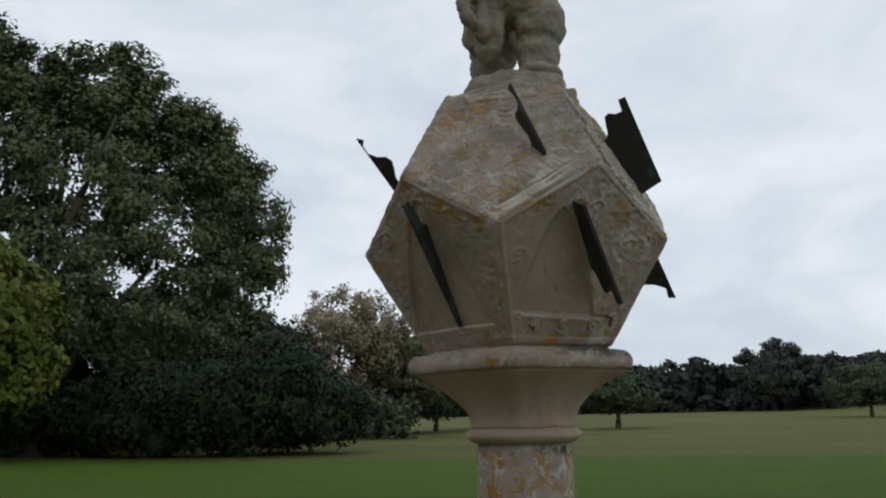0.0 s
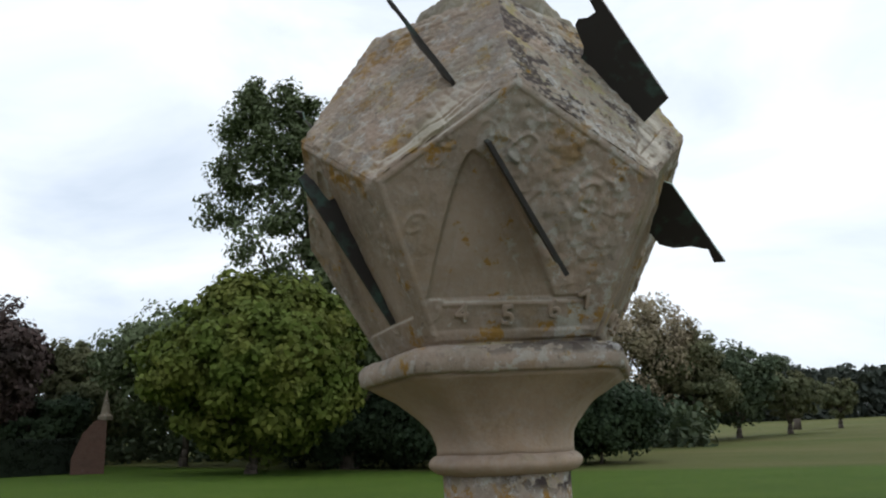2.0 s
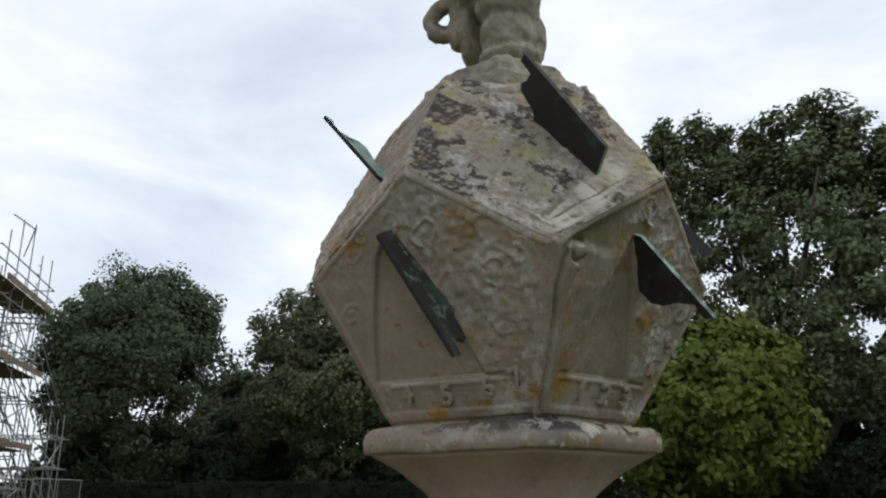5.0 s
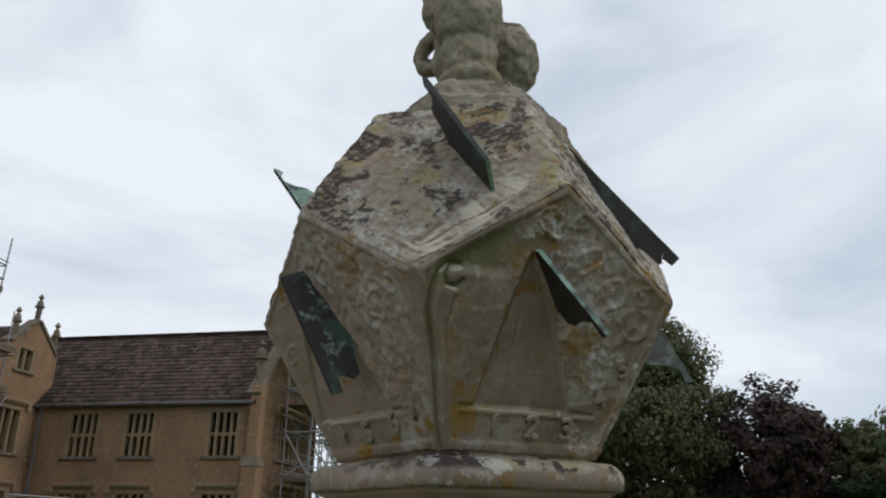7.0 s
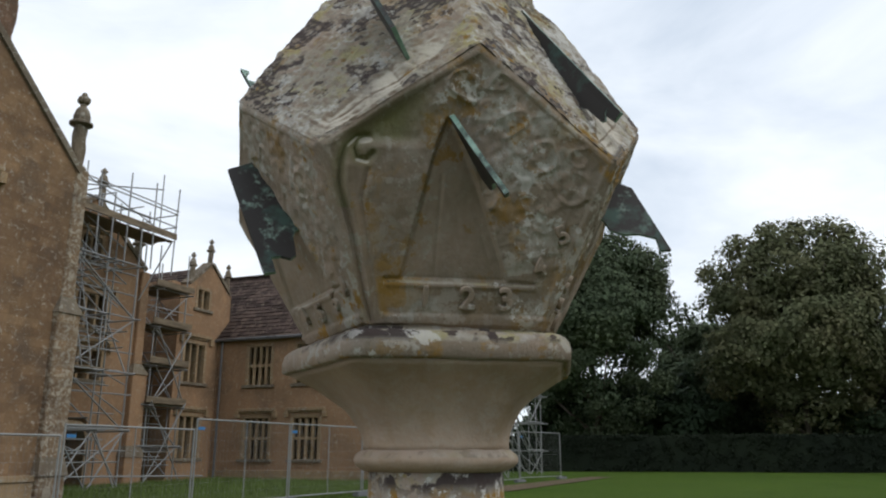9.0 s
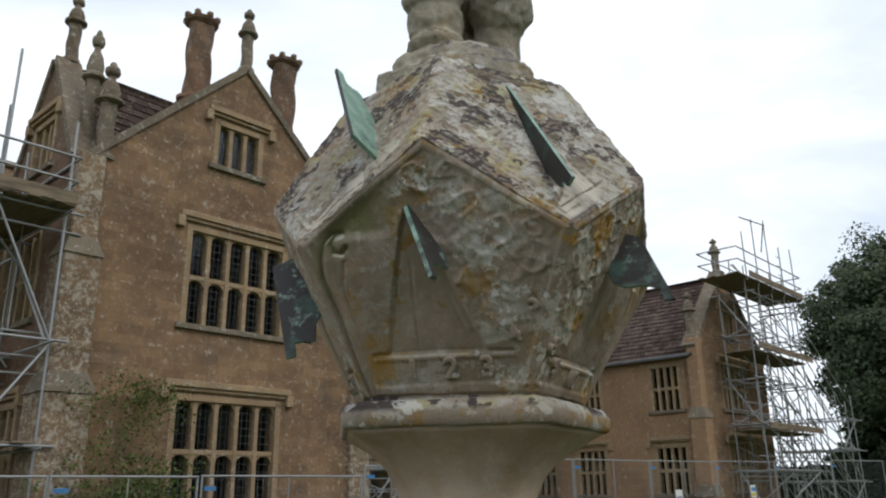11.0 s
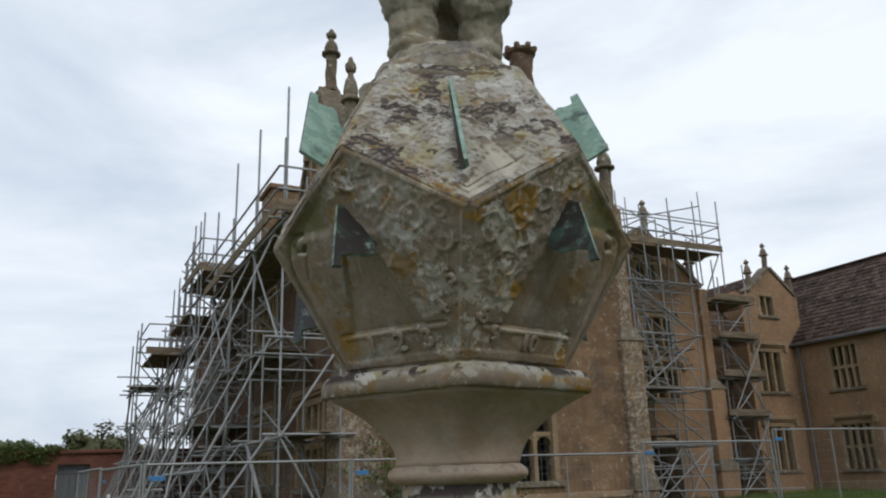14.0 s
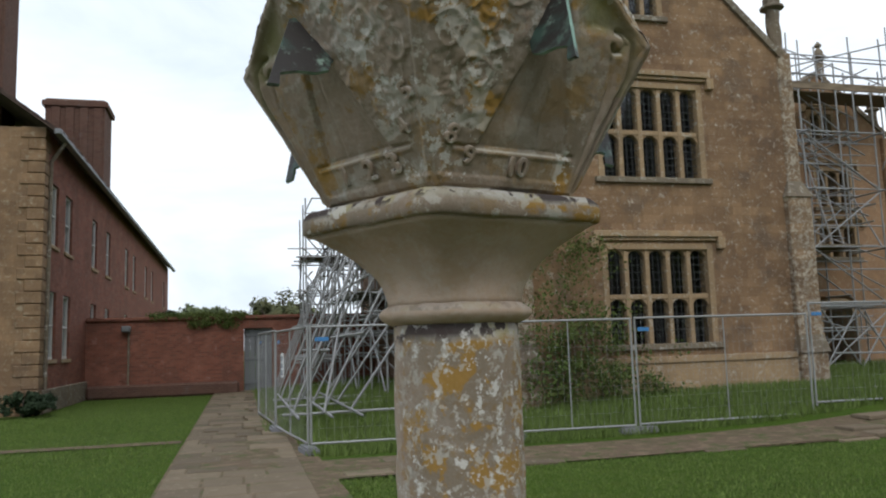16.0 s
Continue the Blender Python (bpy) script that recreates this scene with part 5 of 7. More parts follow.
def pole(parent, a, b, r=0.027, name="pole"):
    a, b = Vector(a), Vector(b)
    ob = new(name, POLE_MESH)
    ob.parent = parent
    d = b - a
    ob.matrix_local = Matrix.LocRotScale(a, d.to_track_quat("Z", "Y"), (r, r, d.length))
    return ob


bm = bmesh.new()
box(bm, 0, 1, 0, 1, 0, 1)
BOARD_MESH = mesh_of(bm, "board", M_BOARD)


def deck(parent, x0, x1, y0, y1, z, along="y"):
    """A lift of scaffold boards laid side by side, each a piece of its own."""
    w = 0.225
    lo, hi = (x0, x1) if along == "y" else (y0, y1)
    jog = random.Random(int(abs(x0 * 100 + z * 10)))
    for i in range(max(1, int((hi - lo) / w))):
        s = lo + w * i
        ob = new("board", BOARD_MESH)
        ob.parent = parent
        e0, e1 = jog.uniform(-0.12, 0.12), jog.uniform(-0.12, 0.12)
        if along == "y":
            ob.matrix_local = Matrix.LocRotScale((s, y0 + e0, z), None, (w - 0.008, y1 - y0 - e0 + e1, 0.04))
        else:
            ob.matrix_local = Matrix.LocRotScale((x0 + e0, s, z), None, (x1 - x0 - e0 + e1, w - 0.008, 0.04))


def toe_board(parent, a, b):
    """An edge board on edge from a to b."""
    bm = bmesh.new()
    d = (Vector(b) - Vector(a)).normalized()
    nrm = Vector((-d.y, d.x, 0)) * 0.02
    vs = [bm.verts.new(Vector(p) + s * nrm + Vector((0, 0, h))) for h in (0, 0.23) for p in (a, b) for s in (-1, 1)]
    bmesh.ops.convex_hull(bm, input=vs)
    return part("toe_board", bm, M_BOARD, parent)


def scaffold_bay(sc, xs, ys, lifts, top, rnd, ground=0.4, braces=True, over=0.8):
    """Standards on a grid, ledgers and transoms at each lift, and diagonal braces."""
    for x in xs:
        for y in ys:
            pole(sc, (x, y, ground), (x + rnd.uniform(-0.02, 0.02), y, top + rnd.uniform(0.0, over)))
    for z in lifts:
        for x in xs:
            pole(sc, (x + 0.05, min(ys) - 0.4, z), (x + 0.05, max(ys) + 0.4, z))
        for y in ys:
            pole(sc, (min(xs) - 0.3, y + 0.05, z + 0.06), (max(xs) + 0.35, y + 0.05, z + 0.06))
    if braces:
        lv = [ground] + list(lifts)
        for k, (a, b) in enumerate(zip(lv, lv[1:])):
            for x in (xs[0], xs[-1]):
                for i in range(len(ys) - 1):
                    if (i + k) % 2 == 0:
                        p, q = (ys[i], ys[i + 1]) if k % 2 == 0 else (ys[i + 1], ys[i])
                        pole(sc, (x + 0.06, p, a), (x + 0.06, q, b))
            for y in (ys[0], ys[-1]):
                p, q = (xs[0], xs[-1]) if k % 2 == 0 else (xs[-1], xs[0])
                pole(sc, (p, y + 0.06, a), (q, y + 0.06, b))


def spare_tubes(sc, x0, x1, y0, y1, z0, z1, count, seed):
    """Extra transoms, ledgers and slanting braces clamped between the standards."""
    r = random.Random(seed)
    for i in range(count):
        x, y, z = r.uniform(x0, x1), r.uniform(y0, y1), r.uniform(z0, z1)
        k = r.random()
        if k < 0.35:
            pole(sc, (x0 - r.uniform(0.1, 0.5), y, z), (x1 + r.uniform(0.1, 0.6), y, z), 0.024)
        elif k < 0.65:
            ln = r.uniform(1.2, 3.0)
            pole(sc, (x, max(y0, y - ln), z), (x, min(y1, y + ln), z), 0.024)
        elif k < 0.85:
            pole(sc, (x0, y, z), (x1, y + r.uniform(-0.4, 0.4), min(z1 + 0.6, z + r.uniform(0.8, 1.9))), 0.024)
        else:
            pole(sc, (x, y, max(z0, z - r.uniform(0.8, 2.0))), (x, y, z + r.uniform(0.4, 1.2)), 0.024)


def ladder(sc, a, b, rungs):
    """Two stiles and their rungs, leaning from a up to b."""
    a, b = Vector(a), Vector(b)
    w = Vector((0.2, 0, 0))
    pole(sc, a - w, b - w, 0.022, "stile")
    pole(sc, a + w, b + w, 0.022, "stile")
    for i in range(1, rungs):
        p = a + (b - a) * (i / rungs)
        pole(sc, p - w, p + w, 0.014, "rung")


def rails(sc, x0, x1, y0, y1, z):
    for h in (0.5, 1.0):
        pole(sc, (x0, y1, z + h), (x1, y1, z + h))
        pole(sc, (x0, y0, z + h), (x1, y0, z + h))
        pole(sc, (x0, y0, z + h), (x0, y1, z + h))
        pole(sc, (x1, y0, z + h), (x1, y1, z + h))


rnd = random.Random(5)
sc = thing("scaffold", "tall tube scaffold with boarded decks along the shaded side wall", "scaffold", HOUSE, "scaffolds")
ys = [-14.3, -16.9, -19.5, -22.1]
scaffold_bay(sc, [-4.75, -3.5], ys, [2.5, 4.4, 6.9], 8.3, rnd)
for x, y, t in ((-3.5, -14.3, 10.0), (-3.5, -16.9, 10.1), (-3.5, -19.5, 10.2), (-3.5, -22.1, 9.6), (-4.75, -22.1, 9.8)):
    pole(sc, (x, y + 0.08, 6.0), (x, y + 0.08, t))
deck(sc, -4.8, -3.3, -22.5, -14.0, 7.02)
toe_board(sc, (-3.28, -22.5, 7.06), (-3.28, -14.0, 7.06))
toe_board(sc, (-4.8, -13.98, 7.06), (-3.28, -13.98, 7.06))
rails(sc, -4.8, -3.3, -22.5, -14.05, 7.05)
deck(sc, -4.75, -4.0, -18, -14.2, 2.6)
deck(sc, -4.75, -4.2, -22.3, -17, 4.5)
deck(sc, -4.75, -3.5, -22.4, -16.6, 4.6)
spare_tubes(sc, -4.75, -3.5, -22.0, -14.3, 1.2, 8.0, 34, 101)
# raking shores on the lawn
for i, y in enumerate((-15.2, -17.6, -20.2)):
    pole(sc, (-1.35, y, 0.35), (-3.5, y + 0.1, 4.6))
    pole(sc, (-0.75, y, 0.35), (-3.5, y + 0.1, 6.9))
    pole(sc, (-0.55, y, 0.33), (-4.5, y, 0.36))
    pole(sc, (-1.9, y, 0.35), (-3.5, y + 0.1, 2.6))
for x in (-0.75, -1.35, -1.9):
    pole(sc, (x, -21.6, 0.40), (x, -13.4, 0.40))
for z, x in ((1.6, -1.35), (3.0, -2.1), (1.9, -2.0)):
    pole(sc, (x, -21.4, z), (x, -13.8, z))
pole(sc, (-1.3, -14.4, 0.4), (-2.6, -18.6, 4.6))
pole(sc, (-1.2, -18.8, 0.4), (-2.4, -14.6, 4.0))
pole(sc, (-4.7, -14.1, 0.4), (-3.4, -14.1, 2.6))
pole(sc, (-3.45, -14.2, 0.4), (-3.45, -16.8, 2.5))

sc2 = thing("scaffold", "dense far scaffold with stepped plank decks round the wing's corner", "scaffold", HOUSE @ pose(-0.3, 0, 0), "scaffolds")
scaffold_bay(sc2, [-4.8, -3.9, -3.0], [-23.4, -25.0, -26.6, -28.2, -29.6], [2.0, 3.3, 4.6, 5.9, 7.2], 8.8, rnd, 0.3, over=1.3)
deck(sc2, -4.8, -2.9, -26.4, -23.0, 8.0)
deck(sc2, -4.6, -2.6, -28.6, -24.6, 6.9)
deck(sc2, -3.6, -1.9, -29.8, -26.6, 5.9)
deck(sc2, -3.2, -1.5, -30.0, -27.8, 5.0)
deck(sc2, -4.8, -2.9, -29.4, -23.4, 3.4)
rails(sc2, -4.8, -2.9, -26.4, -23.0, 8.05)
rails(sc2, -3.6, -1.9, -29.8, -26.6, 5.95)
toe_board(sc2, (-2.88, -26.4, 8.04), (-2.88, -23.0, 8.04))
toe_board(sc2, (-4.8, -22.98, 8.04), (-2.88, -22.98, 8.04))
toe_board(sc2, (-3.6, -26.58, 5.94), (-1.85, -26.58, 5.94))
scaffold_bay(sc2, [-2.6, -1.7], [-26.8, -28.2, -29.6], [1.2, 2.4, 3.6, 4.8], 6.6, rnd, 0.2)
for i in range(4):
    pole(sc2, (-0.6, -25.2 - 1.2 * i, 0.1), (-2.7, -25.2 - 1.2 * i, 5.6))
    pole(sc2, (-1.5, -24.6 - 1.2 * i, 0.1), (-3.4, -24.6 - 1.2 * i, 7.2))

spare_tubes(sc2, -4.8, -2.9, -29.6, -23.4, 1.0, 8.4, 60, 102)
spare_tubes(sc2, -2.6, -1.7, -29.6, -26.8, 0.8, 6.0, 30, 103)
for y, z in ((-24.0, 9.9), (-25.4, 9.6), (-26.4, 9.2), (-27.8, 8.2), (-29.2, 7.6)):
    pole(sc2, (-3.0, y, 6.0), (-3.0, y, z))

sc3 = thing("scaffold", "tube scaffold tower with a railed platform before a gable", "scaffold", HOUSE, "scaffolds")
scaffold_bay(sc3, [-17.4, -18.8, -20.2], [-19.9, -21.0], [2.4, 4.3, 6.2, 8.1], 9.9, rnd, 0.5)
deck(sc3, -22.0, -17.0, -21.2, -19.9, 9.55, "x")
for x in (-17.0, -18.2, -19.5, -20.8, -21.9):
    pole(sc3, (x, -19.9, 8.2), (x + rnd.uniform(-0.1, 0.1), -19.9, 10.7 + rnd.uniform(0, 1.0)))
    pole(sc3, (x, -21.2, 8.4), (x, -21.2, 10.8 + rnd.uniform(0, 0.8)))
rails(sc3, -22.0, -17.0, -21.2, -19.9, 9.6)
pole(sc3, (-16.8, -19.8, 10.2), (-21.0, -19.8, 11.3))
pole(sc3, (-21.9, -20.0, 9.5), (-21.4, -20.9, 7.2))
toe_board(sc3, (-22.0, -19.88, 9.59), (-17.0, -19.88, 9.59))
deck(sc3, -19.3, -17.2, -21.2, -19.7, 4.4, "x")
pole(sc3, (-17.3, -19.3, 1.0), (-23.0, -18.6, 0.9))
for x in (-17.4, -18.8):
    pole(sc3, (x, -19.8, 0.5), (x - 1.4, -19.8, 2.4))
    pole(sc3, (x - 1.4, -19.8, 0.5), (x, -19.8, 2.4))

spare_tubes(sc3, -20.2, -17.4, -21.0, -19.9, 1.4, 9.2, 44, 104)
spare_tubes(sc3, -21.9, -17.0, -21.2, -19.9, 9.8, 11.2, 10, 105)
ladder(sc3, (-18.2, -19.7, 4.4), (-17.9, -20.6, 8.6), 15)

sc4 = thing("scaffold", "narrow boarded scaffold in the corner beside the stair turret", "scaffold", HOUSE, "scaffolds")
scaffold_bay(sc4, [-22.7, -24.4], [-21.2, -22.6], [1.9, 3.4, 4.9, 6.4, 7.9], 9.2, rnd, 0.6)
for z in (3.5, 5.0, 6.5, 8.0):
    deck(sc4, -24.5, -22.5, -22.8, -21.0, z, "x")
    toe_board(sc4, (-24.6, -20.98, z + 0.04), (-22.4, -20.98, z + 0.04))
for z in (0.6, 3.4):
    pole(sc4, (-22.6, -21.0, z), (-24.5, -20.9, z + 3.0))
    pole(sc4, (-24.6, -21.0, z), (-22.6, -20.9, z + 3.0))

spare_tubes(sc4, -24.4, -22.7, -22.6, -21.2, 1.2, 8.4, 26, 106)

sc5 = thing("scaffold", "tall tube scaffold wrapped round the far wing's end gable", "scaffold", HOUSE, "scaffolds")
scaffold_bay(sc5, [-29.2, -30.6, -32.0, -33.4, -34.6], [-10.7, -11.8], [2.2, 3.9, 5.6, 7.3, 9.0], 10.0, rnd, 0.6)
deck(sc5, -34.9, -28.0, -12.0, -10.4, 9.5, "x")
deck(sc5, -34.9, -29.2, -12.0, -10.5, 6.7, "x")
deck(sc5, -34.9, -29.4, -12.0, -10.5, 3.7, "x")
rails(sc5, -34.9, -28.0, -12.0, -10.4, 9.55)
for z in (3.7, 6.7, 9.5):
    toe_board(sc5, (-34.9, -10.38, z + 0.04), (-29.0, -10.38, z + 0.04))
for x, z in ((-29.0, 11.4), (-30.2, 12.2), (-31.6, 12.5), (-33.0, 11.6), (-34.4, 11.8)):
    pole(sc5, (x, -10.5, 9.4), (x, -10.5, z))
pole(sc5, (-29.0, -10.5, 12.0), (-31.7, -10.5, 12.3))
pole(sc5, (-31.6, -10.5, 12.4), (-33.2, -11.3, 11.6))
for z in range(4):
    pole(sc5, (-32.6, -10.5, 9.9 + 0.4 * z), (-33.0, -10.5, 9.9 + 0.4 * z), 0.02)
spare_tubes(sc5, -34.6, -29.2, -11.8, -10.7, 1.5, 9.6, 34, 107)
# outer legs and the slanting shores that reach them
scaffold_bay(sc5, [-38.2, -39.6, -40.6], [-10.7, -12.0, -13.4], [1.8, 3.2, 4.6], 5.4, rnd, 0.7, over=0.4)
for y in (-10.7, -11.4, -12.0, -12.7, -13.4):
    pole(sc5, (-40.7, y, 5.2), (-34.4, y, 8.9))
    pole(sc5, (-40.2, y + 0.1, 4.2), (-34.6, y + 0.1, 7.9))
    pole(sc5, (-40.6, y, 0.8), (-34.5, y, 4.4))
    pole(sc5, (-39.4, y + 0.1, 0.8), (-34.5, y + 0.1, 3.6))
    pole(sc5, (-40.5, y + 0.05, 1.8), (-34.6, y + 0.05, 6.2))

# ---- site fence ----


def fence_panel(length):
    """A welded mesh panel: a tube rim, uprights and fine wires."""
    f = thing("fence_panel", "galvanised mesh site fence panel on dark block feet", "fence", group="site fence")
    for a, b in (((0.04, 0, 0.1), (0.04, 0, 2.0)), ((length - 0.04, 0, 0.1), (length - 0.04, 0, 2.0)), ((0.04, 0, 0.16), (length - 0.04, 0, 0.16)), ((0.04, 0, 1.98), (length - 0.04, 0, 1.98)), ((length / 2, 0, 0.16), (length / 2, 0, 1.98))):
        pole(f, a, b, 0.019 if a[0] != length / 2 else 0.012, "rail")
    bm = bmesh.new()
    n = int(length / 0.12)
    for i in range(1, n):
        x = 0.04 + (length - 0.08) * i / n
        tube(bm, (x, 0, 0.16), (x, 0, 1.98), 0.0016, seg=3, caps=False)
    for i in range(1, 8):
        z = 0.16 + 1.82 * i / 8
        tube(bm, (0.04, 0, z), (length - 0.04, 0, z), 0.0016, seg=3, caps=False)
    part("wire_infill", bm, M_STEEL, f)["kind"] = "stuff"
    bm = bmesh.new()
    bevel_box(bm, length - 0.34, length + 0.34, -0.11, 0.11, 0, 0.13, 0.03, 2)
    for s in (-0.2, 0.2):
        bevel_box(bm, length + s - 0.05, length + s + 0.05, -0.05, 0.05, 0.125, 0.145, 0.01)
    part("block_foot", bm, M_FOOT, f, "dark grey block foot")
    bm = bmesh.new()
    bevel_box(bm, 0.11, 0.33, 0.024, 0.036, 1.745, 1.815, 0.004)
    part("tag", bm, M_BLUE, f, "blue plastic tag")
    return f


def hz(x, y):
    p = HOUSE @ Vector((x, y, 0))
    return gz(p.x, p.y)


posts = [(-0.15, -18.2), (-0.40, -14.8), (-0.77, -11.6), (-3.95, -11.5), (-6.35, -11.4), (-9.95, -11.4), (-13.45, -11.3), (-16.95, -11.1), (-20.45, -10.8), (-23.9, -10.4), (-27.3, -9.8), (-30.7, -9.0), (-34.1, -8.1)]
protos = {}
for k, (p, q) in enumerate(zip(posts, posts[1:])):
    L = math.hypot(q[0] - p[0], q[1] - p[1])
    key = round(L, 1)
    turn = math.degrees(math.atan2(q[1] - p[1], q[0] - p[0]))
    m = HOUSE @ pose(p[0], p[1], min(hz(*p), hz(*q)) , 0, 0, turn)
    if key in protos:
        copy_thing(protos[key], m)
    else:
        protos[key] = fence_panel(L)
        protos[key].matrix_world = m


def sign(x, y, z, w, h, turn, colours, label):
    s = thing("sign", label, "sign", HOUSE @ pose(x, y, z, 0, 0, turn), "fence signs")
    bm = bmesh.new()
    bevel_box(bm, -w / 2, w / 2, -0.006, 0.006, 0, h, 0.002)
    part("sign_board", bm, M_WHITE, s)
    n = len(colours)
    for i, c in enumerate(colours):
        for side in (-1, 1):
            bm = bmesh.new()
            box(bm, -w * 0.4, w * 0.4, side * 0.010 - 0.002, side * 0.010 + 0.002, h * (0.08 + 0.88 * i / n), h * (0.08 + 0.88 * (i + 0.72) / n))
            part("sign_print", bm, c, s)


sign(-0.45, -13.2, 1.15, 0.30, 0.42, 95, [M_SIGNBAR, M_SIGNBAR, M_SIGNBAR], "white notice with grey print wired to the fence")
sign(-21.6, -10.55, 1.0, 0.42, 0.62, 0, [M_SIGNBAR], "white notice sheet wired to the fence")
sign(-25.5, -9.9, 1.0, 0.42, 0.72, 0, [M_GREENSIGN, M_REDSIGN, M_YELLOWSIGN, M_BLUE], "site safety notice with green, red, yellow and blue bands")

# ---- brick house and garden wall ----
brick = thing("brick_house", "long two-storey red brick house with stone quoins", "house", HOUSE)
BX, B0, B1 = 5.8, -23.4, -64.0
holes = []
for s in [-24.9, -27.0, -31.8, -35.1, -40.8, -43.7, -49.1, -52.6, -60.4]:
    holes += [(s - 0.55, s + 0.55, 1.55, 3.6), (s - 0.55, s + 0.55, 5.0, 6.9)]
wall_part("wall", "x-", BX, [(B1, 0), (B0, 0), (B0, 8.3), (B1, 8.3)], holes, M_BRICK, brick, "red brick long wall", 0.4)
wall_part("wall", "y+", B0, [(BX, 0), (BX + 9, 0), (BX + 9, 8.3), (BX, 8.3)], [], M_ASHLAR, brick, "coursed stone end wall", 0.4)
# unseen dark sheet added behind the brick house's windows
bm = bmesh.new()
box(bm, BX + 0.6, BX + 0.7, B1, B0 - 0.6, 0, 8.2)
part("dark_screen", bm, M_DARK, brick)
for s0, s1, z0, z1 in holes:
    w = new("window")
    w.parent = brick
    bm = bmesh.new()
    f = facing("x-", BX)
    put_boxes(bm, f, [(s0, s0 + 0.07, 0.08, 0.2, z0, z1), (s1 - 0.07, s1, 0.08, 0.2, z0, z1), (s0, s1, 0.08, 0.2, z1 - 0.07, z1), (s0, s1, 0.06, 0.2, z0, z0 + 0.09), (s0, s1, 0.07, 0.18, (z0 + z1) / 2 - 0.03, (z0 + z1) / 2 + 0.03), ((s0 + s1) / 2 - 0.015, (s0 + s1) / 2 + 0.015, 0.1, 0.16, z0, z1)])
    part("window_frame", bm, M_SASH, w)
    bm = bmesh.new()
    put_boxes(bm, f, [(s0 - 0.1, s1 + 0.1, -0.06, 0.2, z0 - 0.12, z0 - 0.002)])
    part("window_sill", bm, M_DRESS, w)
    bm = bmesh.new()
    put_boxes(bm, f, [(s0 + 0.05, s1 - 0.05, 0.15, 0.158, z0 + 0.05, z1 - 0.05)])
    part("pane", bm, M_GLASS, w)
tiled_slope(brick, (BX - 0.5, B0 + 0.4, 8.1), (0, -1, 0), (4.9, 0, 3.6), 40.8, 6.2, 21, 0.4, "dark tiled hipped roof")
tiled_slope(brick, (BX + 9.5, B0 + 0.4, 8.1), (0, -1, 0), (-4.9, 0, 3.6), 40.8, 6.2, 22, 0.4)
bm = bmesh.new()
bevel_box(bm, BX - 0.55, BX - 0.35, B1, B0 + 0.5, 8.0, 8.16, 0.02)
part("gutter", bm, M_LEAD, brick)
bm = bmesh.new()
tube(bm, (BX - 0.08, B0 - 0.55, 0.2), (BX - 0.08, B0 - 0.55, 7.4), 0.06)
tube(bm, (BX - 0.08, B0 - 0.55, 7.4), (BX - 0.45, B0 - 0.55, 8.0), 0.06)
part("drainpipe", bm, M_WEATHER, brick, "pale grey drainpipe")
for x0, y0, ln, zt, wd in ((BX + 0.08, -34.0, 1.8, 12.5, 2.35), (BX + 2.15, -27.0, 1.6, 15.6, 1.2)):
    bm = bmesh.new()
    bevel_box(bm, x0, x0 + wd, y0 - ln, y0, 7.5, zt, 0.03)
    stack = part("chimney", bm, M_SOOTY, brick, "ribbed dark red brick chimney stack")
    bm = bmesh.new()
    bevel_box(bm, x0 - 0.12, x0 + wd + 0.12, y0 - ln - 0.12, y0 + 0.12, zt - 0.35, zt - 0.1, 0.03)
    part("cap", bm, M_SOOTY, stack)
    for i in range(int(wd / 0.55)):
        bm = bmesh.new()
        bevel_box(bm, x0 + 0.1 + 0.55 * i, x0 + 0.45 + 0.55 * i, y0 - ln - 0.07, y0 + 0.07, 8.5, zt - 0.35, 0.03)
        part("rib", bm, M_SOOTY, stack)
        bm = bmesh.new()
        lathe(bm, [(0.12, zt - 0.02), (0.13, zt + 0.04), (0.11, zt + 0.16), (0.125, zt + 0.19)], 10, (x0 + 0.3 + 0.55 * i, y0 - ln * 0.5))
        part("chimney_pot", bm, M_SOOTY, stack)
bm = bmesh.new()
bevel_box(bm, BX - 0.10, BX + 0.02, B1, B0 - 0.3, 0, 0.7, 0.03)
part("plinth", bm, M_WEATHER, brick)
for i in range(24):
    ln = 0.62 if i % 2 else 0.42
    bm = bmesh.new()
    bevel_box(bm, BX - 0.05, BX + ln, B0 - (0.42 if i % 2 else 0.62), B0 + 0.05, 0.05 + 0.345 * i, 0.05 + 0.345 * i + 0.325, 0.02)
    part("quoin", bm, M_ASHLAR, brick)

gw = thing("garden_wall", "old red brick garden wall with a coped top", "wall", HOUSE)
bm = bmesh.new()
slab(bm, [(-5.0, 0), (5.8, 0), (5.8, 2.85), (-5.0, 2.85)], [(-0.95, 0.12, 0.02, 2.5)], 0.45, facing("y+", -30.4))
part("brickwork", bm, M_BRICK, gw)
bm = bmesh.new()
bevel_box(bm, -5.0, 5.8, -30.95, -30.3, 2.85, 3.0, 0.04)
part("coping", bm, M_BRICK, gw)
bm = bmesh.new()
bevel_box(bm, 0.3, 5.7, -30.4, -30.05, 0, 0.5, 0.08)
part("footing", bm, M_SOOTY, gw)
bm = bmesh.new()
tube(bm, (4.3, -30.32, 0.5), (4.3, -30.32, 2.45), 0.04)
part("drainpipe", bm, M_WEATHER, gw, "pale grey pipe")
bm = bmesh.new()
bevel_box(bm, 4.22, 4.55, -30.40, -30.10, 2.45, 2.68, 0.04)
part("hopper", bm, M_LEAD, gw)
gate = thing("gate", "dark grey planked garden gate in the brick wall", "gate", HOUSE)
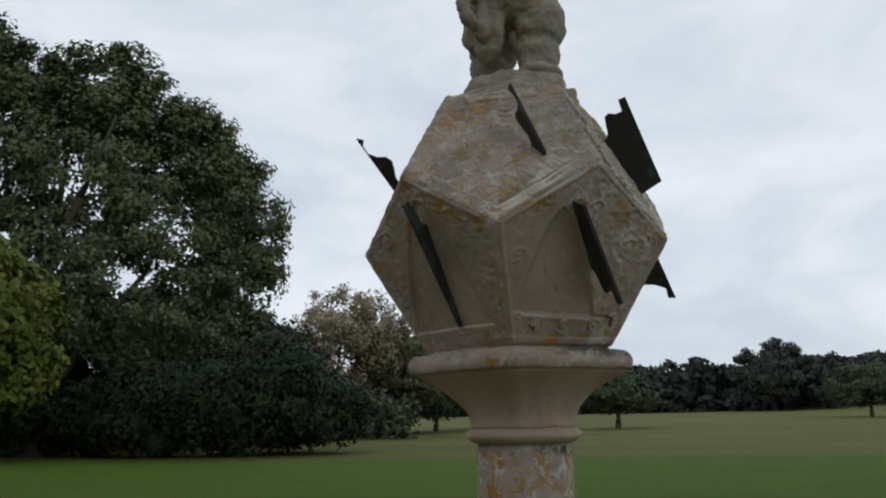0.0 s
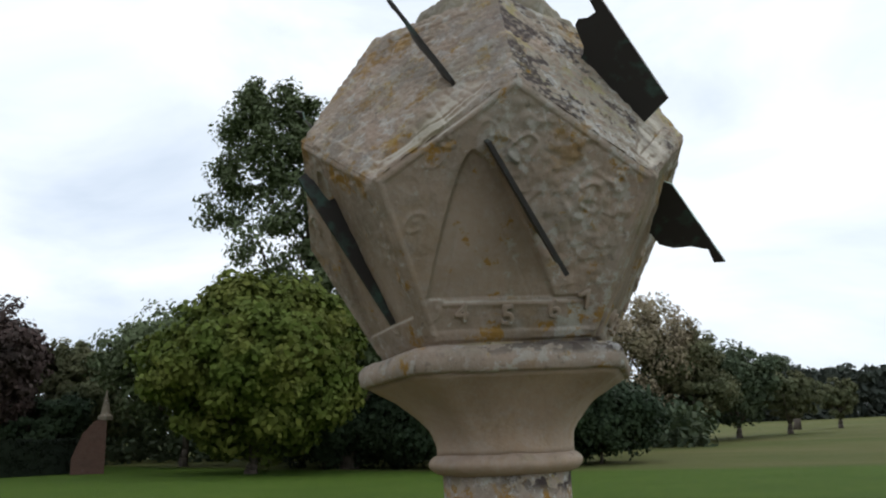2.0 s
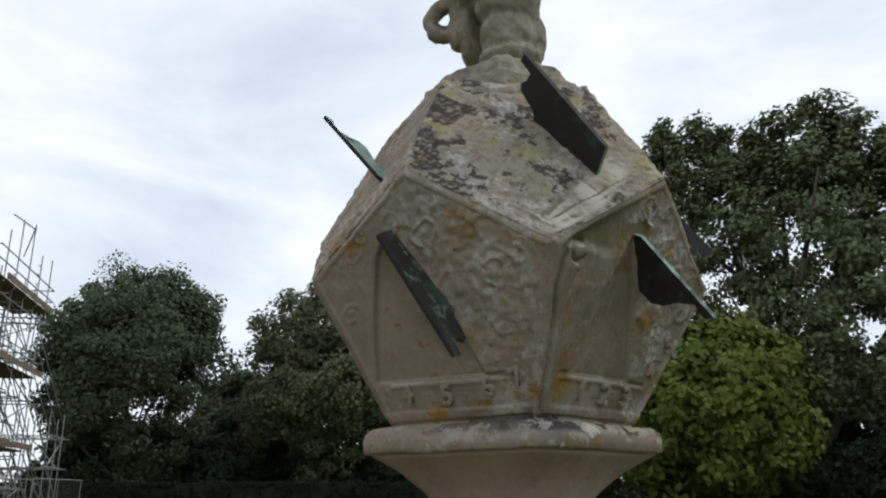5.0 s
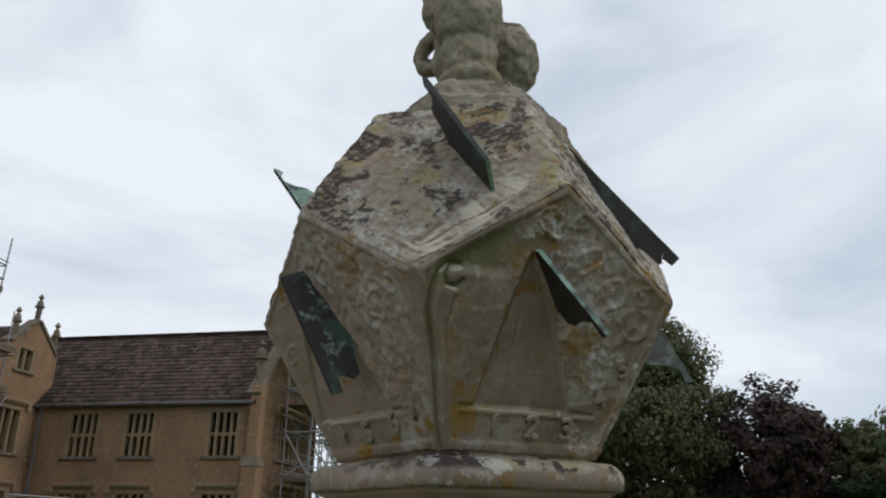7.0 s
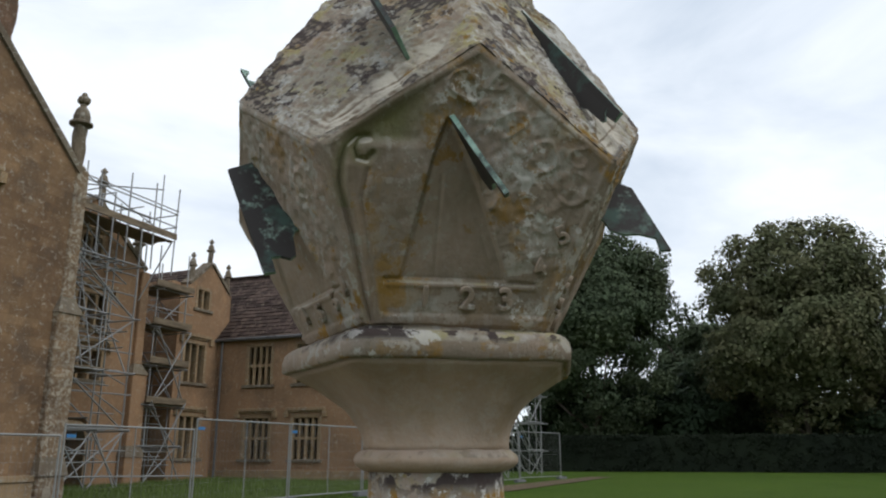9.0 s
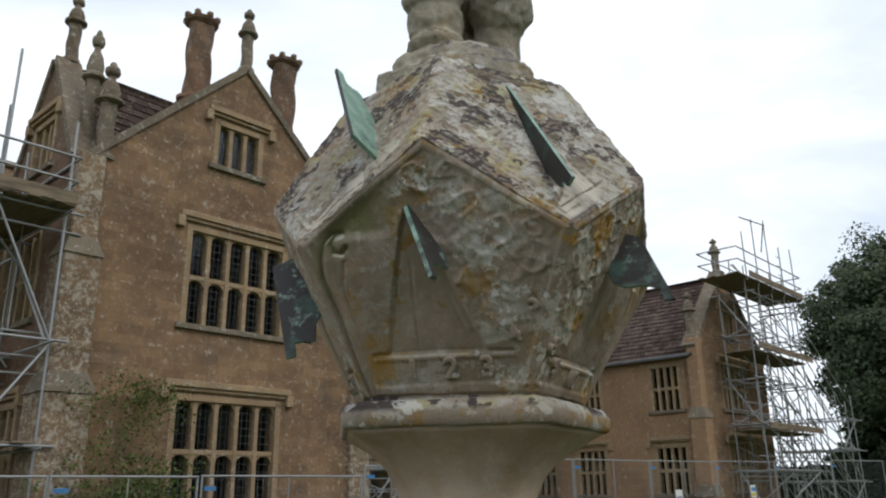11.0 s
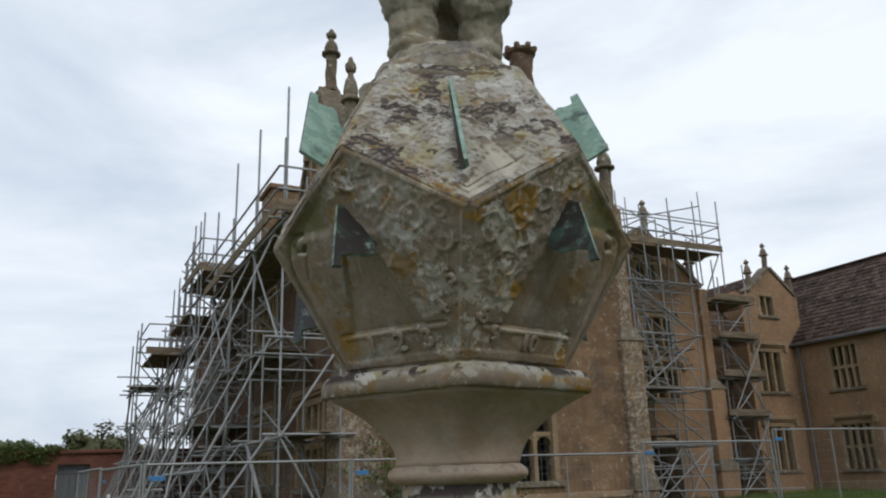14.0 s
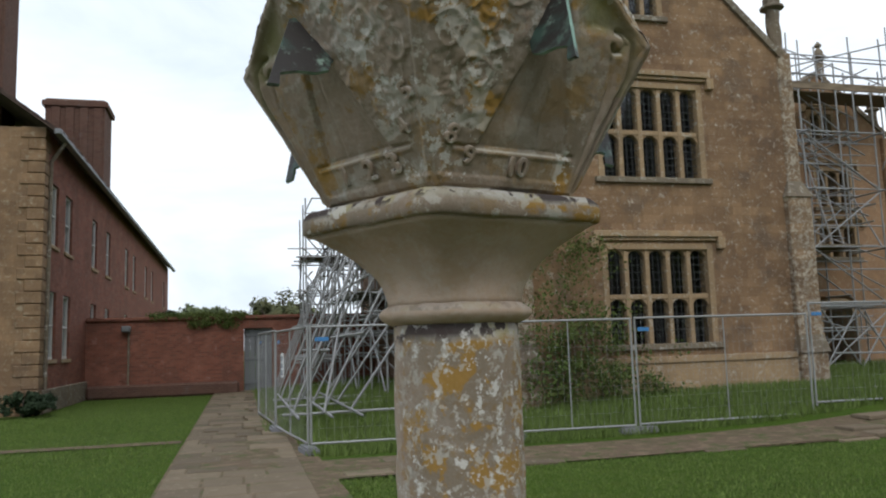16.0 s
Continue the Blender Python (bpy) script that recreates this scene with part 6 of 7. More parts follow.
for i in range(5):
    bm = bmesh.new()
    bevel_box(bm, -0.94 + 0.211 * i, -0.94 + 0.201 + 0.211 * i, -30.72, -30.67, 0.06, 2.5, 0.008)
    part("plank", bm, M_LEAD, gate)
for z in (0.35, 1.25, 2.2):
    bm = bmesh.new()
    bevel_box(bm, -0.94, 0.11, -30.67, -30.63, z, z + 0.12, 0.008)
    part("ledge", bm, M_LEAD, gate)

# ---- paths ----


def path_sheet(name, label, pts, z):
    bm = bmesh.new()
    vs = []
    for x, y in pts:
        p = HOUSE @ Vector((x, y, 0))
        vs.append(bm.verts.new((p.x, p.y, gz(p.x, p.y) + z)))
    bm.faces.new(vs)
    bmesh.ops.subdivide_edges(bm, edges=bm.edges[:], cuts=6, use_grid_fill=True)
    for v in bm.verts:
        v.co.z = gz(v.co.x, v.co.y) + z
    me = mesh_of(bm, name, M_EARTH)
    return tagged(new(name, me), label, "path", kind="structure")


path_sheet("path_garden", "worn earth bed of the flagged garden path", [(1.25, -30.3), (-0.5, -30.3), (-0.9, -10.0), (-1.0, 1.1), (1.25, 1.1)], 0.02)
path_sheet("path_fence", "trodden earth path along the site fence", [(-0.65, -10.7), (-0.65, -9.0), (-10, -9.15), (-36, -6.2), (-36, -7.2), (-20, -9.7), (-10, -10.75)], 0.022)
path_sheet("path_edge", "narrow bare strip beside the lawn", [(1.3, -14.1), (1.3, -14.55), (9, -14.7), (9, -14.2)], 0.02)
flag_rnd = random.Random(8)
garden_path = bpy.data.objects["path_garden"]
y = -30.2
while y < 0.9:
    h = flag_rnd.uniform(0.45, 0.75)
    x = -0.58
    while x < 1.18:
        w = min(flag_rnd.uniform(0.4, 0.85), 1.22 - x)
        if 1.22 - (x + w) < 0.2:
            w = 1.22 - x
        bm = bmesh.new()
        bevel_box(bm, 0.012, w - 0.012, 0.012, h - 0.012, -0.05, 0.03, 0.012)
        p = HOUSE @ Vector((x, y, 0))
        ob = part("flagstone", bm, M_FLAG, garden_path)
        ob.matrix_world = Matrix.Translation((p.x, p.y, gz(p.x, p.y) + 0.012)) @ pose(0, 0, 0, flag_rnd.uniform(-0.6, 0.6), flag_rnd.uniform(-0.6, 0.6), -14)
        x += w
    y += h

# a few sunk flags in the trodden path along the fence
fence_path = bpy.data.objects["path_fence"]
x = -1.0
while x > -19:
    ln = flag_rnd.uniform(0.5, 0.95)
    for y in (-10.55, -10.0, -9.5):
        if flag_rnd.random() < 0.55:
            continue
        w = flag_rnd.uniform(0.38, 0.5)
        yy = y + flag_rnd.uniform(-0.04, 0.04) + max(0.0, -x - 10) * 0.1
        bm = bmesh.new()
        bevel_box(bm, 0.015, ln - 0.03, 0.0, w, -0.05, 0.03, 0.014)
        p = HOUSE @ Vector((x - ln, yy, 0))
        ob = part("flagstone", bm, M_FLAG, fence_path)
        ob.matrix_world = Matrix.Translation((p.x, p.y, gz(p.x, p.y) - 0.004)) @ pose(0, 0, 0, flag_rnd.uniform(-0.5, 0.5), flag_rnd.uniform(-0.5, 0.5), -14 + flag_rnd.uniform(-2, 2))
    x -= ln

# ---- trees and hedges ----


def leaf_cloud(name, parent, mat, clumps, per, size, seed, flat=0.35, label="", crown=False):
    """Many small leaf cards scattered round clump centres (x, y, z, spread)."""
    g = np.random.default_rng(seed)
    c = np.repeat(np.array(clumps, float), per, axis=0)
    n = len(c)
    d = g.normal(size=(n, 3))
    d /= np.linalg.norm(d, axis=1)[:, None]
    d *= (g.random((n, 1)) ** 0.5)
    d[:, 2] *= 0.75
    p = c[:, :3] + d * c[:, 3:4]
    nrm = g.normal(size=(n, 3)) + d * 1.2 + np.array([0, 0, flat])
    if crown:
        # leaves turn to the light outside the crown
        out = p - p.mean(axis=0)
        nrm = 0.7 * nrm + 0.9 * out / (np.linalg.norm(out, axis=1)[:, None] + 0.01)
    nrm /= np.linalg.norm(nrm, axis=1)[:, None]
    a = np.cross(nrm, g.normal(size=(n, 3)))
    a /= np.linalg.norm(a, axis=1)[:, None]
    b = np.cross(nrm, a)
    s = size * (0.6 + 0.8 * g.random((n, 1)))
    quad = np.stack([p - a * s * 0.5, p - b * s * 0.32 + nrm * s * 0.06, p + a * s * 0.5, p + b * s * 0.32 + nrm * s * 0.06], axis=1).reshape(-1, 3)
    me = bpy.data.meshes.new(name)
    me.vertices.add(4 * n)
    me.vertices.foreach_set("co", quad.ravel())
    me.loops.add(4 * n)
    me.loops.foreach_set("vertex_index", np.arange(4 * n, dtype=np.int32))
    me.polygons.add(n)
    me.polygons.foreach_set("loop_start", np.arange(0, 4 * n, 4, dtype=np.int32))
    me.update(calc_edges=True)
    me.materials.append(mat)
    ob = new(name, me)
    ob.parent = parent
    if label:
        ob["label"] = label
    return ob


def clumps_in(blobs, count, seed, spread, shell=0.55):
    """Clump centres in ellipsoids (x, y, z, rx, ry, rz), mostly near the skin, with an uneven outline."""
    g = np.random.default_rng(seed)
    vol = np.array([b[3] * b[4] * b[5] for b in blobs]) ** 0.8
    out = []
    for k in g.choice(len(blobs), count, p=vol / vol.sum()):
        x, y, z, rx, ry, rz = blobs[k]
        d = g.normal(size=3)
        d /= np.linalg.norm(d)
        r = shell + (1 - shell) * g.random() ** 0.6
        r *= 1 + 0.16 * noise.noise(Vector(d * 2.3) + Vector((seed, k, 0)))
        out.append((x + d[0] * rx * r, y + d[1] * ry * r, z + d[2] * rz * r, spread * (0.6 + 0.8 * g.random())))
    return out


def limb(bm, pts, r0, r1, seg=8):
    n = len(pts) - 1
    for i in range(n):
        a, b = r0 + (r1 - r0) * i / n, r0 + (r1 - r0) * (i + 1) / n
        tube(bm, pts[i], pts[i + 1], a, b, seg)


def tree(name, label, bearing, dist, height, width, mat, seed, leaf=0.3, clumps=160, per=120, bare=0.12, limbs=6, trunk=0.35, blobs=None, spread=None, shell=0.5, group="parkland trees"):
    """A tapered trunk with limbs and a crown of leaf clumps; place by bearing and distance from the pillar."""
    x, y = dist * math.cos(radians(bearing)), dist * math.sin(radians(bearing))
    z = gz(x, y)
    t = thing(name, label, "tree", Matrix.Translation((x, y, z)), group)
    rnd = random.Random(seed)
    bm = bmesh.new()
    hb = height * bare
    top = height * 0.72
    pts = [(0, 0, -0.2), (0.1 * trunk, 0, hb * 0.5), (0.3 * trunk, 0.2 * trunk, max(hb, 0.5)), (rnd.uniform(-1, 1) * 0.02 * height, rnd.uniform(-1, 1) * 0.02 * height, height * 0.45), (rnd.uniform(-1, 1) * 0.03 * height, rnd.uniform(-1, 1) * 0.03 * height, top)]
    limb(bm, pts, trunk, trunk * 0.2)
    for i in range(limbs):
        w = 2 * math.pi * (i + rnd.random() * 0.6) / max(1, limbs)
        z0 = rnd.uniform(max(hb, height * 0.1), height * 0.5)
        ln = width * 0.40 * rnd.uniform(0.7, 1.1)
        a = Vector((0, 0, z0))
        b = a + Vector((math.cos(w) * ln * 0.5, math.sin(w) * ln * 0.5, ln * 0.45))
        c = b + Vector((math.cos(w) * ln * 0.5, math.sin(w) * ln * 0.5, ln * 0.55))
        limb(bm, [a, b, c], trunk * 0.42, trunk * 0.08, 6)
    part("trunk", bm, M_BARK, t, smooth=True)
    if blobs is None:
        cz = (height + hb) / 2
        blobs = [(0, 0, cz, width * 0.42, width * 0.42, (height - hb) * 0.46)]
        for i in range(14):
            w = rnd.uniform(0, 2 * math.pi)
            el = rnd.uniform(-0.6, 0.85)
            blobs.append((width * 0.31 * math.cos(w) * math.cos(el), width * 0.31 * math.sin(w) * math.cos(el), cz + (height - hb) * 0.34 * math.sin(el), width * 0.22, width * 0.22, (height - hb) * 0.18))
    leaf_cloud("crown", t, mat, clumps_in(blobs, int(clumps * 1.7), seed, (spread or width * 0.075) * 1.2, shell * 0.92), int(per * 1.0), leaf * 1.0, seed, crown=True)
    return t


V = Vector
# the great poplar: an open crown with forked pale limbs
B = 129.0
side = V((-math.sin(radians(B)), math.cos(radians(B)), 0))     # to the viewer's left
blobs = []
for s, z, rs, rz in ((-10.8, 11.0, 2.6, 3.4), (-9.6, 17.0, 2.2, 2.6), (-7.5, 20.6, 1.8, 2.0), (0.5, 10.5, 4.0, 3.0), (-6.5, 6.5, 4.0, 3.0), (-1.5, 15, 4.5, 5.5), (-5.5, 13, 4.2, 5.0), (-8.5, 10, 3.6, 4.2), (2.5, 17, 3.6, 5.0), (-3.0, 20.5, 3.2, 3.2), (1.5, 22, 2.0, 2.6), (4.4, 20.5, 2.2, 3.0), (-6.0, 18.5, 2.8, 3.0), (5.6, 13.0, 2.6, 3.0), (-9.8, 14.5, 2.2, 2.6), (6.2, 9.0, 2.6, 2.0), (-4.0, 8.0, 5.0, 2.6), (-0.2, 23.4, 1.2, 1.6), (3.6, 23.0, 1.1, 1.6), (-4.6, 22.6, 1.3, 1.4), (-10.2, 7.0, 2.4, 2.6)):
    blobs.append((side.x * s, side.y * s, z, rs, rs, rz))
# its ragged top: spires of young growth along the crown
TOP = ([-13.3, -11.2, -8.8, -6.2, -3.4, 0, 3, 7, 9], [14.5, 19.8, 22.6, 24.2, 25.3, 24.6, 25.8, 24.9, 20.0])
rnd = random.Random(77)
for i in range(26):
    s = -12.8 + 0.85 * i
    z = float(np.interp(s, *TOP)) - 2.0 + rnd.uniform(-0.9, 0.4)
    d = rnd.uniform(-2.5, 2.5)
    spire = (side.x * s + side.y * d, side.y * s - side.x * d, z, 0.65, 0.65, 1.5)
    blobs += [spire] * 4 + [(spire[0] * 0.93, spire[1] * 0.93, z - 2.6, 1.9, 1.9, 2.2)]
for s, z in ((-9.5, 6.5), (-6.0, 6.0), (-2.5, 6.5), (-11.4, 15.0), (-11.8, 11.8), (-11.4, 9.0), (-10.2, 17.4), (-8.0, 19.8), (-9.0, 12.0)):
    blobs.append((side.x * s, side.y * s, z, 2.0, 2.4, 2.2))
poplar = tree("poplar_tree", "tall open-crowned poplar with forked pale limbs", B + 0.6, 48, 24, 19, M_POPLAR, 11, 0.30, 560, 140, 0.2, 9, 0.62, blobs, 0.85, 0.3)
bm = bmesh.new()
for s, h in ((3.0, 19), (-3.5, 18), (5.5, 14), (-6.5, 14), (1.2, 21), (4.8, 9.5)):
    limb(bm, [V((0, 0, 2.5)), V(side * s * 0.35) + V((0, 0, h * 0.45)), V(side * s * 0.8) + V((0, 0, h * 0.75)), V(side * s) + V((0, 0, h))], 0.34, 0.06, 7)
part("limb", bm, M_BARK, poplar, "pale forked limbs", True)
tree("chestnut_tree", "dome-shaped horse chestnut turning yellow-green", 136.6, 41.5, 10.4, 11.6, M_CHESTNUT, 12, 0.36, 330, 130, 0.04, 5, 0.4, shell=0.72, spread=0.8)
tree("tree", "broad dark tree behind the chestnut", 141.0, 56, 11.5, 13, M_POPLAR, 13, 0.36, 150, 110, 0.1)
for k, (bear, d, h, w) in enumerate(((111.5, 44, 4.6, 6.5), (115.0, 43, 6.6, 7.0), (118.6, 44, 5.6, 7.5), (122.5, 45, 5.0, 7.0), (113.0, 47, 7.2, 7.0), (126.5, 47.5, 4.2, 6.5), (131.5, 49, 4.2, 7.0))):
    tree("shrub", "large dark evergreen shrub at the lawn's edge", bear, d, h, w, M_SHRUB, 30 + k, 0.28, 130, 110, 0.0, 4, 0.15, shell=0.62, spread=0.75, group="evergreen shrubs")
for k, (bear, d, h, w) in enumerate(((117.0, 58, 11.0, 9.0), (121.5, 60, 12.5, 10.0), (126.0, 58, 12.0, 10.0), (130.5, 60, 11.5, 10.0), (134.5, 58, 11.0, 9.0))):
    tree("tree", "dark evergreen tree closing the view behind the poplar", bear, d, h, w, M_SHRUB, 90 + k, 0.5, 90, 70, 0.0, 3, 0.2, shell=0.4, spread=1.1)
tree("autumn_tree", "pale half-bare autumn tree", 109.2, 75, 15.0, 13, M_AUTUMN, 14, 0.30, 170, 90, 0.12, 9, 0.35)
tree("tree", "dull olive parkland tree", 105.0, 78, 10.8, 10, M_OLIVE, 15, 0.36, 120, 100, 0.1)
tree("tree", "low spreading dark parkland tree", 102.2, 84, 10.0, 11, M_DARKTREE, 16, 0.38, 120, 100, 0.1)
tree("tree", "young dull olive parkland tree", 99.0, 92, 7.5, 7, M_OLIVE, 26, 0.38, 80, 90, 0.14)
tree("tree", "round field tree on a short trunk", 89.1, 84, 6.1, 8.2, M_DARKTREE, 17, 0.34, 130, 100, 0.18)
tree("tree", "small brown field tree", 96.0, 110, 6.5, 5.5, M_OLIVE, 18, 0.4, 60, 90, 0.16)
tree("tree", "spreading tree on the far slope", 73.0, 120, 7.5, 10, M_DARKTREE, 19, 0.42, 100, 90, 0.14)
tree("copper_beech", "round copper beech with dark purple leaves", 154.6, 60, 12.2, 10.0, M_COPPER, 20, 0.36, 170, 110, 0.05, shell=0.6)
tree("tree", "full round-headed lime tree beyond the hedge", 163.0, 54, 16.6, 12.0, M_OLIVE, 21, 0.26, 330, 170, 0.05, shell=0.62)
tree("tree", "dark broad evergreen oak beyond the hedge", 176.7, 50, 15.8, 11.2, M_DARKTREE, 22, 0.22, 320, 200, 0.05, shell=0.55)
tree("tree", "dark tree in the gap behind the hedge", 169.0, 62, 12.0, 10, M_DARKTREE, 23, 0.36, 150, 110, 0.04)
tree("tree", "dull olive tree behind the brick pier", 147.6, 66, 9.6, 8.5, M_OLIVE, 24, 0.36, 130, 100, 0.05)
tree("tree", "low dark tree beside the copper beech", 150.0, 60, 5.4, 7.0, M_SHRUB, 25, 0.34, 90, 100, 0.02)
tree("tree", "tree top showing over the garden wall", -100.3, 62, 5.5, 6.5, M_POPLAR, 51, 0.34, 80, 90, 0.1)
tree("tree", "pale tree top showing over the garden wall", -107.0, 66, 6.0, 7.5, M_OLIVE, 52, 0.34, 90, 90, 0.1)
tree("shrub", "small dark shrub at the brick house's corner", -89.3, 23.5, 0.75, 1.5, M_SHRUB, 55, 0.1, 40, 60, 0.0, 2, 0.03, group="evergreen shrubs")
for k, (b, h, w) in enumerate(((175.4, 6.5, 8.0), (179.2, 7.0, 5.2), (171.5, 6.0, 8.0))):
    tree("shrub", "tall dark evergreen shrub filling the gap below the oak", b, 55, h, w, M_SHRUB, 85 + k, 0.32, 130, 90, 0.0, 2, 0.08, shell=0.4, group="evergreen shrubs")
for i, b in enumerate((158.5, 163.5, 168.5, 173.5, 179.0)):
    tree("shrub", "dark evergreen undergrowth behind the clipped hedge", b, 57 + 2 * (i % 3), 4.2 + 0.7 * (i % 2), 8.0, M_SHRUB, 70 + i, 0.26, 90, 90, 0.0, 2, 0.06, group="evergreen shrubs")
dead = thing("dead_tree", "pale dead tree stump standing in the meadow", "tree", Matrix.Translation((-16.7, 110.5, gz(-16.7, 110.5))))
bm = bmesh.new()
limb(bm, [(0, 0, -0.2), (0.2, 0, 1.5), (0, 0.1, 2.8), (-0.3, 0, 4.2)], 0.55, 0.10)
limb(bm, [(0.1, 0, 1.6), (0.8, 0.1, 2.3), (0.9, 0.2, 2.9)], 0.22, 0.06)
part("trunk", bm, M_BARK, dead, smooth=True)


def hedge_run(p, q, height, thick, seed):
    """A clipped hedge: a solid core with leaves over its faces."""
    p, q = V(p), V(q)
    d = (q - p)
    L = d.length
    h = thing("hedge", "long dark clipped yew hedge with a level top", "hedge", Matrix.Translation((p.x, p.y, gz(p.x, p.y))) @ pose(0, 0, 0, 0, 0, math.degrees(math.atan2(d.y, d.x))))
    bm = bmesh.new()
    box(bm, 0, L, -thick / 2 + 0.08, thick / 2 - 0.08, -0.5, height - 0.08)
    part("core", bm, M_HEDGE, h)
    g = np.random.default_rng(seed)
    cl = []
    for i in range(int(L * 62)):
        s = g.random() * L
        k = g.random()
        if k < 0.42:
            cl.append((s, thick / 2 - 0.1, g.random() * height, 0.24))
        elif k < 0.60:
            cl.append((s, -thick / 2 + 0.1, g.random() * height, 0.24))
        else:
            cl.append((s, (g.random() - 0.5) * thick, height - 0.14 + 0.05 * g.random(), 0.2))
    leaf_cloud("foliage", h, M_HEDGE, cl, 26, 0.13, seed, flat=0.0)
    return h


def polar(bearing, dist):
    return (dist * math.cos(radians(bearing)), dist * math.sin(radians(bearing)), 0)


hedge_run(polar(147.2, 50), polar(160, 47), 1.9, 1.4, 61)
hedge_run(polar(160, 47), polar(184, 46), 1.95, 1.4, 62)
hedge_run(polar(184, 46), polar(196, 52), 1.9, 1.4, 63)

pier = thing("brick_pier", "ramped red brick wall end with a pointed stone pinnacle", "wall", Matrix.Translation((*polar(146.3, 47.5)[:2], gz(*polar(146.3, 47.5)[:2]))) @ pose(0, 0, 0, 0, 0, 56))
bm = bmesh.new()
slab(bm, [(-0.2, -0.4), (1.5, -0.4), (1.5, 0.9), (1.0, 2.2), (0.4, 2.9), (-0.2, 3.0)], [], 0.6, lambda s, d, z: (-s, d, z))
part("brickwork", bm, M_SOOTY, pier)
bm = bmesh.new()
lathe(bm, [(0.38, 2.9), (0.40, 3.1), (0.26, 3.25), (0.2, 3.6), (0.07, 4.3), (0.02, 4.6)], 8, (0.1, 0.3))
part("pinnacle", bm, M_WEATHER, pier)

# distant woods: one body of trees along the skyline
g = np.random.default_rng(7)
far = []
for i in range(520):
    b = g.uniform(58, 118)
    d = g.uniform(215, 265)
    x, y = d * math.cos(radians(b)), d * math.sin(radians(b))
    h = 10.5 + 3.0 * noise.noise(V((b * 0.45, 3, 0))) + 2.5 * g.random()
    if b < 70:
        h *= 0.55
    z = gz(x, y)
    for k in range(5):
        far.append((x + g.normal() * 3, y + g.normal() * 3, z + h * (-0.02 + 0.87 * k / 4), 2.6))
    far.append((x, y, z + h * 0.88, 2.2))
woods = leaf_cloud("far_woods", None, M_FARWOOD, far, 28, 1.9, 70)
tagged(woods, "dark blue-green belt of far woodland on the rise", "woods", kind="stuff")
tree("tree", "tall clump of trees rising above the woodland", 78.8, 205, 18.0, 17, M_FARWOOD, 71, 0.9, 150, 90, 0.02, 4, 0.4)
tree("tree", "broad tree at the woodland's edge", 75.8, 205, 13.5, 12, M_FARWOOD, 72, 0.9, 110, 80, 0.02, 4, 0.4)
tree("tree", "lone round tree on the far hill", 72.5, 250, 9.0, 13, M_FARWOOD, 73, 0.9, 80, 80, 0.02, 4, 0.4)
far2 = []
for i in range(900):
    b = g.uniform(104, 181)
    d = g.uniform(64, 84)
    x, y = d * math.cos(radians(b)), d * math.sin(radians(b))
    far2.append((x, y, gz(x, y) + g.uniform(0.1, 4.6 if b > 118 else 3.2), 1.6))
tagged(leaf_cloud("woodland_edge", None, M_DARKTREE, far2, 40, 0.7, 74), "low dark undergrowth closing the garden behind the trees", "woods", kind="stuff")

# climbers and long grass
cl = []
g = np.random.default_rng(9)
for i in range(80):
    s = g.random()
    cl.append((-6.5 + 1.7 * g.normal() * 0.5, GY + 0.35 + 0.2 * g.random(), 0.4 + 2.6 * (1 - abs(g.normal()) * 0.5) * s, 0.32))
for i in range(70):
    x = g.uniform(-8.8, -5.6)
    cl.append((x, GY + 0.3 + 0.35 * g.random(), 0.3 + g.random() * max(0.3, 1.7 + 0.45 * (x + 5.6)), 0.3))
for i in range(46):
    cl.append((-6.4 + 0.55 * g.normal(), GY + 0.3 + 0.25 * g.random(), 1.6 + 2.3 * g.random(), 0.46))
ivy = leaf_cloud("climber", None, M_IVY, cl, 44, 0.07, 9)
ivy.matrix_world = HOUSE
tagged(ivy, "straggling green wall shrub at the gable's foot", "shrub")
cl = [(g.uniform(-0.5, 3.6), -30.5 + 0.2 * g.random(), 2.95 + 0.12 * g.random(), 0.22) for i in range(90)]
cl += [(g.uniform(0.3, 2.2), -30.3, 2.6 + 0.3 * g.random(), 0.22) for i in range(30)]
ivy2 = leaf_cloud("wall_creeper", None, M_IVY, cl, 40, 0.08, 10)
ivy2.matrix_world = HOUSE
tagged(ivy2, "green creeper trailing over the brick wall's top", "shrub")


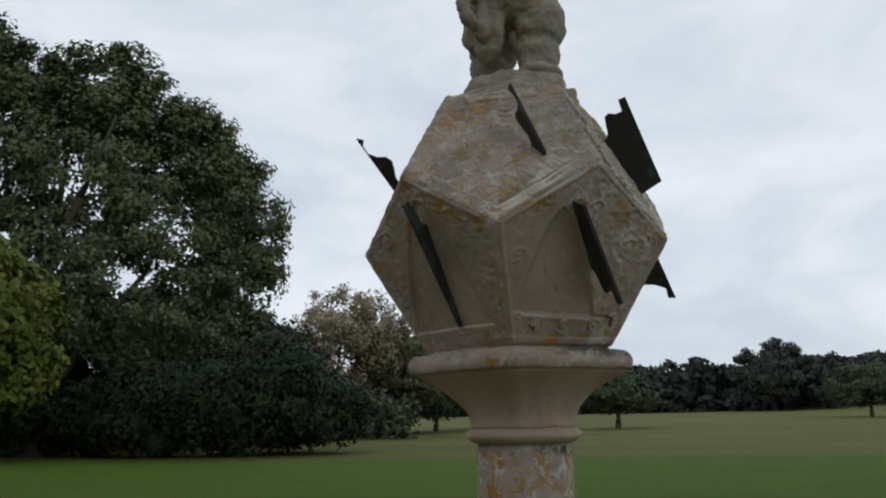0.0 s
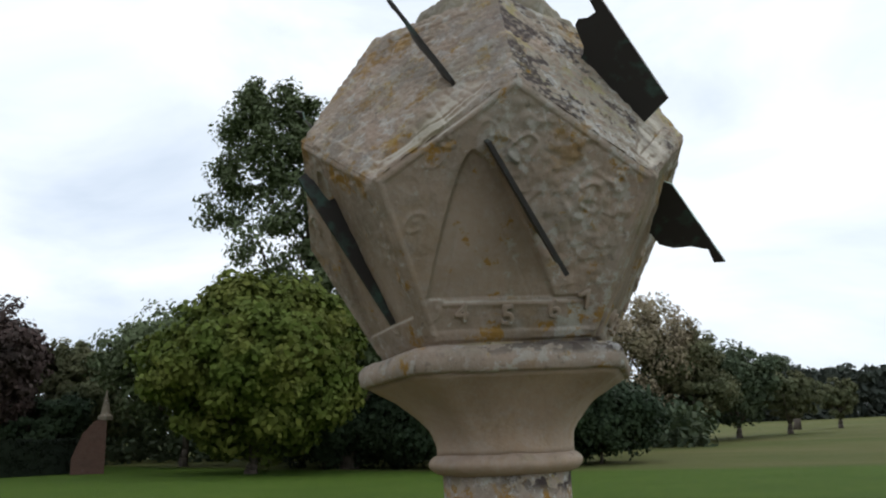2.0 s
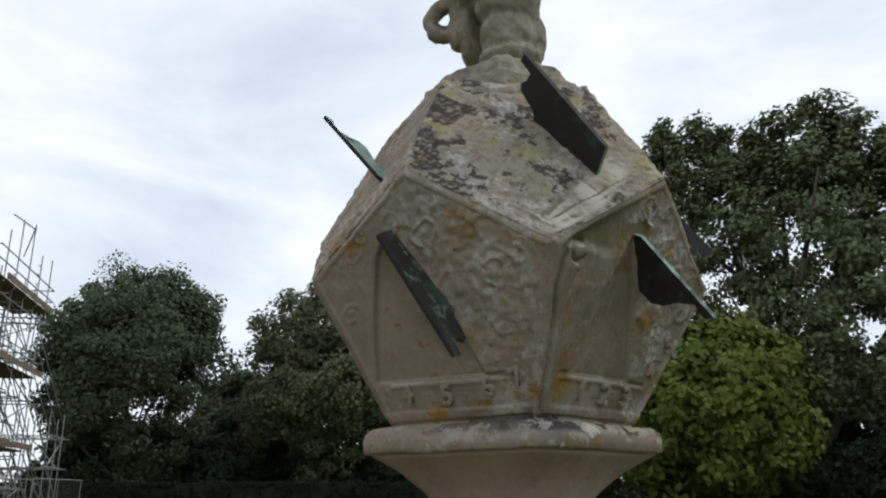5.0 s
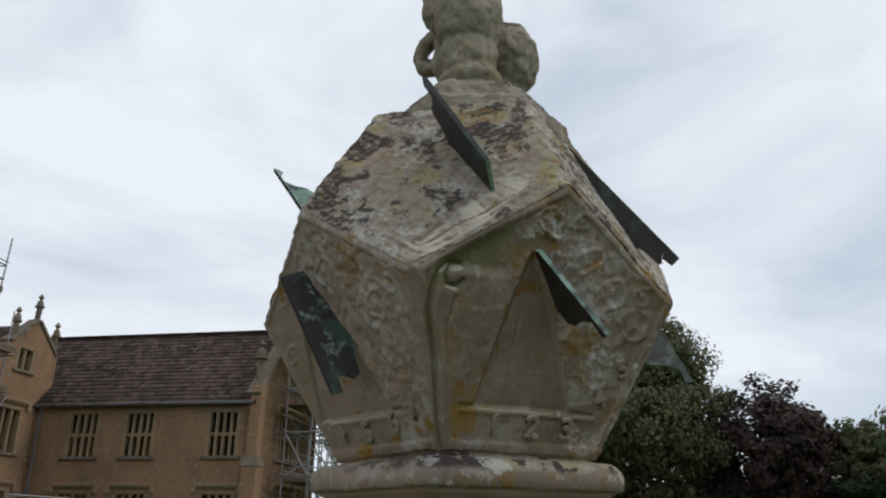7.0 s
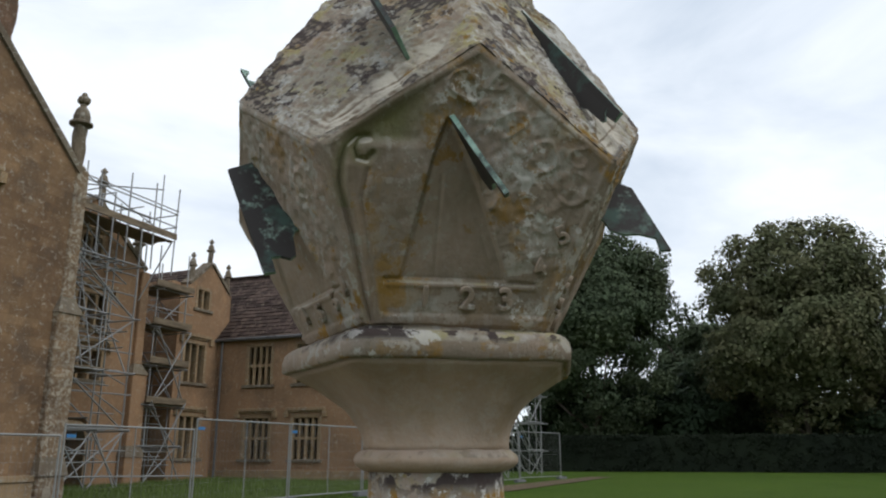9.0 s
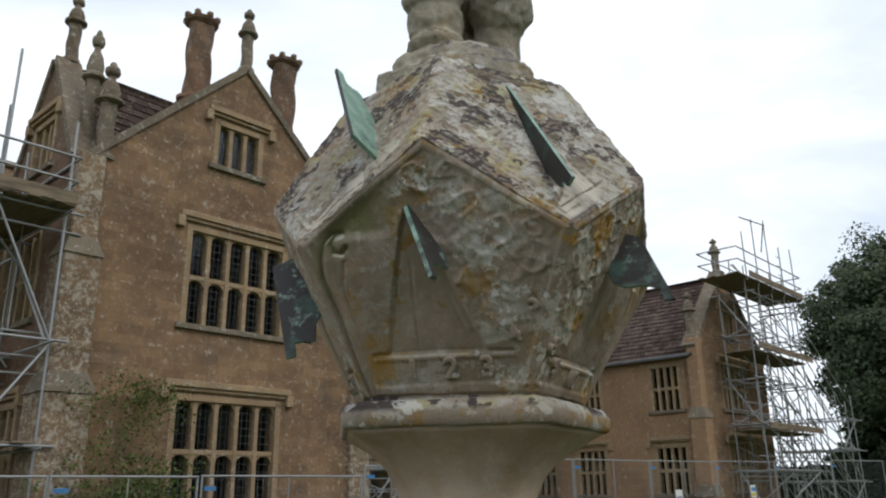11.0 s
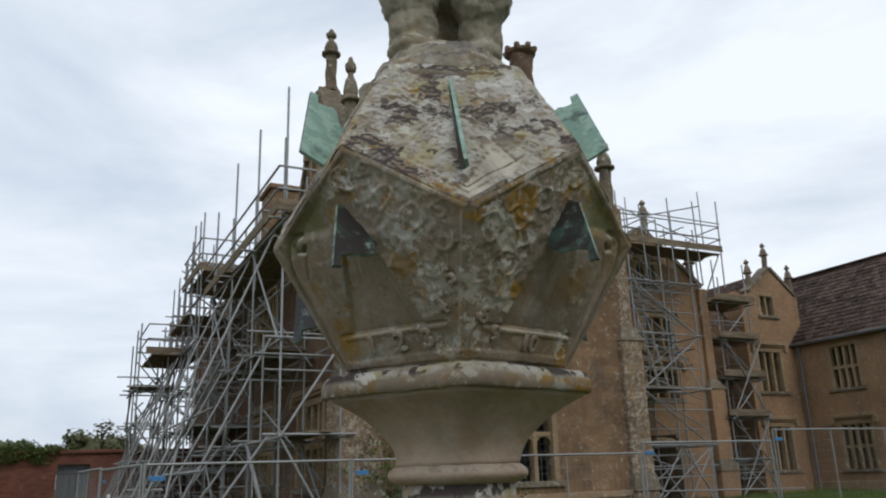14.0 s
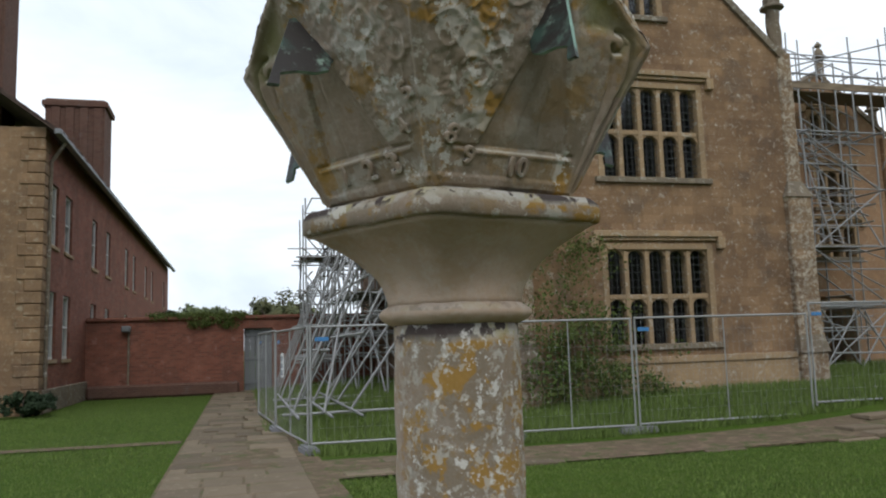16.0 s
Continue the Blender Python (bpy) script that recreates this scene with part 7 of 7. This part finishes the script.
def blades(name, label, count, region, height, seed, mat=M_BLADE, width=0.012):
    """Bent grass blades over a region given as a function of a random generator."""
    g = np.random.default_rng(seed)
    xy = region(g, count)
    z = ground_z(xy[:, 0], xy[:, 1])
    w = g.random(count) * 2 * math.pi
    h = height * (0.5 + 0.9 * g.random(count))
    lean = h * g.uniform(0.1, 0.7, count)
    w2 = g.random(count) * 2 * math.pi
    bx, by = np.cos(w) * width, np.sin(w) * width
    lx, ly = np.cos(w2) * lean, np.sin(w2) * lean
    co = np.zeros((count, 3, 3))
    co[:, 0] = np.stack([xy[:, 0] - bx, xy[:, 1] - by, z - 0.01], 1)
    co[:, 1] = np.stack([xy[:, 0] + bx, xy[:, 1] + by, z - 0.01], 1)
    co[:, 2] = np.stack([xy[:, 0] + lx, xy[:, 1] + ly, z + h], 1)
    me = bpy.data.meshes.new(name)
    me.vertices.add(3 * count)
    me.vertices.foreach_set("co", co.ravel())
    me.loops.add(3 * count)
    me.loops.foreach_set("vertex_index", np.arange(3 * count, dtype=np.int32))
    me.polygons.add(count)
    me.polygons.foreach_set("loop_start", np.arange(0, 3 * count, 3, dtype=np.int32))
    me.update(calc_edges=True)
    me.materials.append(mat)
    return tagged(new(name, me), label, "grass", kind="stuff")


def strip(x0, x1, y0, y1):
    def region(g, n):
        x, y = g.uniform(x0, x1, n), g.uniform(y0, y1, n)
        c, s = math.cos(radians(-14)), math.sin(radians(-14))
        return np.stack([x * c - y * s, x * s + y * c], 1)
    return region


blades("long_grass", "long uncut grass between the fence and the house", 60000, strip(-27.5, -0.7, -14.6, -11.15), 0.15, 81)
blades("long_grass", "long uncut grass in the court", 26000, strip(-27.5, -12.5, -21.5, -14.6), 0.16, 82)
blades("long_grass", "long uncut grass round the scaffold feet", 22000, strip(-4.9, -0.2, -30, -14.6), 0.16, 83)
blades("lawn_grass", "short mown grass of the lawn beside the path", 72000, strip(1.3, 9, -30, -6), 0.032, 84)
blades("lawn_grass", "short mown grass of the lawn before the fence", 80000, strip(-20, -0.7, -10.0, -4.0), 0.03, 85)
